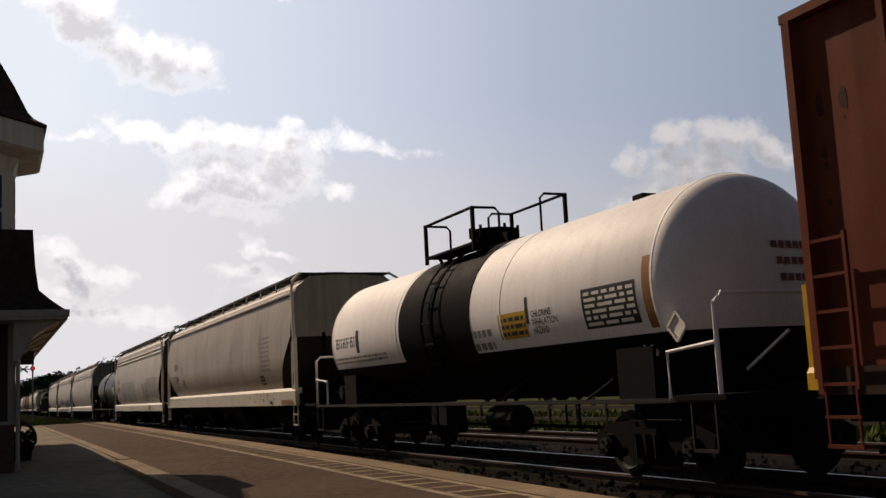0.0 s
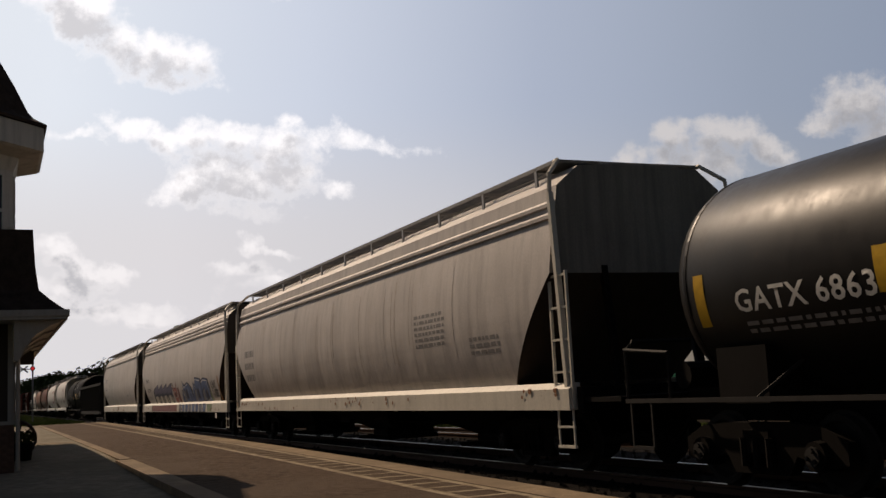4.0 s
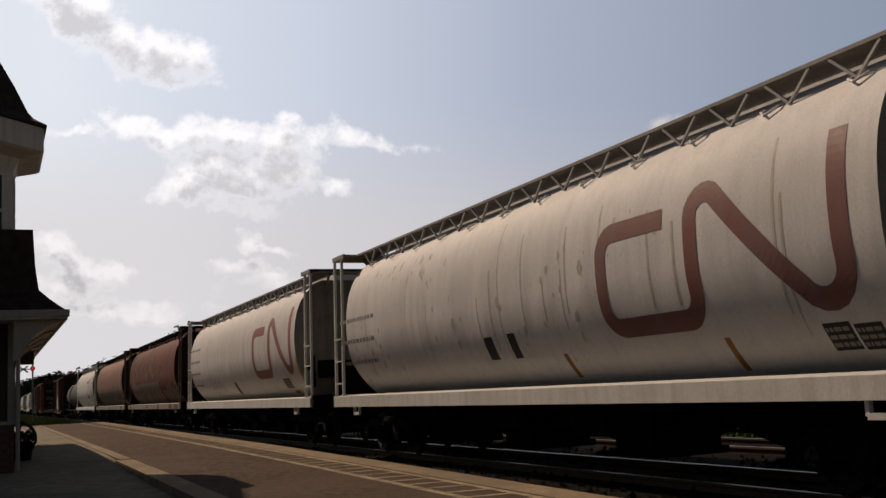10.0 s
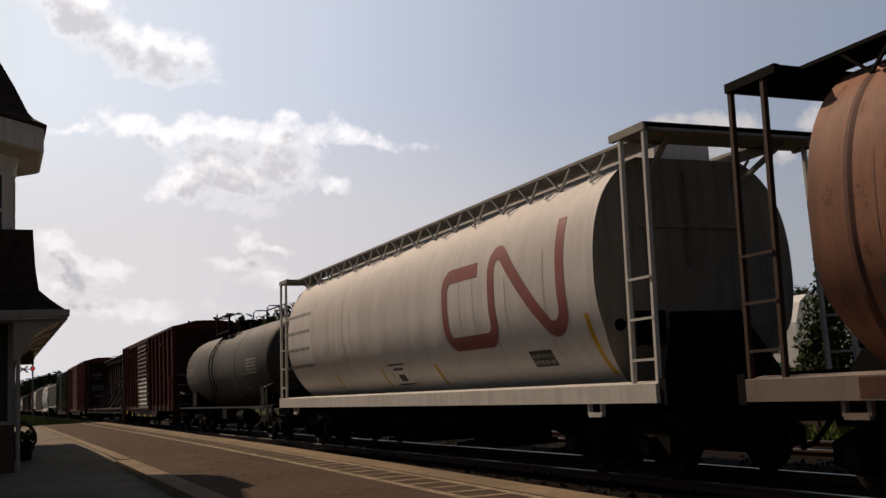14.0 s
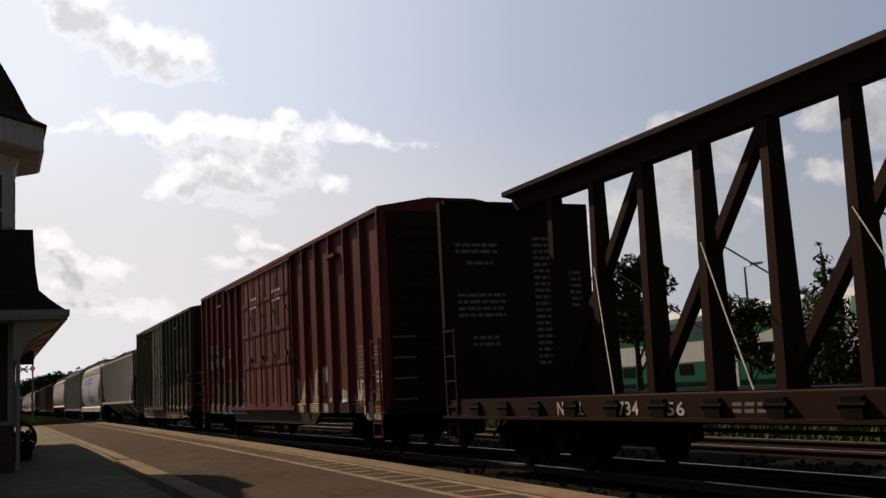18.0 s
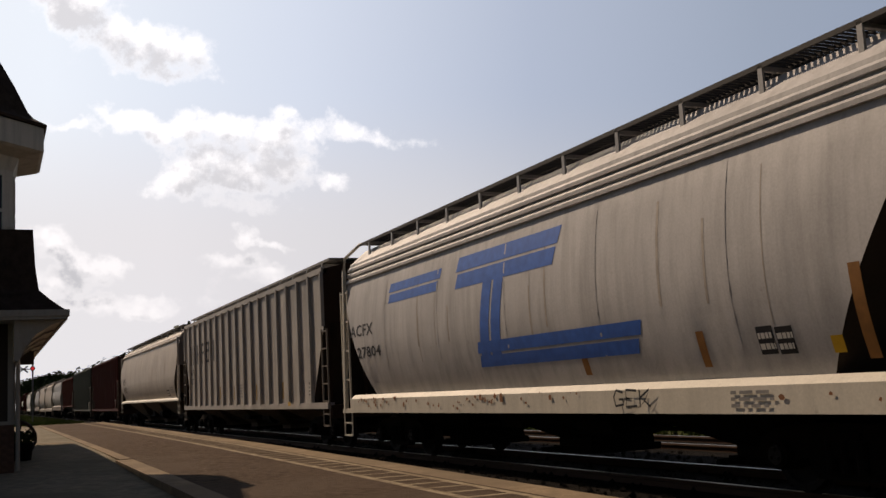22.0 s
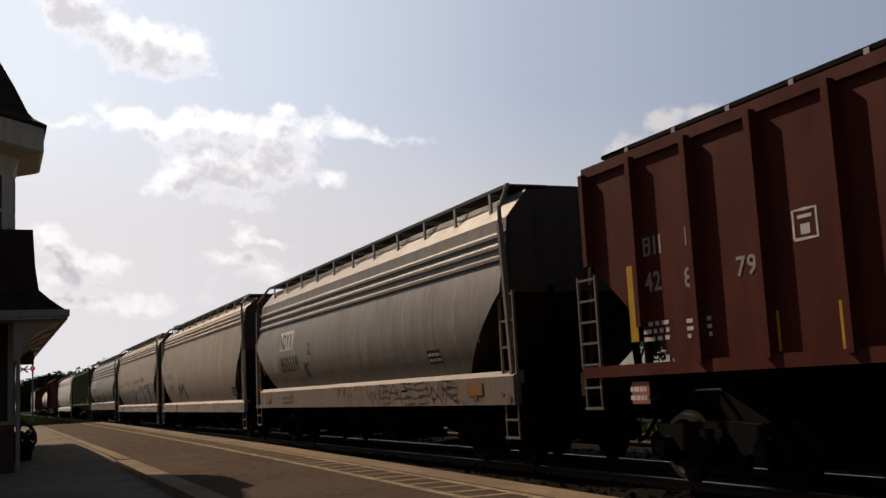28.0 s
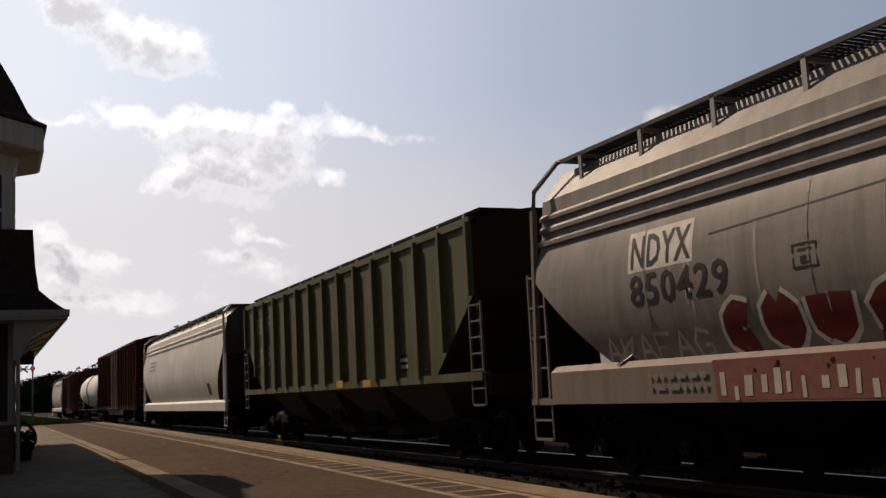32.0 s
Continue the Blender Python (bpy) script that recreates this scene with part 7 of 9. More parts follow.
c25 = couple(rib_hopper("dark grey ribbed hopper car streaked with white", 16.9, P_DARK, dict(sill=1.0, top=4.12, ribs=15, bay_mat=M_UNDER), "hopper_car"), -482.6, -465.7)
c26 = couple(rib_hopper("oxide red ribbed covered hopper car with yellow marks", 14.8, P_RED, dict(sill=1.40, top=3.95, ribs=13, board=4.15, board_mat=M_UNDER, grating=False, bay_mat=M_UNDER)), -498.9, -484.1)
c27 = couple(hopper("dark-streaked grey covered hopper car", 16.3, P_GREY2, P_SILL2, H_C), -516.9, -500.6)
c28 = couple(hopper("warm grey covered hopper car with black graffiti", 16.6, P_TAN, P_SILL3, H_A), -534.6, -518.3)
c29 = couple(hopper("tan covered hopper car with black and white graffiti", 16.2, P_TAN, P_SILL3, H_A), -551.9, -535.8)
c30 = couple(hopper("grey covered hopper car with red graffiti", 16.7, P_GREY2, P_SILL2, H_C), -569.9, -553.2)
c31 = couple(rib_hopper("olive green ribbed covered hopper car", 16.6, P_OLIVE, dict(sill=1.46, top=3.95, ribs=14, board=4.15, board_mat=M_UNDER, grating=False)), -587.9, -571.3)
c32 = couple(hopper("clean white covered hopper car", 19.8, P_WHITE, P_WHITE, H_E), -610.4, -590.4)
c33 = couple(box_car("near-black outside-post box car, unlit side", 20.5, P_BOX2, dict(bottom=0.9, eave=4.5, door=(-2, 2), ribs=(7, 7))), -633.5, -612.5)
c34 = couple(tank_car("white tank car far down the train", 17.0, P_TANKW, dict(r=1.4, top=3.85)), -652.5, -635.0)
c35 = couple(box_car("dark box car far down the train", 17.5, P_BOX2, dict(bottom=0.9, eave=4.2, door=(-2, 2), ribs=(6, 6))), -672.0, -654.0)
c36 = couple(hopper("pale covered hopper car far down the train", 18.0, P_GREY, P_SILL, H_A), -691.5, -673.5)

# the white tank car's black underside and black band round its middle
def shell_skin(c, r, top, L, inset, keep, mat, name):
    zc, e = top - r, L / 2 - inset
    prof = [(-e - 0.006, 0.02)] + [(-e + 0.52 * (1 - math.cos(math.pi / 12 * i)) - 0.004, (r + 0.006) * math.sin(math.pi / 12 * i)) for i in range(1, 7)]
    prof += [(-2.05, r + 0.006), (1.15, r + 0.006)]
    prof += [(-t, q) for t, q in prof[:7][::-1]]
    bm = bmesh.new()
    lathe(bm, prof, "x", 96, (0, 0, zc))
    bmesh.ops.bisect_plane(bm, geom=bm.verts[:] + bm.edges[:] + bm.faces[:], plane_co=(0, 0, keep), plane_no=(0, 0, 1), clear_outer=True)
    part(name, bm, mat, c[0], "", 0.8)


shell_skin(c1, 1.36, 3.76, 15.2, 0.75, 1.80, P_TANKD, "black_underside")
bm = bmesh.new()
lathe(bm, [(-2.05, 1.37), (-2.05, 1.374), (1.15, 1.374), (1.15, 1.37)], "x", 64, (0, 0, 2.40))
part("black_band", bm, P_TANKD, c1[0], "black painted band", 0.8)

# ---- lettering, labels, stripes and graffiti on the cars: along the car, then heights above the rail ----
M_FAINT = plain("faint_chalk", (0.045, 0.042, 0.040), 0.7)
M_RUSTSPOT = plain("rust_spot", (0.050, 0.020, 0.012), 0.85)
M_RUSTSPOT2 = plain("rust_bloom", (0.20, 0.085, 0.040), 0.85)
M_PRIMER = plain("bare_primer", (0.27, 0.135, 0.095), 0.8)
M_STAIN = plain("brown_stain", (0.43, 0.385, 0.32), 0.7)
M_GRIMELINE = plain("grime_line", (0.345, 0.305, 0.265), 0.7)
M_COVER = paint("cover_paint_drab", (0.150, 0.112, 0.078), 0.7, 0.6, 0.6, 0.6, seed=57)
M_PATCH = paint("paint_over_grey", (0.335, 0.32, 0.305), 0.55, 0.3, 0.1, 0.4, seed=51)
M_WORM1 = paint("emblem_worn_red", (0.20, 0.075, 0.062), 0.55, 0.9, 0.0, 0.9, seed=53, grime_col=(0.16, 0.155, 0.15))
M_WORM2 = paint("emblem_faded_red", (0.26, 0.075, 0.070), 0.55, 0.4, 0.0, 0.4, seed=54, grime_col=(0.3, 0.2, 0.18))
M_WORM3 = paint("emblem_brown", (0.20, 0.085, 0.058), 0.65, 0.5, 0.1, 0.5, seed=55)
M_COVER2 = paint("cover_paint_worn_buff", (0.215, 0.155, 0.105), 0.7, 0.7, 0.7, 0.7, rust_at=0.54, seed=64)
M_GHOST = paint("emblem_ghost_brown", (0.25, 0.105, 0.066), 0.65, 0.5, 0.2, 0.6, seed=61)
M_GHOST2 = paint("emblem_ghost_red", (0.17, 0.034, 0.022), 0.65, 0.6, 0.6, 0.7, seed=62, gloss=0.08)
RNG = random.Random(77)


def stripe(c, x0, x1, z0, z1, mat):
    bm = bmesh.new()
    patch(bm, x0, x1, z0, z1, c[1], 0.0045, 0.0, 0.05)
    part("reflective_stripe" if mat in (M_YELLOW, M_ORANGE, M_OCHRE) else "painted_stripe", bm, mat, c[0])


def panel(c, x0, x1, z0, z1, mat, ink, rows, off=0.0025):
    bm = bmesh.new()
    patch(bm, x0, x1, z0, z1, c[1], off, 0.0, 0.05)
    p = part("label_panel", bm, mat, c[0])
    if rows:
        bm = bmesh.new()
        h = (z1 - z0) / (rows + 0.6)
        for r in range(rows):
            x = x0 + 0.05 * (x1 - x0)
            while x < x1 - 0.08 * (x1 - x0):
                w = RNG.uniform(0.08, 0.3) * (x1 - x0)
                patch(bm, x, min(x + w, x1 - 0.04 * (x1 - x0)), z0 + h * (r + 0.45), z0 + h * (r + 1.0), c[1], off + 0.003)
                x += w + 0.05 * (x1 - x0)
        tagged(part("small_print", bm, ink, p), kind="stuff")


def text(c, body, x0, x1, z0, z1, mat):
    bm = bmesh.new()
    bm.from_mesh(WORDS[body])
    ay, by = min(v.co.y for v in bm.verts), max(v.co.y for v in bm.verts)
    ax, bx = min(v.co.x for v in bm.verts), max(v.co.x for v in bm.verts)
    for k in range(1, 6):
        bmesh.ops.bisect_plane(bm, geom=bm.verts[:] + bm.edges[:] + bm.faces[:], plane_co=(0, ay + (by - ay) * k / 6, 0), plane_no=(0, 1, 0))
    for v in bm.verts:
        z = z0 + (v.co.y - ay) / (by - ay) * (z1 - z0)
        v.co = (x0 + (v.co.x - ax) / (bx - ax) * (x1 - x0), -(c[1](z) + 0.005), z)
    part("lettering", bm, mat, c[0])


def words(c, lines, x0, x1, z0, z1, mat):
    h = (z1 - z0) / len(lines)
    for i, t in enumerate(lines):
        text(c, t, x0, x0 + (x1 - x0) * len(t) / max(len(k) for k in lines), z1 - h * (i + 0.85), z1 - h * i, mat)


def blocks(c, n, x0, x1, z0, z1, mat):
    """A word kept as plain blocks, one for each letter."""
    w, h = (x1 - x0) / n, z1 - z0
    for i in range(n):
        bm = bmesh.new()
        a, b = x0 + (i + 0.14) * w, x0 + (i + 0.84) * w
        t = w * 0.19
        patch(bm, a, a + t, z0, z1, c[1], 0.006)
        if i % 4 in (0, 3):
            for k in ((0.0, 0.5, 0.86) if i % 4 == 0 else (0.45, 0.86)):
                patch(bm, a + t, b - t * (0.3 if k else 0.0), z0 + h * k, z0 + h * (k + 0.14), c[1], 0.006)
        if i % 4 in (0, 1, 2):
            patch(bm, b - t, b, z0, z1, c[1], 0.006)
        if i % 4 == 2:
            patch(bm, a + t, b - t, z0 + h * 0.43, z0 + h * 0.57, c[1], 0.006)
        part("lettering_block", bm, mat, c[0])


def print_rows(c, x0, x1, z0, z1, rows, mat, off=0.005, fill=0.6):
    bm = bmesh.new()
    h = (z1 - z0) / rows
    for r in range(rows):
        x = x0
        while x < x1 - 0.05:
            w = RNG.uniform(0.05, 0.22)
            patch(bm, x, min(x + w, x1), z1 - h * (r + 0.5 + fill / 2 * 0.9), z1 - h * (r + 0.5 - fill / 2 * 0.9), c[1], off)
            x += w + 0.05
    tagged(part("small_print", bm, mat, c[0]), kind="stuff")


def box_mark(c, x0, x1, z0, z1, mat):
    bm = bmesh.new()
    ribbon(bm, [(x0, z0), (x1, z0), (x1, z1), (x0, z1)], 0.03, c[1], 0.005, closed=True)
    patch(bm, x0 + (x1 - x0) * 0.3, x1 - (x1 - x0) * 0.3, z0 + (z1 - z0) * 0.15, z0 + (z1 - z0) * 0.5, c[1], 0.005)
    patch(bm, x0 + (x1 - x0) * 0.2, x1 - (x1 - x0) * 0.2, z0 + (z1 - z0) * 0.7, z0 + (z1 - z0) * 0.82, c[1], 0.005)
    part("plate_mark", bm, mat, c[0])


def tag(c, x0, x1, z0, z1, n, mat, thick=0.035, off=0.0):
    scrawl(c[0], x0, x1, z0, z1, n, lambda z: c[1](z) + off, mat, RNG, thick)


def graff(c, x0, x1, z0, z1, n, fill, edge, back, thick=0.12, rough=0.16):
    sill = (1.581, 1.537)
    low, lo = z0, z0
    if c[1](z1) not in sill:
        while c[1](lo) in sill and lo < z1 - 0.2:
            lo += 0.01
    graffiti(c[0], x0, x1, lo + (0.02 if lo > low else 0.0), z1, n, c[1], fill, edge, RNG, thick, 0.1, back, "", rough)
    # where the spray runs on over the side sill
    if lo > low + 0.1:
        w = (x1 - x0) / n
        for i in range(n):
            a = x0 + w * (i + RNG.uniform(0.05, 0.2))
            b = a + w * RNG.uniform(0.5, 0.8)
            bm = bmesh.new()
            patch(bm, a, b, low + RNG.uniform(0.0, 0.08), lo - 0.07, c[1], 0.032 if c[1](low) == 1.581 else 0.004, 0.08)
            p = part("sill_spray", bm, fill, c[0])
            for x in (a, b):
                bm = bmesh.new()
                patch(bm, x - thick * 0.25, x + thick * 0.25, low + RNG.uniform(0.0, 0.05), lo - 0.07, c[1], 0.034 if c[1](low) == 1.581 else 0.006, 0.08)
                part("sill_spray_edge", bm, edge, p)


STROKES = {
    "T": [[(0, 1), (1, 1)], [(0.5, 1), (0.5, 0)]], "U": [[(0, 1), (0.05, 0.25), (0.5, 0), (0.95, 0.25), (1, 1)]],
    "N": [[(0, 0), (0.05, 1), (0.95, 0), (1, 1)]], "O": [[(0.5, 1), (0.08, 0.75), (0.05, 0.3), (0.5, 0), (0.92, 0.3), (0.95, 0.7), (0.5, 1)]],
    "S": [[(0.95, 0.85), (0.5, 1), (0.08, 0.78), (0.25, 0.55), (0.8, 0.42), (0.92, 0.18), (0.5, 0), (0, 0.15)]],
    "E": [[(1, 1), (0.05, 0.97), (0, 0.03), (1, 0)], [(0.05, 0.52), (0.8, 0.5)]],
    "R": [[(0, 0), (0.05, 1), (0.85, 0.92), (0.85, 0.58), (0.1, 0.5), (1, 0)]],
    "K": [[(0, 1), (0.05, 0)], [(0.95, 1), (0.1, 0.48), (1, 0)]], "I": [[(0.5, 1), (0.5, 0)]],
    "G": [[(0.95, 0.85), (0.5, 1), (0.08, 0.75), (0.05, 0.25), (0.5, 0), (0.95, 0.15), (0.95, 0.45), (0.55, 0.45)]],
    "C": [[(0.95, 0.85), (0.5, 1), (0.08, 0.75), (0.05, 0.25), (0.5, 0), (0.98, 0.15)]],
    "L": [[(0.05, 1), (0, 0.03), (0.9, 0)]],
    "H": [[(0, 1), (0.03, 0)], [(0.97, 1), (1, 0)], [(0.03, 0.5), (0.97, 0.5)]],
    "A": [[(0, 0), (0.45, 1), (1, 0)], [(0.2, 0.38), (0.8, 0.38)]],
    "M": [[(0, 0), (0.12, 1), (0.5, 0.35), (0.85, 1), (1, 0)]],
}


def bold_word(c, word, x0, x1, z0, z1, core, edge, thick, rim):
    """Sprayed block letters, each with its rim, that run on over the side sill."""
    sill = (1.581, 1.537)
    cut = z0
    while c[1](cut) in sill and cut < z1 - 0.2:
        cut += 0.01
    wide = [0.45 if k == "I" else 1.0 for k in word]
    unit = (x1 - x0) / sum(wide)
    x = x0
    for n, (k, w) in enumerate(zip(word, wide)):
        rise, tilt = RNG.uniform(-0.05, 0.05), RNG.uniform(-0.05, 0.12)
        pad = thick / 2 + rim
        lw = max(0.05, unit * w - 2 * pad + 0.05)
        outer, inner = bmesh.new(), bmesh.new()
        for line in STROKES[k]:
            pts = []
            line = [(x + pad + gx * lw + tilt * gz, z0 + pad + rise + gz * (z1 - z0 - 2 * pad)) for gx, gz in line]
            for (ax, az), (bx, bz) in zip(line, line[1:]):
                m = max(1, int(math.hypot(bx - ax, bz - az) / 0.05))
                pts += [(ax + (bx - ax) * i / m, az + (bz - az) * i / m) for i in range(m)]
            pts.append(line[-1])
            for bm, wd, off in ((outer, thick + 2 * rim, 0.0075), (inner, thick, 0.0100)):
                out = off + 0.0004 * (n % 3)
                run = []
                for q in pts + [None]:
                    if q and (cut <= z0 or q[1] > cut - 0.04):
                        run.append(q)
                    elif run:
                        if len(run) > 2:
                            ribbon(bm, run, wd, lambda z: c[1](max(z, cut + 0.02) if cut > z0 else z), out, 0.1)
                        run = []
                # the feet of the letter, on the sill
                run = []
                for q in pts + [None]:
                    if cut > z0 and q and q[1] < cut - 0.04:
                        run.append(q[0])
                    elif run:
                        patch(bm, min(run) - wd / 2, max(run) + wd / 2, z0 + rim * (bm is inner), cut - 0.07, c[1], out)
                        run = []
        letter = part("graffiti_letter", inner, core, c[0])
        part("graffiti_rim", outer, edge, letter)
        x += unit * w


def smears(c, x0, x1, z0, z1, n, mat, off=0.005):
    for i in range(n):
        bm = bmesh.new()
        x = x0 + (x1 - x0) * (i + RNG.uniform(0.1, 0.5)) / n
        a = z0 + (z1 - z0) * RNG.uniform(0.0, 0.3)
        patch(bm, x, x + (x1 - x0) / n * RNG.uniform(0.25, 0.6), a, a + (z1 - z0) * RNG.uniform(0.3, 0.7), c[1], off, RNG.uniform(-0.05, 0.05))
        part("paint_smear", bm, mat, c[0])


def rust_spots(c, x0, x1, z0, z1, n, mat, size, tall=1.0, off=0.0022, clumps=9):
    """Ragged spots of rust or bare primer, gathered in clumps."""
    bm = bmesh.new()
    heart = [(RNG.uniform(x0, x1), RNG.uniform(z0, z1)) for _ in range(clumps)]
    for i in range(n):
        hx, hz = RNG.choice(heart)
        x = max(x0, min(x1, RNG.gauss(hx, (x1 - x0) * 0.05)))
        z = max(z0, min(z1, RNG.gauss(hz, (z1 - z0) * 0.16)))
        r = size * RNG.uniform(0.2, 1.0) ** 2 + 0.01
        k = 7
        pts = [(x + r * RNG.uniform(0.5, 1.2) * math.cos(2 * math.pi * j / k), z + r * tall * RNG.uniform(0.5, 1.2) * math.sin(2 * math.pi * j / k)) for j in range(k)]
        blob(bm, pts, c[1], off + 0.00005 * (i % 30))
    tagged(part("rust_mottling", bm, mat, c[0], "ragged rust spots"), kind="stuff")


def drips(c, x0, x1, z0, z1, n, mat, off=0.0015):
    """Narrow stains that run down the side."""
    bm = bmesh.new()
    for i in range(n):
        x, w = RNG.uniform(x0, x1), RNG.uniform(0.012, 0.05)
        top = z1 - (z1 - z0) * RNG.uniform(0.0, 0.5)
        low = z0 + (z1 - z0) * RNG.uniform(0.0, 0.3)
        patch(bm, x - w * 0.5, x + w * 0.5, low, top, c[1], off + 0.00005 * (i % 30), 0.0, 0.06)
    tagged(part("staining", bm, mat, c[0], "narrow rust stains"), kind="stuff")


def arc(cx, cz, r, a0, a1, n=7):
    return [(cx + r * math.cos(radians(a0 + (a1 - a0) * i / n)), cz + r * math.sin(radians(a0 + (a1 - a0) * i / n))) for i in range(n + 1)]


def worm(c, x0, x1, z0, z1, mat):
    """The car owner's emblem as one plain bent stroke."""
    w, h = x1 - x0, z1 - z0
    r, t = 0.17 * h, 0.145 * h
    ax, bx, ex = x0 + t / 2, x0 + 0.46 * w, x1 - t / 2
    lo = z0 + t / 2
    hi = z0 + 0.80 * h
    pts = [(x0 + 0.34 * w, hi)] + arc(ax + r, hi - r, r, 90, 180) + arc(ax + r, lo + r, r, 180, 270) + arc(bx - r, lo + r, r, 270, 360)
    pts += arc(bx + r * 0.9, z1 - t - r * 0.6, r * 0.9, 180, 40) + arc(ex - r * 1.1, lo + r * 1.25, r * 1.15, 215, 360) + [(ex, z1 + 0.05 * h)]
    bm = bmesh.new()
    ribbon(bm, pts, t, c[1], 0.008, 0.08)
    part("emblem", bm, mat, c[0])


def shape_c(c, x0, x1, z0, z1, mat):
    bm = bmesh.new()
    w, h = x1 - x0, z1 - z0
    ribbon(bm, [(x0 + w / 2 + w * 0.42 * math.cos(radians(a)), z0 + h / 2 + h * 0.46 * math.sin(radians(a))) for a in range(50, 320, 20)], 0.16, c[1], 0.007)
    part("painted_mark", bm, mat, c[0])


def shape_n(c, x0, x1, z0, z1, mat):
    bm = bmesh.new()
    ribbon(bm, [(x0 + 0.08, z0), (x0 + 0.08, z1)], 0.16, c[1], 0.007)
    ribbon(bm, [(x0 + 0.05, z1), (x1 - 0.05, z0)], 0.17, c[1], 0.010)
    ribbon(bm, [(x1 - 0.08, z0), (x1 - 0.08, z1)], 0.16, c[1], 0.007)
    part("painted_mark", bm, mat, c[0])


def shape_w(c, x0, x1, z0, z1, mat):
    bm = bmesh.new()
    w = (x1 - x0) / 4
    ribbon(bm, [(x0, z1), (x0 + w, z0), (x0 + 2 * w, z1 - 0.1), (x0 + 3 * w, z0), (x1, z1)], 0.15, c[1], 0.007)
    part("painted_mark", bm, mat, c[0])


def slantbars(c, x0, x1, z0, z1, n, mat):
    for i in range(n):
        bm = bmesh.new()
        h = (z1 - z0) / n
        d = 0.12 if i == 0 else 0.0
        patch(bm, x0, x1 - d, z0 + h * i + 0.02, z0 + h * (i + 1) - 0.02, c[1], 0.007, 0.35, 0.08)
        part("blue_stripe", bm, mat, c[0])


def slantpost(c, x0, x1, z0, z1, mat):
    for a, b in ((0.0, 0.45), (0.55, 1.0)):
        bm = bmesh.new()
        w = (x1 - x0) * 0.9
        patch(bm, x0 + w * a, x0 + w * b, z0, z1, c[1], 0.007, 0.22, 0.1)
        part("blue_stripe", bm, mat, c[0])


def disc(c, x0, x1, z0, z1, mat):
    bm = bmesh.new()
    cx, cz, r = (x0 + x1) / 2, (z0 + z1) / 2, (z1 - z0) / 2
    ribbon(bm, [(cx + r * math.cos(a), cz + r * math.sin(a)) for a in [2 * math.pi * k / 20 for k in range(20)]], 0.09, c[1], 0.007, closed=True)
    ribbon(bm, [(cx - r * 0.8, cz), (cx + r * 0.8, cz)], 0.16, c[1], 0.0075)
    ribbon(bm, [(cx, cz - r * 0.8), (cx, cz + r * 0.8)], 0.16, c[1], 0.007)
    part("emblem", bm, mat, c[0])


def poster(c, x0, x1, z0, z1):
    panel(c, x0, x1, z0, z1, M_WHITE, M_WHITE, 0)
    bm = bmesh.new()
    cx, cz, r = (x0 + x1) / 2, (z0 + z1) / 2 + 0.05, (x1 - x0) * 0.28
    ribbon(bm, arc(cx, cz, r, -140, 130, 12), r * 0.7, c[1], 0.007)
    part("emblem", bm, G_TEAL, c[0])


def diamond(c, x0, x1, z0, z1):
    placard_frame(c[0], (x0 + x1) / 2, (z0 + z1) / 2, c[1], 0, (z1 - z0) / 2)


def spray(c, pts, fill, edge=None, thick=0.05, off=0.005, name="graffiti"):
    """One sprayed field, with its outline where it has one."""
    bm = bmesh.new()
    dense = []
    for (ax, az), (bx, bz) in zip(pts, pts[1:] + pts[:1]):
        m = max(1, int(math.hypot(bx - ax, bz - az) / 0.3))
        dense += [(ax + (bx - ax) * i / m, az + (bz - az) * i / m) for i in range(m)]
    blob(bm, dense, c[1], off)
    p = part(name, bm, fill, c[0])
    if edge:
        bm = bmesh.new()
        ribbon(bm, pts, thick, c[1], off + 0.002, closed=True)
        part("graffiti_outline", bm, edge, p)


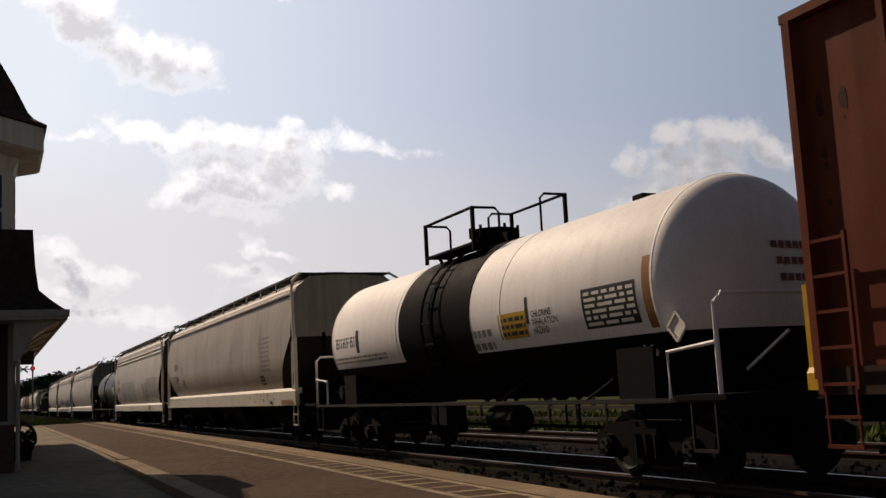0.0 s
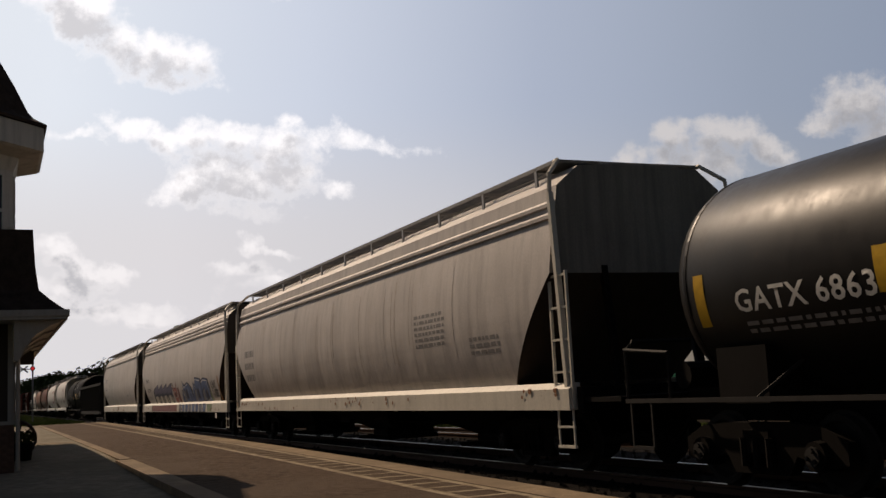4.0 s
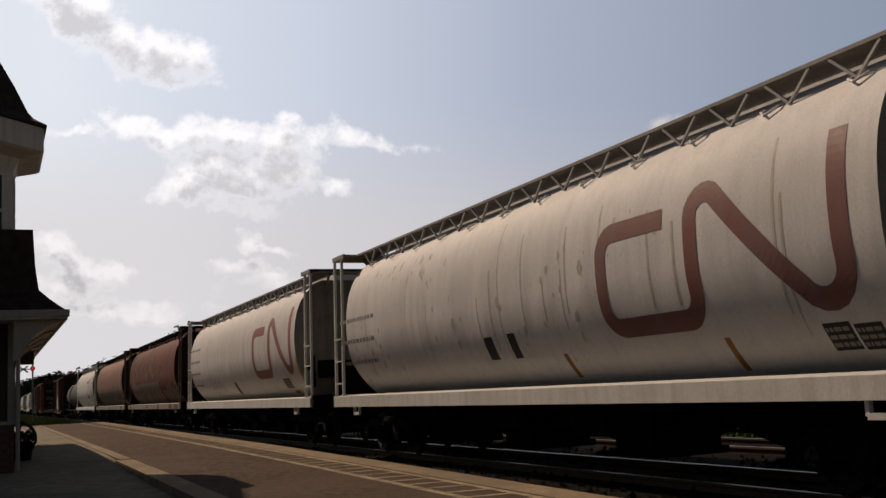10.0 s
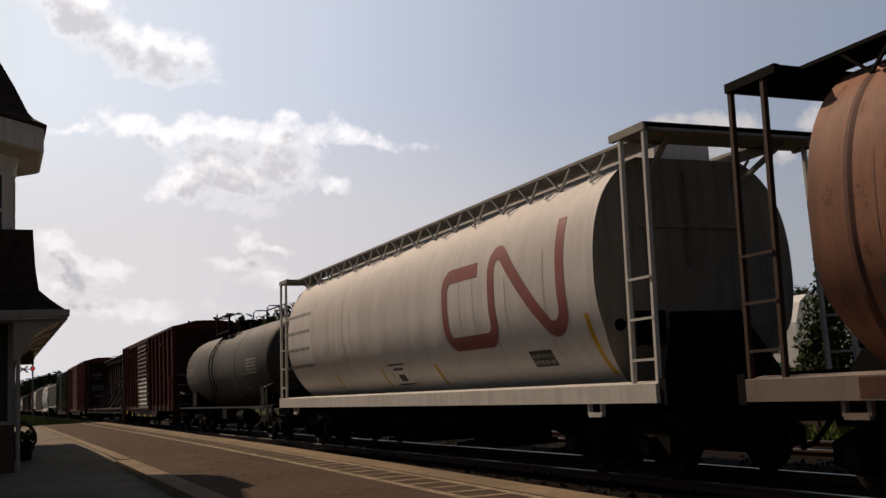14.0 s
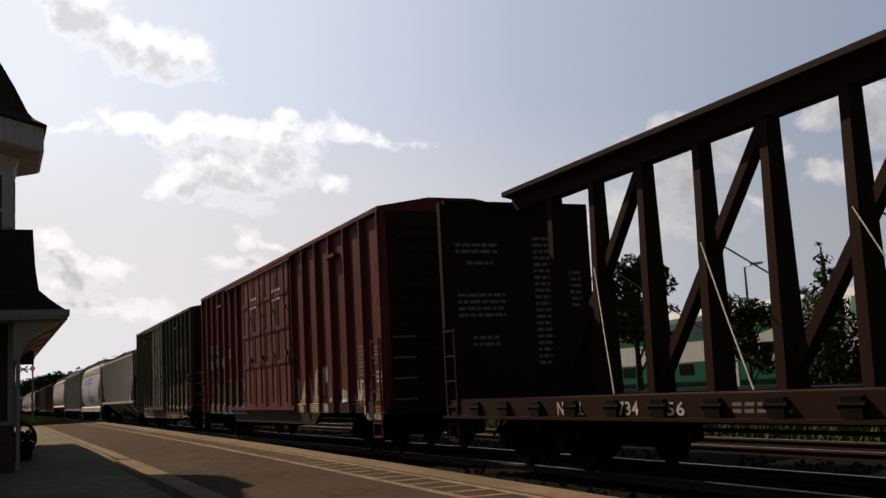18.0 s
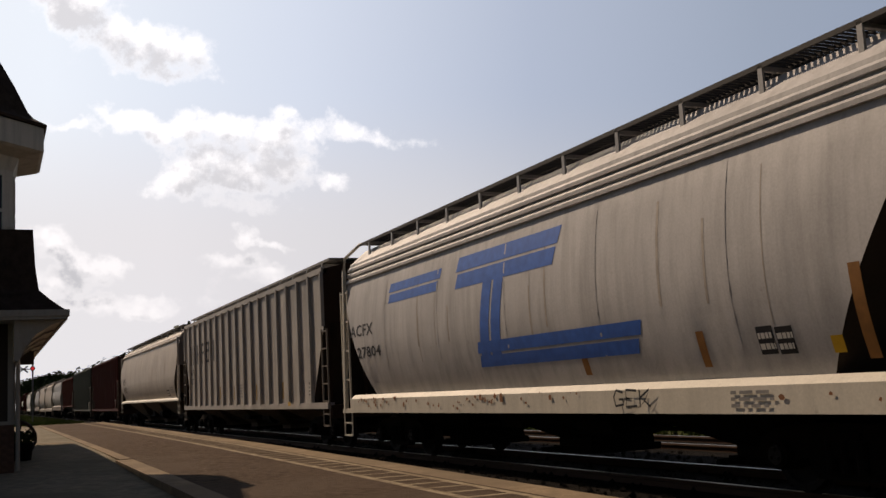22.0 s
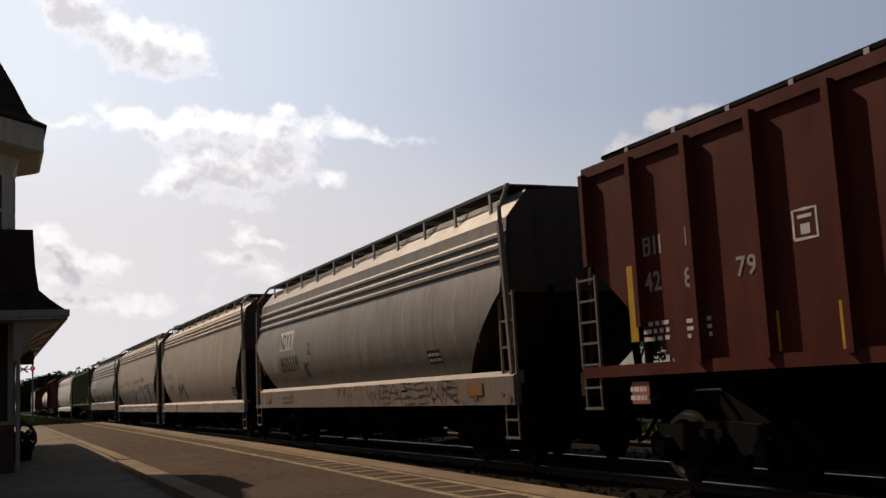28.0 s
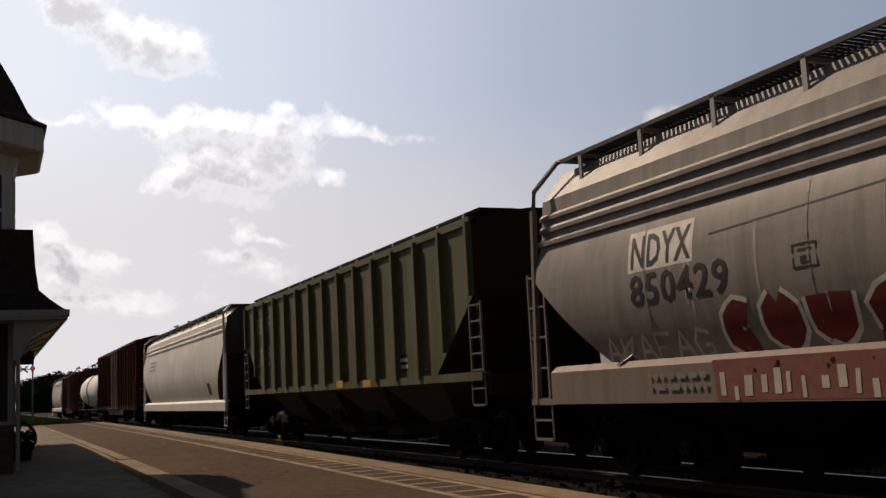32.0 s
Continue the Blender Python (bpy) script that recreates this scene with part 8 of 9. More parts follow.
def piece(c, x0, x1, z0, z1, ground, cols, n, seed, ink=None, wave=0.14):
    """A sprayed picture that cannot be read: a pale ground with an uneven top, slanted fields of colour, streaks and drips, run on over posts and sill."""
    r = random.Random(seed)
    h, w = z1 - z0, x1 - x0
    if ground:
        k = max(4, int(w / 0.45))
        top = [(x0 + w * i / k, z1 - h * wave * r.random()) for i in range(k + 1)]
        bulge = []
        for (ax, az), (bx, bz) in zip(top, top[1:]):
            bulge += [(ax, az), ((ax + bx) / 2, max(az, bz) + 0.04 * h * r.random())]
        spray(c, [(x0, z0)] + bulge + [top[-1], (x1, z0)], ground, None, 0, 0.003, "graffiti_ground")
    for i in range(n):
        cx = x0 + w * (i + r.uniform(0.2, 0.8)) / n
        a, b = z0 + h * r.uniform(0.0, 0.45), z0 + h * r.uniform(0.55, 0.93)
        ww, lean = min(w / n * r.uniform(0.45, 0.85), 0.5), r.uniform(-0.25, 0.25)
        pts = [(cx - ww * r.uniform(0.3, 0.6), a), (cx - ww * 0.5 + lean * 0.4, (a + b) / 2), (cx - ww * 0.3 + lean, b), (cx + ww * 0.2 + lean, b - 0.06 * h), (cx + ww * r.uniform(0.3, 0.7), (a + b) / 2 + 0.1 * h), (cx + ww * 0.5, a + 0.05 * h)]
        pts = [(max(x0, min(x1, x)), z) for x, z in pts]
        spray(c, pts, cols[i % len(cols)], ink if r.random() < 0.6 else None, 0.03, 0.006 + 0.0008 * (i % 3))
        if r.random() < 0.7:
            streak_line(c, [(cx + lean, b - 0.1 * h), (cx, (a + b) / 2), (cx + 0.06, a + 0.05 * h)], cols[(i + 1) % len(cols)], r.uniform(0.02, 0.05), 0.011)
    for x in sorted(POSTS.get(c[0].name, ())):
        if x0 <= x <= x1:
            zt = z1 - h * r.uniform(0.0, 0.3)
            zm = z0 + (zt - z0) * r.uniform(0.35, 0.65)
            for a, b in ((max(z0, 1.1), zm), (zm, zt)):
                if b > a:
                    bm = bmesh.new()
                    patch(bm, x - 0.036, x + 0.036, a, b, lambda z: 1.606, 0.003)
                    part("painted_post", bm, r.choice(list(cols) + [ground or cols[0]]), c[0])


def streak_line(c, pts, mat, thick, off):
    bm = bmesh.new()
    ribbon(bm, pts, thick, c[1], off)
    part("graffiti_highlight", bm, mat, c[0])


def bold(c, x0, x1, z0, z1, mat):
    w, h = x1 - x0, z1 - z0
    bm = bmesh.new()
    ribbon(bm, [(x0, z0), (x0 + 0.12 * w, z0 + 0.5 * h), (x0 + 0.3 * w, z0 + 0.95 * h), (x0 + 0.45 * w, z0 + 0.8 * h), (x0 + 0.42 * w, z0 + 0.6 * h), (x0 + 0.75 * w, z0 + h), (x0 + 0.9 * w, z0 + 0.8 * h), (x0 + 1.05 * w, z0 + 0.4 * h)], 0.17, c[1], 0.007)
    part("sprayed_tag", bm, mat, c[0])


panel(c12, -6.85, 2.6, 1.30, 2.22, M_COVER, M_COVER, 0, 0.002)
panel(c13, -6.6, 2.4, 1.30, 2.05, M_COVER, M_COVER, 0, 0.002)
panel(c12, 3.3, 6.95, 1.30, 2.0, M_COVER, M_COVER, 0, 0.002)
panel(c13, 2.4, 7.12, 1.30, 2.5, M_COVER2, M_COVER2, 0, 0.002)
for car_, runs_ in ((c12, ((-7.6, -7.1), (-1.2, -0.9), (2.3, 2.7), (5.6, 6.4), (6.9, 7.9))), (c13, ((-6.9, -6.6), (0.4, 0.7), (3.9, 4.15), (6.4, 7.3)))):
    for a_, b_ in runs_:
        bm = bmesh.new()
        box(bm, a_, b_, -1.5835, -1.5795, 1.0, 1.185)
        part("rust_patch", bm, P_RING, car_[0])
rust_spots(c12, -6.8, 6.6, 2.3, 3.75, 420, M_RUSTSPOT, 0.12, 1.4, clumps=16)
rust_spots(c12, -6.8, 6.6, 1.5, 3.6, 150, M_PRIMER, 0.10, 2.2, 0.0045, clumps=12)
drips(c12, -6.8, 6.6, 2.3, 3.6, 46, M_RUSTSPOT)
drips(c13, -6.8, 6.6, 2.15, 3.6, 50, M_PRIMER)
drips(c13, -6.8, 6.6, 1.6, 3.5, 40, M_WORM3)
rust_spots(c13, 3.5, 6.4, 1.4, 1.9, 24, M_RUSTSPOT, 0.07, 1.6, clumps=5)
worm(c13, 2.66, 6.6, 1.78, 3.4, M_GHOST)
worm(c12, 2.66, 6.6, 1.78, 3.4, M_GHOST2)
drips(c10, -6.8, 6.6, 1.5, 3.7, 16, M_STAIN)
drips(c11, -6.8, 6.6, 1.5, 3.7, 12, M_STAIN)
drips(c14, -6.8, 6.6, 1.5, 3.7, 12, M_STAIN)
rust_spots(c10, -6.8, 6.6, 1.5, 3.6, 90, M_STAIN, 0.07, 1.8, clumps=10)
for car_, half_, lo_, hi_ in ((c2, 9.9, 1.10, 1.38), (c3, 9.3, 0.94, 1.17), (c5, 9.8, 0.94, 1.17), (c6, 9.8, 0.92, 1.14), (c21, 7.7, 0.92, 1.14), (c28, 7.9, 0.92, 1.14), (c29, 7.8, 0.92, 1.14), (c27, 7.9, 1.05, 1.38), (c30, 8.1, 1.05, 1.38)):
    rust_spots(car_, -half_, half_, lo_, hi_, 70, M_RUSTSPOT2, 0.055, 0.8, 0.032, clumps=8)
for car_, half_ in ((c2, 9.5), (c3, 8.9), (c5, 9.4), (c6, 9.4), (c7, 7.8), (c21, 7.2), (c23, 9.0), (c27, 7.5), (c28, 7.6), (c29, 7.4), (c30, 7.7)):
    drips(car_, -half_, half_, 1.6, 3.4, 12, M_GRIMELINE)
for car_, half_ in ((c18, 9.0), (c16, 8.4), (c0, 8.5), (c19, 7.6)):
    rust_spots(car_, -half_, half_, 1.3, 4.2, 120, M_RUSTSPOT, 0.07, 1.8, clumps=18)
words(c1, ("CHLORINE", "INHALATION", "HAZARD"), 3.26, 4.00, 1.96, 2.32, M_BLACK)
panel(c1, 2.18, 3.09, 1.95, 2.34, M_YELLOW, M_BLACK, 3)
panel(c1, 4.69, 5.96, 1.94, 2.47, M_BLACK, M_WHITE, 6)
blocks(c1, 6, -6.05, -4.57, 2.25, 2.47, M_BLACK)
print_rows(c1, -6.36, -2.93, 1.89, 2.06, 2, M_GREYMARK)
stripe(c1, 3.09, 3.17, 2.14, 2.53, M_BLACK)
stripe(c1, -4.64, -4.46, 2.10, 2.58, M_BLACK)
diamond(c1, 5.68, 6.02, 1.40, 1.74)
diamond(c1, 6.50, 6.82, 1.67, 2.01)
bm = bmesh.new()
for row, (ya, yb) in enumerate(((0.02, 0.62), (0.08, 0.66), (0.12, 0.60))):
    y = ya
    while y < yb:
        zz = 2.74 - 0.2 * row
        quad = []
        for q, h in ((y, zz), (y + 0.09, zz), (y + 0.09, zz + 0.09), (y, zz + 0.09)):
            rr = min(0.99, math.hypot(q, h - 2.40) / 1.36)
            quad.append(bm.verts.new((6.85 - 0.52 * (1 - math.sqrt(1 - rr * rr)) + 0.012, q, h)))
        bm.faces.new(quad)
        y += 0.12
tagged(part("small_print", bm, G_BRICK, c1[0], "faded writing on the tank end"), kind="stuff")
stripe(c1, 6.11, 6.30, 1.86, 2.73, M_ORANGE)
print_rows(c1, 1.06, 1.89, 1.79, 2.20, 2, M_GREYMARK)
text(c2, "EQUX", -8.08, -7.18, 2.48, 2.76, M_BLACK)
text(c2, "13240", -8.08, -7.13, 2.01, 2.27, M_BLACK)
box_mark(c2, -6.40, -6.10, 2.33, 2.57, M_GREYMARK)
tag(c2, -9.03, -7.91, 1.66, 2.32, 4, M_GREYMARK)
print_rows(c2, -7.95, -6.96, 1.65, 1.88, 2, M_GREYMARK)
print_rows(c2, 6.72, 7.70, 1.94, 2.94, 8, M_GREYMARK)
panel(c2, 6.35, 6.85, 1.61, 1.87, M_BLACK, M_GREYMARK, 2)
tag(c2, -6.24, -5.71, 1.77, 2.06, 2, M_BLACK, 0.06)
panel(c2, 8.85, 10.00, 1.07, 1.17, M_ORANGE, M_ORANGE, 0, 0.03)
panel(c2, 7.63, 7.94, 1.08, 1.15, M_BLACK, M_BLACK, 0, 0.03)
panel(c3, 4.37, 8.27, 1.55, 2.45, M_PATCH, M_PATCH, 0)
panel(c3, -5.79, 0.14, 1.40, 2.45, M_PATCH, M_PATCH, 0)
tag(c3, 2.82, 4.71, 1.34, 2.24, 4, M_BLACK)
panel(c3, 6.66, 7.21, 1.52, 1.78, M_BLACK, M_WHITE, 2)
panel(c3, -7.56, -6.39, 2.33, 2.73, M_PATCH2, M_PATCH2, 0)
text(c3, "WLPX", -7.37, -6.65, 2.42, 2.66, M_BLACK)
panel(c3, -7.66, -6.25, 1.93, 2.26, M_PATCH2, M_PATCH2, 0)
text(c3, "108291", -7.54, -6.45, 1.97, 2.23, M_BLACK)
stripe(c3, -8.30, -8.10, 1.41, 2.24, M_ORANGE)
stripe(c3, -4.80, -4.63, 1.39, 1.78, M_ORANGE)
stripe(c3, -2.69, -2.57, 1.35, 1.78, M_ORANGE)
print_rows(c3, -7.41, -6.10, 1.40, 1.64, 2, M_GREYMARK)
panel(c3, 5.30, 6.01, 0.95, 1.18, M_YELLOW, M_BLACK, 2, 0.03)
text(c4, "GATX 6863", -4.34, -2.41, 1.90, 2.15, M_WHITE)
stripe(c4, -5.00, -4.83, 1.79, 2.37, M_YELLOW)
stripe(c4, -2.40, -2.22, 1.92, 2.34, M_YELLOW)
stripe(c4, 1.58, 1.73, 1.89, 2.34, M_YELLOW)
stripe(c4, 3.31, 3.48, 1.90, 2.34, M_YELLOW)
stripe(c4, 5.19, 5.32, 1.79, 2.34, M_YELLOW)
panel(c4, 3.95, 5.11, 1.88, 2.39, M_GREYMARK, M_WHITE, 7)
panel(c4, 2.90, 3.72, 1.64, 1.90, M_YELLOW, M_BLACK, 3)
print_rows(c4, 1.24, 2.13, 1.50, 1.86, 4, M_GREYMARK)
print_rows(c4, -4.26, -1.93, 1.66, 1.82, 2, M_GREYMARK)
diamond(c4, 4.60, 4.90, 1.14, 1.48)
print_rows(c5, 4.87, 6.22, 1.97, 2.58, 6, M_GREYMARK)
print_rows(c5, -8.64, -7.50, 1.67, 2.70, 3, M_GREYMARK)
print_rows(c5, 7.13, 8.19, 1.74, 2.06, 3, M_GREYMARK)
text(c6, "EQUX", -8.34, -7.38, 2.19, 2.39, M_BLACK)
text(c6, "632091", -8.19, -7.10, 1.76, 1.93, M_BLACK)
print_rows(c6, -8.12, -6.96, 1.41, 1.58, 2, M_GREYMARK)
edges = (-6.12, -4.68, -3.51, -2.27, -1.05)
for k, (a, b) in enumerate(zip(edges, edges[1:])):
    spray(c6, [(a, 1.23), (a, 1.85), (b, 2.06), (b, 1.23)], G_PURPLE, M_BLACK, 0.035, 0.004)
    spray(c6, [(a + 0.02, 1.23), (a + 0.02, 1.62), (b - 0.04, 1.68), (b - 0.04, 1.23)], G_NAVY, None, 0, 0.007)
    spray(c6, [(a + 0.05, 1.23), (a + 0.05, 1.54), (b - 0.55, 1.56), (b - 0.5, 1.23)], G_WHITE, None, 0, 0.009)
    spray(c6, [(b - 0.45, 1.23), (b - 0.5, 1.48), (b - 0.08, 1.60), (b - 0.12, 1.23)], M_BLACK, None, 0, 0.010)
    spray(c6, [(b - 0.36, 1.28), (b - 0.36, 1.48), (b - 0.14, 1.49), (b - 0.14, 1.28)], G_WHITE, None, 0, 0.012)
    spray(c6, [(a + 0.5, 1.13), (a + 0.65, 1.02), (a + 0.9, 1.13)], G_DARKRED, None, 0, 0.006)
    spray(c6, [(a + 0.1, 0.88), (a + 0.3, 0.98), (a + 0.55, 0.88)], G_DARKRED, None, 0, 0.006)
spray(c6, [(-6.36, 1.23), (-6.36, 1.80), (-6.14, 1.84), (-6.14, 1.23)], M_BLACK, None, 0, 0.004)
spray(c6, [(-6.6, 0.88), (-6.5, 1.14), (0.4, 1.14), (0.3, 0.88)], G_BRICK, None, 0, 0.004)
spray(c6, [(-6.75, 0.88), (-6.7, 1.14), (-6.5, 1.14), (-6.6, 0.88)], G_OLIVE, None, 0, 0.004)
# a red horned shape with a small framed sign beside it
spray(c6, [(-0.62, 1.24), (-0.72, 1.60), (-0.78, 2.02), (-0.52, 1.82), (-0.1, 1.82), (0.18, 2.04), (0.10, 1.60), (0.0, 1.24)], G_PINK, G_DARKRED, 0.05, 0.005)
spray(c6, [(-0.50, 1.45), (-0.52, 1.66), (-0.1, 1.68), (-0.08, 1.45)], G_DARKRED, G_WHITE, 0.03, 0.008)
spray(c6, [(0.25, 1.24), (0.30, 1.75), (0.62, 1.85), (0.72, 1.24)], G_BRICK, G_DARKRED, 0.05, 0.005)
box_mark(c6, -1.02, -0.72, 1.72, 2.02, M_BLACK)
# blue block letters with a black cast edge and pale highlights
for pts, cut in (([(1.05, 1.24), (1.40, 1.72), (1.72, 1.55), (1.66, 2.06), (1.95, 1.86), (2.75, 1.98), (3.35, 1.80), (3.70, 1.24)], (2.2, 1.52)),
                 ([(3.55, 1.24), (3.70, 1.62), (4.02, 1.95), (4.25, 1.74), (4.42, 2.12), (5.35, 2.06), (5.60, 1.62), (5.35, 1.24)], (4.6, 1.50)),
                 ([(5.40, 1.24), (5.62, 1.98), (6.05, 2.06), (6.72, 2.02), (6.90, 1.72), (6.78, 1.24)], (6.2, 1.42))):
    spray(c6, [(x + 0.20, z) for x, z in pts], M_BLACK, None, 0, 0.003)
    spray(c6, pts, G_BLUE, G_NAVY, 0.05, 0.005)
    cx, cz = cut
    spray(c6, [(cx - 0.75, 1.26), (cx - 0.55, 1.62), (cx - 0.1, 1.72), (cx - 0.2, 1.26)], G_SLATE, G_NAVY, 0.04, 0.009)
    spray(c6, [(cx - 0.05, cz - 0.16), (cx, cz + 0.18), (cx + 0.32, cz + 0.22), (cx + 0.36, cz - 0.14)], G_NAVY, None, 0, 0.010)
    spray(c6, [(cx + 0.42, cz - 0.2), (cx + 0.45, cz + 0.3), (cx + 0.72, cz + 0.22), (cx + 0.70, cz - 0.2)], G_AZURE, None, 0, 0.010)
    streak_line(c6, [(x - 0.04, z - 0.07) for x, z in pts[1:6]], G_CHALK, 0.028, 0.012)
for k in range(8):
    a = 0.9 + 0.72 * k
    spray(c6, [(a, 0.88), (a + 0.06, 1.14), (a + 0.60, 1.14), (a + 0.50, 0.88)], (G_SLATE, G_AZURE, G_BLUE)[k % 3], G_NAVY, 0.035, 0.004)
spray(c6, [(6.75, 0.88), (6.70, 1.14), (7.7, 1.14), (7.5, 0.88)], G_SAGE, None, 0, 0.003)
spray(c6, [(6.85, 1.24), (6.95, 1.55), (7.15, 1.58), (7.3, 1.24)], G_SAGE, None, 0, 0.003)
tag(c6, 7.33, 8.23, 1.63, 1.93, 5, M_BLACK)
tag(c6, 7.37, 7.90, 1.35, 1.60, 3, M_BLACK)
panel(c6, 7.79, 8.31, 1.37, 1.63, M_BLACK, M_GREYMARK, 2)
stripe(c6, 8.55, 8.70, 1.26, 2.07, M_ORANGE)
panel(c6, 8.49, 8.74, 0.67, 0.84, M_WHITE, M_BLACK, 0, 0.06)
text(c7, "ADMX", -6.81, -6.09, 2.67, 2.91, M_BLACK)
text(c7, "50161", -6.84, -6.06, 2.17, 2.37, M_BLACK)
print_rows(c7, -6.81, -5.75, 1.70, 1.88, 2, M_GREYMARK)
box_mark(c7, -4.80, -4.54, 2.36, 2.62, M_GREYMARK)
print_rows(c7, 3.69, 4.58, 1.67, 1.81, 2, M_GREYMARK)
print_rows(c7, 5.10, 5.40, 1.65, 1.84, 3, M_GREYMARK)
panel(c7, 2.52, 3.02, 0.90, 0.98, M_ORANGE, M_ORANGE, 0, 0.03)
panel(c7, -2.60, -2.11, 0.91, 1.01, M_ORANGE, M_ORANGE, 0, 0.03)
panel(c7, -0.56, -0.14, 0.90, 0.99, M_ORANGE, M_ORANGE, 0, 0.03)
panel(c7, -0.09, 0.42, 0.95, 1.15, M_ORANGE, M_BLACK, 2, 0.03)
print_rows(c7, 2.81, 3.04, 1.07, 1.13, 1, M_BLACK, 0.03)
poster(c8, -0.05, 0.70, 1.89, 2.37)
panel(c8, -0.07, 0.64, 1.47, 1.89, G_SAGE, G_TEAL, 2)
stripe(c8, 1.67, 1.86, 1.16, 1.87, M_ORANGE)
stripe(c8, 3.81, 3.98, 0.96, 1.55, M_ORANGE)
stripe(c8, -1.63, -1.47, 0.94, 1.65, M_ORANGE)
panel(c8, -6.08, -5.15, 1.71, 2.03, M_BLACK, M_BLACK, 0)
text(c8, "COER", -6.04, -5.18, 1.73, 2.00, M_WHITE)
text(c8, "802", -5.90, -5.29, 1.34, 1.60, M_WHITE)
text(c8, "408", -4.81, -4.28, 1.33, 1.60, M_WHITE)
print_rows(c8, -6.01, -5.13, 0.91, 1.13, 2, M_GREYMARK)
tag(c8, -7.39, -6.41, 1.44, 2.41, 2, M_GREYMARK, 0.06)
tag(c8, -3.92, -3.32, 1.04, 1.37, 4, M_GREYMARK, 0.05)
text(c8, "KTAK", -3.89, -3.27, 0.71, 0.89, M_GREYMARK)
tag(c8, 3.38, 3.99, 1.43, 1.68, 3, M_GREYMARK)
tag(c8, 3.29, 3.86, 1.03, 1.34, 3, M_GREYMARK)
tag(c8, 2.34, 2.88, 1.21, 1.47, 2, M_GREYMARK)
tag(c8, -8.14, -6.70, 1.21, 2.37, 2, M_GREYMARK, 0.05)
panel(c8, 6.17, 6.50, 1.18, 1.49, M_BLACK, M_WHITE, 3)
print_rows(c8, 5.32, 5.69, 1.16, 1.32, 2, M_GREYMARK)
stripe(c9, -3.94, -3.78, 1.96, 2.39, M_YELLOW)
stripe(c9, -0.99, -0.87, 1.94, 2.38, M_YELLOW)
stripe(c9, 1.61, 1.81, 1.93, 2.39, M_YELLOW)
stripe(c9, 4.36, 4.55, 1.95, 2.40, M_YELLOW)
panel(c9, 1.96, 2.78, 1.99, 2.39, M_YELLOW, M_BLACK, 3)
panel(c9, 6.05, 7.08, 2.06, 2.56, M_BLACK, M_GREYMARK, 8)
box_mark(c9, 6.27, 6.87, 1.45, 1.71, M_GREYMARK)
tag(c9, -0.31, 0.55, 2.85, 3.08, 3, M_WHITE, 0.05)
tag(c9, 1.77, 2.60, 2.92, 3.16, 3, M_WHITE, 0.05)
tag(c9, -5.35, 0.23, 1.42, 2.07, 9, M_FAINT, 0.025)
worm(c10, 2.70, 6.91, 1.76, 3.37, M_WORM1)
print_rows(c10, -7.71, -5.57, 1.67, 2.99, 3, M_GREYMARK, 0.005, 0.2)
panel(c10, 6.25, 6.59, 1.43, 1.69, M_BLACK, M_GREYMARK, 3)
panel(c10, 6.62, 6.95, 1.42, 1.66, M_BLACK, M_GREYMARK, 3)
stripe(c10, 1.38, 1.49, 1.32, 1.65, M_ORANGE)
stripe(c10, 4.79, 4.89, 1.29, 1.65, M_ORANGE)
stripe(c10, -0.80, -0.50, 1.66, 2.01, M_BLACK)
stripe(c10, 0.01, 0.25, 1.65, 2.02, M_BLACK)
worm(c11, 2.66, 6.89, 1.78, 3.43, M_WORM2)
print_rows(c11, -7.64, -5.47, 1.59, 3.29, 4, M_GREYMARK, 0.005, 0.2)
panel(c11, 5.32, 6.00, 1.47, 1.73, M_BLACK, M_GREYMARK, 3)
stripe(c11, 7.17, 7.28, 1.39, 2.24, M_YELLOW)
panel(c11, 5.73, 6.18, 1.32, 1.41, M_ORANGE, M_ORANGE, 0)
tag(c11, -4.21, -2.17, 1.49, 1.86, 5, M_GREYMARK)
stripe(c11, -0.57, -0.24, 1.41, 1.78, M_BLACK)
stripe(c12, 7.11, 7.23, 1.29, 2.11, M_YELLOW)
stripe(c12, 4.26, 4.35, 1.30, 1.73, M_YELLOW)
stripe(c12, 1.20, 1.28, 1.28, 1.66, M_PATCH2)
stripe(c12, -2.08, -2.00, 1.32, 1.75, M_PATCH2)
stripe(c12, -4.6, -4.52, 1.32, 1.72, M_PATCH2)
stripe(c13, 3.67, 3.76, 1.26, 1.63, M_PATCH2)
stripe(c13, 0.96, 1.05, 1.25, 1.65, M_PATCH2)
panel(c13, 6.04, 6.34, 1.31, 1.50, M_PATCH2, M_GREYMARK, 1)
panel(c13, 5.03, 5.82, 1.27, 1.46, M_BLACK, M_GREYMARK, 1)
worm(c14, 2.51, 6.58, 1.85, 3.39, M_WORM2)
print_rows(c14, -7.70, -5.40, 1.76, 3.41, 4, M_GREYMARK, 0.005, 0.2)
stripe(c14, 6.96, 7.06, 1.33, 2.13, M_YELLOW)
panel(c14, 5.13, 5.79, 1.50, 1.73, M_BLACK, M_GREYMARK, 2)
stripe(c14, 1.57, 1.68, 1.33, 1.69, M_YELLOW)
stripe(c14, -1.15, -1.04, 1.32, 1.70, M_YELLOW)
stripe(c14, -4.06, -3.95, 1.37, 1.69, M_YELLOW)
box_mark(c14, -0.64, 0.20, 1.38, 1.76, M_BLACK)
text(c15, "GATX", -6.45, -5.05, 2.20, 2.48, M_GREYMARK)
print_rows(c15, 3.91, 5.22, 1.98, 2.48, 5, M_GREYMARK)
tag(c15, 1.73, 3.82, 1.52, 2.05, 4, M_GREYMARK)
text(c16, "BK", -7.10, -6.82, 2.00, 2.19, M_WHITE)
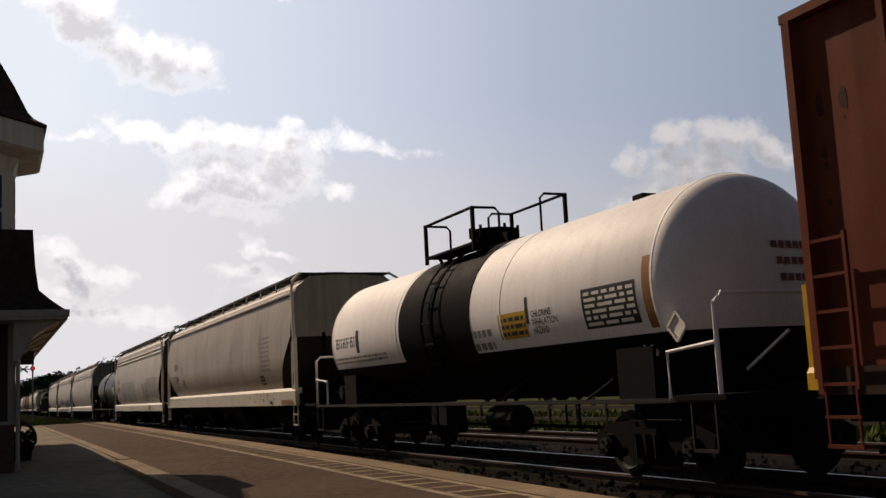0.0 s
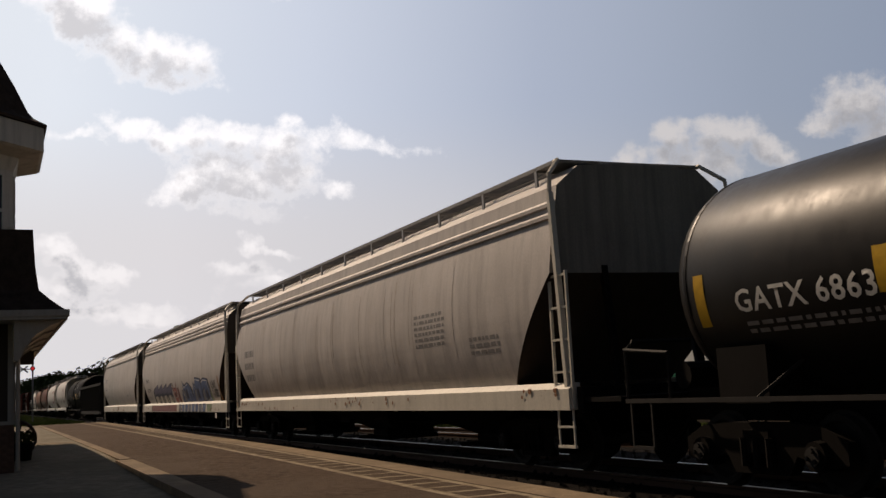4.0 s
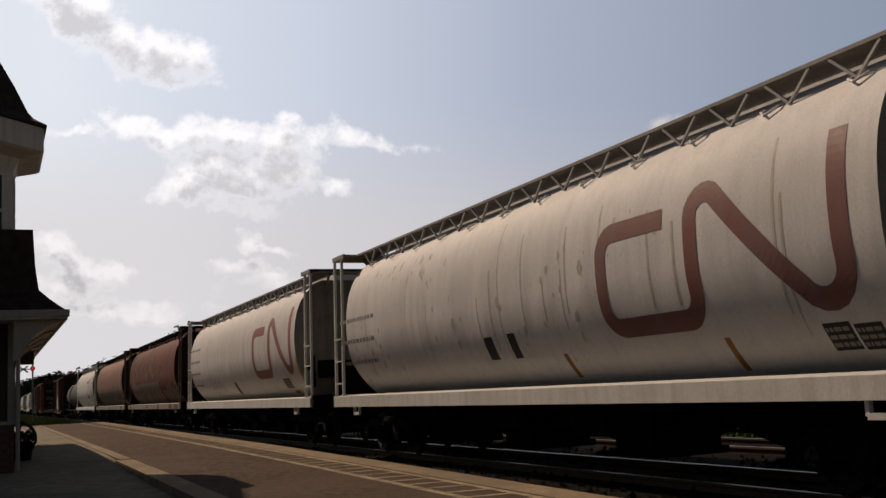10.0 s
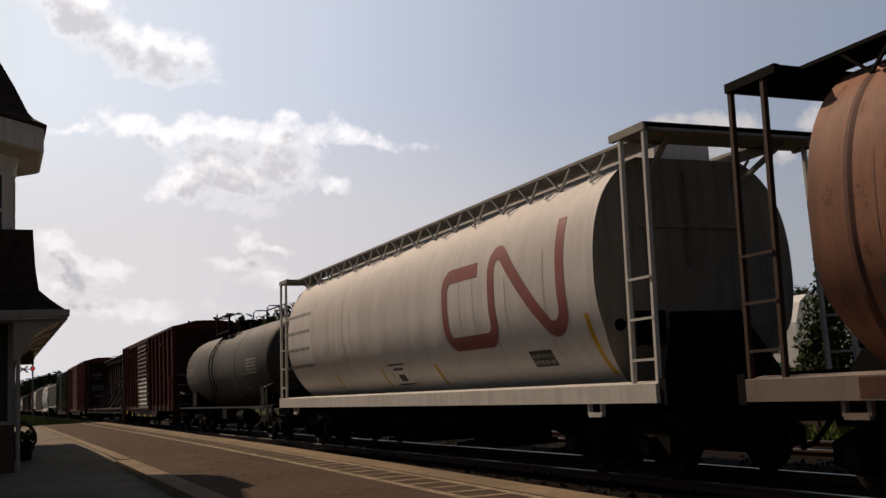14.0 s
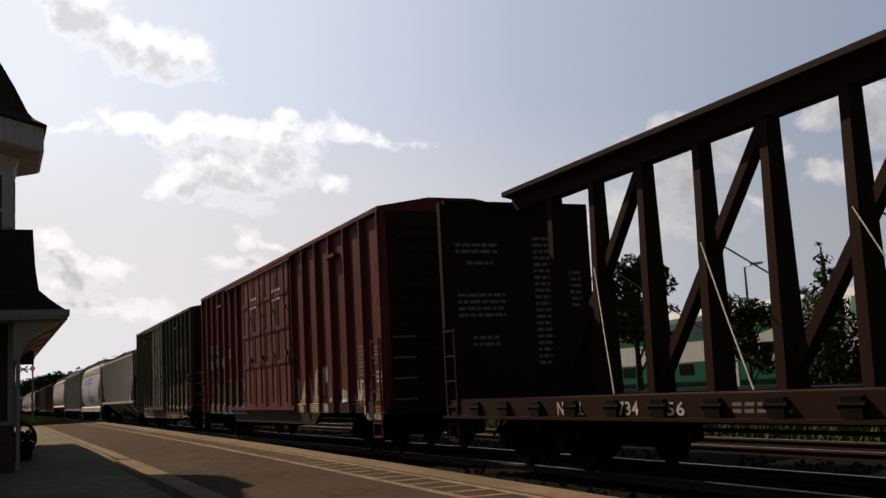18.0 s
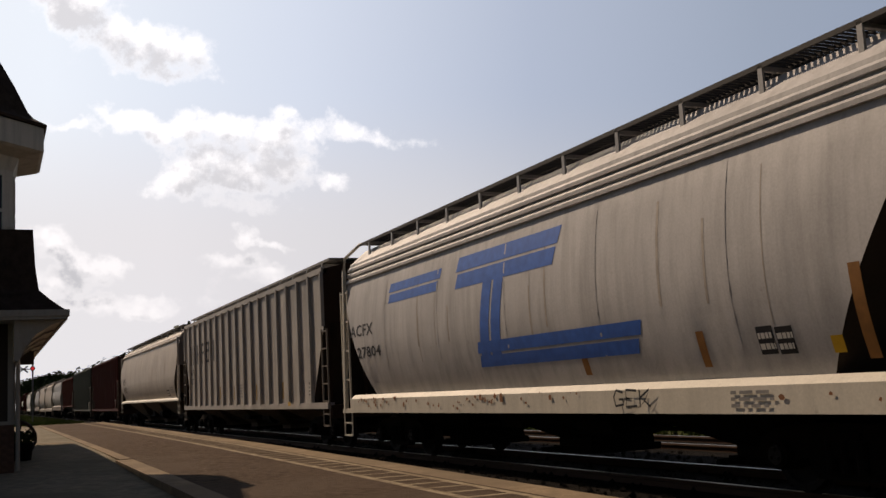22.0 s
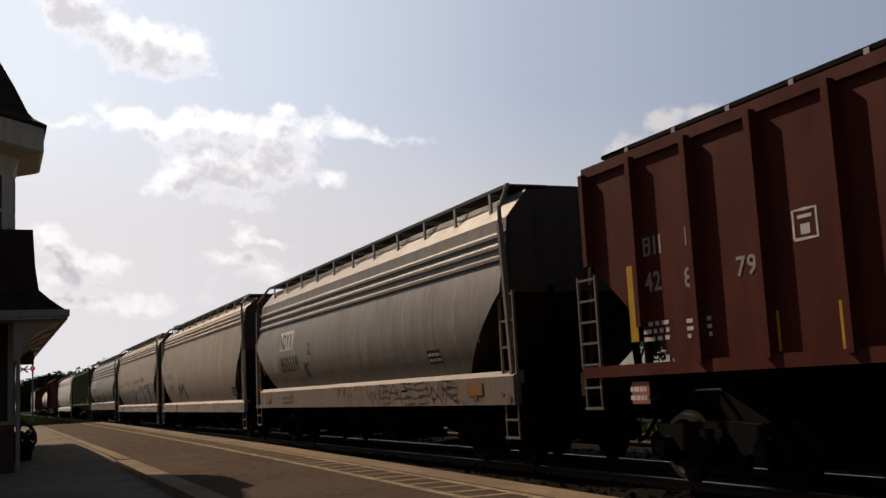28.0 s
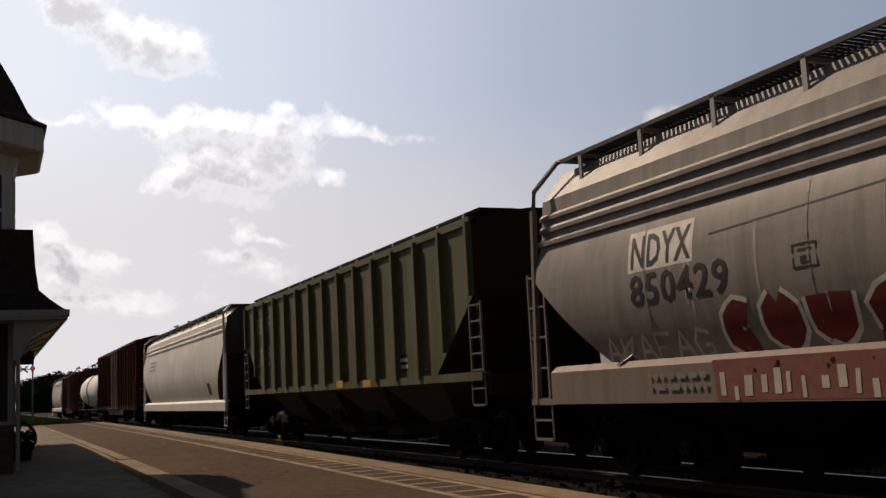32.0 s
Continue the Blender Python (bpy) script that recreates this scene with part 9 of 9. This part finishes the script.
text(c16, "TY", -6.36, -6.10, 2.01, 2.21, M_WHITE)
text(c16, "151", -7.11, -6.82, 1.62, 1.84, M_WHITE)
text(c16, "67", -6.36, -6.14, 1.65, 1.86, M_WHITE)
panel(c16, -7.40, -6.73, 1.56, 2.50, P_BOX, P_BOX, 0)
panel(c16, -6.49, -6.05, 1.51, 2.48, P_BOX, P_BOX, 0)
print_rows(c16, -7.23, -6.94, 1.08, 1.34, 2, M_GREYMARK)
spray(c16, [(-1.6, 1.05), (-1.55, 2.1), (-1.2, 2.4), (-0.8, 2.3), (-0.4, 2.42), (0.5, 2.3), (1.0, 2.4), (1.4, 2.2), (1.45, 1.05)], M_PATCH2, M_BLACK, 0.06, 0.108)
for k in range(1, 6):
    streak_line(c16, [(-1.75 + 0.55 * k, 2.35), (-1.8 + 0.55 * k, 1.7), (-1.7 + 0.55 * k, 1.05)], M_BLACK, 0.11, 0.111)
bold_word(c16, "ORM", -5.7, -2.6, 0.80, 1.9, P_BOX2, M_GREYMARK, 0.16, 0.03)
tag(c16, -5.5, -2.7, 0.9, 1.3, 5, M_GREYMARK, 0.025)
panel(c16, -7.81, -7.31, 0.75, 0.96, M_YELLOW, M_YELLOW, 0, 0.03)
panel(c16, -5.39, -4.95, 0.64, 0.76, M_YELLOW, M_YELLOW, 0, 0.03)
panel(c16, -2.88, -2.38, 0.65, 0.76, M_YELLOW, M_YELLOW, 0, 0.03)
panel(c16, -0.58, -0.11, 0.64, 0.75, M_YELLOW, M_YELLOW, 0, 0.03)
panel(c16, 1.52, 1.86, 0.63, 0.72, M_YELLOW, M_YELLOW, 0, 0.03)
panel(c16, -3.90, -3.60, 2.45, 2.67, M_WHITE, M_WHITE, 0)
text(c17, "NOKL", -7.79, -7.10, 0.83, 1.01, M_WHITE)
text(c17, "734", -6.29, -5.86, 0.83, 1.00, M_WHITE)
text(c17, "556", -5.47, -4.96, 0.83, 0.99, M_WHITE)
print_rows(c17, -4.14, -3.26, 0.85, 0.99, 2, M_GREYMARK)
box_mark(c17, 7.00, 7.41, 0.70, 1.01, M_WHITE)
panel(c18, -8.25, -7.57, 2.71, 3.14, M_BLACK, M_BLACK, 0)
text(c18, "TB", -8.20, -7.62, 2.77, 3.08, M_WHITE)
panel(c18, -7.32, -6.63, 2.71, 3.14, M_BLACK, M_BLACK, 0)
text(c18, "OX", -7.27, -6.68, 2.77, 3.08, M_WHITE)
panel(c18, -8.25, -7.55, 2.21, 2.68, M_BLACK, M_BLACK, 0)
text(c18, "88", -8.20, -7.60, 2.27, 2.62, M_WHITE)
panel(c18, -7.32, -6.60, 2.23, 2.70, M_BLACK, M_BLACK, 0)
text(c18, "93", -7.27, -6.65, 2.29, 2.64, M_WHITE)
panel(c18, -6.35, -5.61, 2.22, 2.70, M_BLACK, M_BLACK, 0)
text(c18, "46", -6.30, -5.66, 2.28, 2.64, M_WHITE)
box_mark(c18, -5.17, -4.85, 2.58, 2.82, M_WHITE)
spray(c18, [(-6.1, 0.80), (-6.0, 1.45), (-5.3, 1.75), (-5.1, 1.3), (-2.6, 1.42), (-2.55, 0.80)], G_TEAL, None, 0, 0.003)
spray(c18, [(-6.05, 1.1), (-6.0, 1.7), (-5.5, 1.8), (-5.35, 1.1)], G_PURPLE, None, 0, 0.004)
spray(c18, [(-8.3, 0.82), (-8.3, 1.35), (-6.1, 1.30), (-6.0, 0.82)], G_OLIVE, None, 0, 0.003)
bold_word(c18, "MSHO", -8.22, -5.85, 0.85, 1.92, G_MOSS, G_OLIVE, 0.17, 0.05)
bold_word(c18, "NA", -5.4, -2.6, 0.95, 2.0, G_MOSS, G_NAVY, 0.30, 0.05)
piece(c18, -5.9, -2.6, 0.80, 1.2, None, (G_TEAL, G_AZURE, G_NAVY), 7, 4)
streak_line(c18, [(-5.2, 1.9), (-5.15, 1.2)], G_CHALK, 0.03, 0.014)
streak_line(c18, [(-3.2, 1.85), (-3.0, 1.3)], G_CHALK, 0.03, 0.014)
panel(c18, -6.9, -6.35, 1.93, 2.05, G_PINK, G_WHITE, 1)
piece(c18, -2.4, 2.5, 0.95, 1.75, None, (G_DARKRED, G_OLIVE, M_GREYMARK), 9, 5)
bold_word(c18, "IAE", 2.55, 5.41, 0.85, 1.9, G_WHITE, G_TAN, 0.30, 0.04)
piece(c18, 5.4, 9.0, 0.8, 1.5, None, (M_GREYMARK, G_DARKRED, G_WHITE), 7, 6)
panel(c18, 2.58, 5.24, 1.05, 1.16, G_TAN, G_TAN, 0, 0.03)
tag(c18, 5.49, 6.26, 1.13, 1.58, 3, M_GREYMARK)
tag(c18, 7.48, 8.34, 1.04, 1.52, 4, M_WHITE, 0.05)
panel(c18, 8.61, 9.15, 1.41, 1.73, M_BLACK, M_WHITE, 3)
panel(c18, 8.62, 9.14, 0.84, 0.99, M_YELLOW, M_BLACK, 2)
print_rows(c18, 7.60, 8.20, 1.59, 2.25, 8, M_GREYMARK)
print_rows(c18, 8.57, 9.15, 1.81, 2.19, 5, M_GREYMARK)
print_rows(c18, 0.78, 1.82, 3.76, 4.12, 3, M_WHITE, 0.12)
print_rows(c18, -1.59, -0.86, 3.76, 4.13, 3, M_WHITE, 0.12)
graff(c18, 8.04, 9.03, 0.71, 0.85, 7, M_WHITE, M_GREYMARK, None, 0.04)
shape_c(c19, 3.94, 4.69, 2.53, 3.38, G_TAN)
shape_n(c19, 5.05, 5.79, 2.48, 3.40, G_TAN)
shape_w(c19, 6.08, 6.92, 2.50, 3.39, G_TAN)
blocks(c19, 3, -6.77, -4.49, 2.46, 2.88, G_TAN)
blocks(c19, 6, -6.90, -4.51, 1.82, 2.15, M_GREYMARK)
piece(c19, -5.2, -2.35, 0.58, 1.78, G_ROSE, (G_RUST, G_PINK, G_DARKRED, G_ROSE), 10, 1, G_CREAM, 0.16)
for x_, z_, h_ in ((-6.1, 1.0, 0.55), (-5.55, 0.95, 0.7), (-4.9, 0.8, 0.6), (-4.3, 0.72, 0.66), (-3.75, 0.66, 0.6), (-3.1, 0.7, 0.75), (-2.75, 0.66, 0.6)):
    spray(c19, [(x_, z_), (x_ + 0.17, z_ + 0.05), (x_ + 0.06, z_ + h_), (x_ - 0.1, z_ + h_ * 0.8)], G_CREAM, G_ROSE, 0.03, 0.006)
piece(c19, 1.65, 3.45, 1.0, 1.92, G_CREAM, (G_CHALK, G_TAN, G_CREAM), 4, 2)
piece(c19, 1.3, 7.0, 0.56, 0.86, None, (G_RUST, G_DARKRED, G_ROSE, G_CREAM), 9, 7)
piece(c19, 3.3, 7.6, 0.98, 2.05, G_CREAM, (G_ROSE, G_PINK, G_CREAM, G_TAN, G_RUST, G_ROSE), 20, 3, None, 0.22)
tag(c19, 2.2, 3.2, 1.15, 1.75, 3, M_BLACK, 0.05, 0.02)
tag(c19, -1.2, 0.2, 1.3, 1.7, 3, M_GREYMARK, 0.03, 0.12)
panel(c19, 4.39, 4.84, 1.45, 1.74, M_BLACK, M_GREYMARK, 2, 0.03)
stripe(c19, 4.16, 4.29, 1.23, 1.67, M_YELLOW)
stripe(c20, 4.21, 4.34, 1.44, 1.89, M_OCHRE)
stripe(c20, 1.43, 1.59, 1.42, 1.88, M_OCHRE)
stripe(c20, -1.57, -1.40, 1.47, 1.89, M_OCHRE)
panel(c20, 4.56, 4.99, 1.59, 1.88, M_GREYMARK, M_BLACK, 3)
print_rows(c20, 5.49, 5.84, 1.58, 2.26, 6, M_GREYMARK)
text(c20, "JTLX", -6.34, -5.11, 2.46, 2.74, M_GREYMARK)
text(c20, "40261", -6.41, -5.18, 2.13, 2.35, M_GREYMARK)
print_rows(c20, 3.58, 4.11, 1.56, 1.69, 2, M_GREYMARK)
slantbars(c21, -4.91, -2.44, 2.90, 3.31, 2, M_BLUE)
slantbars(c21, -1.77, 1.58, 2.84, 3.39, 2, M_BLUE)
slantpost(c21, -0.98, -0.21, 1.64, 3.00, M_BLUE)
slantbars(c21, -1.07, 3.39, 1.54, 1.97, 2, M_BLUE)
text(c21, "ACFX", -7.15, -5.76, 2.40, 2.64, M_BLACK)
text(c21, "27804", -6.76, -5.38, 1.96, 2.18, M_BLACK)
panel(c21, 5.36, 5.60, 1.44, 1.72, M_BLACK, M_WHITE, 2)
panel(c21, 5.63, 5.87, 1.43, 1.70, M_BLACK, M_WHITE, 2)
stripe(c21, 6.72, 6.86, 1.34, 2.19, M_ORANGE)
stripe(c21, 1.93, 2.08, 1.34, 1.72, M_ORANGE)
stripe(c21, 4.40, 4.53, 1.35, 1.74, M_ORANGE)
panel(c21, 6.33, 6.48, 1.41, 1.57, M_YELLOW, M_YELLOW, 0)
print_rows(c21, 4.97, 5.62, 0.91, 1.11, 3, M_GREYMARK, 0.03)
tag(c21, 2.80, 3.61, 0.94, 1.14, 3, M_BLACK, 0.03, 0.03)
blocks(c22, 6, -8.67, -3.48, 2.59, 3.31, M_BLACK)
text(c22, "UNPX", -8.81, -6.98, 2.19, 2.44, M_BLACK)
text(c22, "123077", -8.87, -7.04, 1.87, 2.10, M_BLACK)
print_rows(c22, -0.09, 0.65, 1.28, 1.71, 5, M_GREYMARK)
stripe(c22, 2.34, 2.49, 1.20, 1.64, M_OCHRE)
stripe(c22, 5.27, 5.44, 1.20, 1.64, M_OCHRE)
stripe(c22, -2.83, -2.67, 1.27, 1.69, M_OCHRE)
stripe(c22, -0.64, -0.53, 1.23, 1.66, M_OCHRE)
stripe(c22, -5.44, -5.27, 1.29, 1.71, M_OCHRE)
panel(c22, 7.80, 8.02, 1.26, 1.57, M_BLACK, M_WHITE, 3)
panel(c22, 6.27, 6.51, 1.02, 1.12, M_YELLOW, M_YELLOW, 0, 0.12)
print_rows(c22, 7.84, 8.18, 2.15, 2.37, 4, M_GREYMARK)
blocks(c23, 4, -8.46, -7.34, 2.28, 2.65, M_BLACK)
text(c23, "401502", -8.38, -6.99, 1.86, 2.20, M_BLACK)
box_mark(c23, -6.50, -6.19, 2.05, 2.30, M_GREYMARK)
print_rows(c23, -8.24, -7.29, 1.51, 1.71, 2, M_GREYMARK)
panel(c23, 6.76, 7.33, 1.53, 1.79, M_BLACK, M_WHITE, 2)
print_rows(c23, 7.65, 8.43, 1.64, 1.91, 3, M_GREYMARK)
disc(c24, 5.06, 5.68, 3.14, 3.76, M_WHITE)
blocks(c24, 4, -5.79, -4.31, 1.81, 2.09, M_WHITE)
blocks(c24, 6, -5.87, -4.24, 1.44, 1.67, M_WHITE)
box_mark(c24, -3.69, -3.40, 1.55, 1.85, M_WHITE)
print_rows(c24, 1.14, 1.67, 1.37, 1.70, 5, M_WHITE)
panel(c24, 5.29, 5.78, 1.39, 1.66, M_BLACK, M_WHITE, 2)
print_rows(c24, 6.19, 6.89, 1.50, 1.91, 5, M_GREYMARK)
print_rows(c24, 3.01, 3.66, 1.19, 1.30, 2, M_WHITE)
print_rows(c24, 5.01, 5.25, 1.24, 1.37, 3, M_WHITE)
print_rows(c24, -5.74, 4.32, 1.08, 1.15, 1, M_GREYMARK)
stripe(c24, 4.66, 4.79, 1.08, 1.44, M_YELLOW)
smears(c25, -5.29, 8.03, 1.08, 3.42, 16, G_WHITE)
blocks(c26, 2, -5.88, -5.46, 2.68, 2.90, M_PATCH2)
blocks(c26, 2, -5.06, -4.75, 2.70, 2.91, M_PATCH2)
text(c26, "42", -5.86, -5.54, 2.26, 2.49, M_PATCH2)
text(c26, "87", -5.10, -4.81, 2.23, 2.46, M_PATCH2)
text(c26, "79", -4.22, -3.91, 2.25, 2.46, M_PATCH2)
box_mark(c26, -3.35, -3.04, 2.50, 2.78, M_WHITE)
stripe(c26, -6.23, -6.07, 1.70, 2.61, M_YELLOW)
stripe(c26, -2.87, -2.75, 1.43, 1.88, M_YELLOW)
stripe(c26, 4.73, 4.90, 1.55, 1.92, M_YELLOW)
stripe(c26, 1.97, 2.12, 1.45, 1.89, M_YELLOW)
stripe(c26, -1.12, -0.93, 1.49, 1.91, M_YELLOW)
stripe(c26, -3.81, -3.66, 1.46, 1.86, M_YELLOW)
print_rows(c26, -5.96, -5.46, 1.67, 1.93, 3, M_WHITE)
print_rows(c26, -5.13, -4.70, 1.66, 1.91, 3, M_WHITE)
print_rows(c26, 0.20, 0.89, 1.67, 1.84, 3, M_WHITE)
panel(c26, -6.27, -5.91, 0.97, 1.23, G_PINK, M_WHITE, 2, 0.05)
print_rows(c26, 5.91, 6.26, 1.66, 1.83, 3, M_GREYMARK)
panel(c27, -5.13, -3.85, 2.42, 2.90, M_WHITE, M_WHITE, 0)
text(c27, "NDYX", -5.08, -3.92, 2.46, 2.84, M_BLACK)
text(c27, "850339", -5.06, -3.47, 1.86, 2.26, M_BLACK)
panel(c27, -5.92, -5.44, 1.89, 2.27, M_PATCH2, M_PATCH2, 0)
print_rows(c27, -5.03, -4.11, 1.09, 1.33, 2, M_GREYMARK, 0.03)
panel(c27, -6.72, -6.26, 1.12, 1.29, M_ORANGE, M_ORANGE, 0, 0.03)
box_mark(c27, -2.56, -2.30, 2.24, 2.47, M_BLACK)
tag(c27, -2.96, -2.55, 1.69, 2.05, 1, M_BLACK, 0.1)
panel(c27, 4.74, 5.31, 1.69, 1.93, M_BLACK, M_WHITE, 2)
tag(c27, 1.69, 6.05, 1.11, 1.39, 7, M_BLACK, 0.035, 0.03)
panel(c27, 6.46, 6.99, 1.13, 1.34, M_ORANGE, M_ORANGE, 0, 0.03)
panel(c28, 6.14, 6.79, 1.37, 1.64, M_BLACK, M_GREYMARK, 2)
text(c28, "NDYX", -6.19, -5.28, 2.17, 2.43, M_GREYMARK)
text(c28, "515840", -6.12, -4.93, 1.69, 1.95, M_GREYMARK)
box_mark(c28, -3.57, -3.30, 1.92, 2.16, M_GREYMARK)
spray(c28, [(-4.2, 0.90), (-4.12, 1.16), (-3.88, 1.16), (-3.92, 0.90)], M_BLACK, None, 0, 0.006)
bold(c28, -4.04, -2.26, 0.91, 1.93, M_BLACK)
stripe(c28, -6.26, -6.12, 1.21, 1.74, M_ORANGE)
stripe(c28, -4.77, -4.67, 1.34, 1.59, M_ORANGE)
tag(c28, -7.55, -6.70, 2.62, 3.31, 2, M_GREYMARK, 0.02)
tag(c29, 6.97, 7.89, 2.69, 3.05, 3, M_BLACK, 0.05)
bold_word(c29, "TUNOSERS", -6.30, -1.45, 0.98, 1.95, G_SILVER, M_BLACK, 0.20, 0.07)
bold_word(c29, "KINGS", -1.30, 1.72, 0.95, 2.12, M_BLACK, G_CHALK, 0.21, 0.06)
bold_word(c29, "COE", 1.92, 4.10, 0.98, 2.28, M_BLACK, G_CHALK, 0.22, 0.06)
bold_word(c29, "CHILLER", 4.20, 6.85, 0.98, 2.30, M_BLACK, G_CHALK, 0.19, 0.05)
tag(c29, -3.74, -1.89, 2.31, 2.44, 7, M_BLACK, 0.035)
tag(c29, -6.83, -5.00, 2.20, 2.37, 6, M_BLACK, 0.03)
tag(c29, -0.24, 2.08, 2.32, 2.45, 9, M_BLACK, 0.035)
tag(c29, 2.44, 3.87, 2.34, 2.53, 5, M_BLACK, 0.06)
tag(c29, -7.72, -6.75, 3.10, 3.34, 5, M_BLACK, 0.025)
tag(c29, -7.67, -6.63, 2.76, 3.00, 5, M_BLACK, 0.025)
tag(c29, -7.62, -6.51, 2.42, 2.66, 5, M_BLACK, 0.025)
tag(c29, -7.57, -6.39, 2.08, 2.32, 5, M_BLACK, 0.025)
text(c29, "516079", -6.25, -5.11, 1.73, 1.96, M_GREYMARK)
stripe(c29, -6.42, -6.30, 1.28, 1.80, M_YELLOW)
panel(c30, -5.62, -4.37, 2.50, 2.98, M_WHITE, M_WHITE, 0)
text(c30, "NDYX", -5.55, -4.41, 2.54, 2.92, M_BLACK)
text(c30, "850429", -5.59, -3.80, 2.09, 2.47, M_BLACK)
box_mark(c30, -2.84, -2.53, 2.22, 2.44, M_BLACK)
spray(c30, [(-4.15, 1.0), (-4.2, 1.42), (-0.9, 1.42), (-0.9, 1.0)], G_BRICK, None, 0, 0.003)
smears(c30, -4.15, -0.9, 1.0, 1.36, 16, G_WHITE, 0.012)
bold_word(c30, "COUSO", -4.10, -0.95, 1.38, 2.10, G_RED, G_CHALK, 0.27, 0.055)
tag(c30, -6.40, -4.26, 1.45, 1.77, 6, G_WHITE, 0.05)
print_rows(c30, -5.36, -4.30, 1.09, 1.34, 2, M_GREYMARK, 0.03)
streak_line(c30, arc(1.2, 1.75, 0.55, -60, 250, 18), M_BLACK, 0.035, 0.006)
tag(c30, 0.95, 1.45, 1.45, 2.1, 2, M_BLACK, 0.04)
streak_line(c30, [(-4.1, 2.75), (0.8, 2.95)], M_BLACK, 0.018, 0.005)
panel(c30, 4.94, 5.51, 1.65, 1.93, M_BLACK, M_WHITE, 2)
panel(c30, 6.41, 7.31, 1.28, 1.39, M_ORANGE, M_ORANGE, 0, 0.03)
blocks(c31, 4, -6.67, -5.05, 3.04, 3.48, M_PATCH2)
blocks(c31, 5, -6.82, -5.19, 2.11, 2.65, M_PATCH2)
panel(c31, 4.49, 4.97, 1.61, 1.93, M_BLACK, M_WHITE, 2)
panel(c31, 2.74, 3.18, 1.37, 1.51, M_YELLOW, M_YELLOW, 0, 0.12)
panel(c31, 0.98, 1.41, 1.39, 1.54, M_YELLOW, M_YELLOW, 0, 0.12)
print_rows(c31, 5.36, 5.88, 1.48, 1.76, 3, M_GREYMARK)
stripe(c32, 6.63, 7.14, 1.44, 1.86, M_BLACK)
print_rows(c32, -7.24, -5.41, 2.66, 3.18, 3, M_GREYMARK)
stripe(c0, -8.97, -8.83, 1.08, 2.07, M_YELLOW)


def motions():
    """Every car rolls along the track at one steady speed; the clouds drift very slowly."""
    for car, mid in TRAIN:
        walk(car, [(0.0, pose(mid, TRACK_Y, RAIL)), (32.0, pose(mid + SPEED * 32.0, TRACK_Y, RAIL))])
    # wheels roll while their car is near; each row turns them less than a quarter
    where = {car.name: mid for car, mid in TRAIN}
    step = 0.034
    for name, wheel, x in WHEELS:
        near, past = (-42.0 - where[name]) / SPEED, (13.0 - where[name]) / SPEED
        a, b = max(0.0, near), min(32.0, past)
        if b - a < step:
            continue
        n = int((b - a) / step)
        times = [a + step * i for i in range(n + 1)]
        rows = [(t, pose(x, 0, 0.42, ry=math.degrees(SPEED * (t - a) / 0.42))) for t in times]
        if a > 0.0:
            rows.insert(0, (0.0, pose(x, 0, 0.42)))
        if times[-1] < 31.99:
            rows.append((32.0, rows[-1][1]))
        walk(wheel, rows)
    right = Vector((math.sin(YAW), math.cos(YAW), 0.0))
    drift = Matrix.Rotation(radians(0.44), 4, "Z") @ Matrix.Rotation(radians(0.80), 4, right)
    walk(SKY, [(0.0, Matrix.Translation(EYE)), (32.0, Matrix.Translation(EYE) @ drift)])


motions()
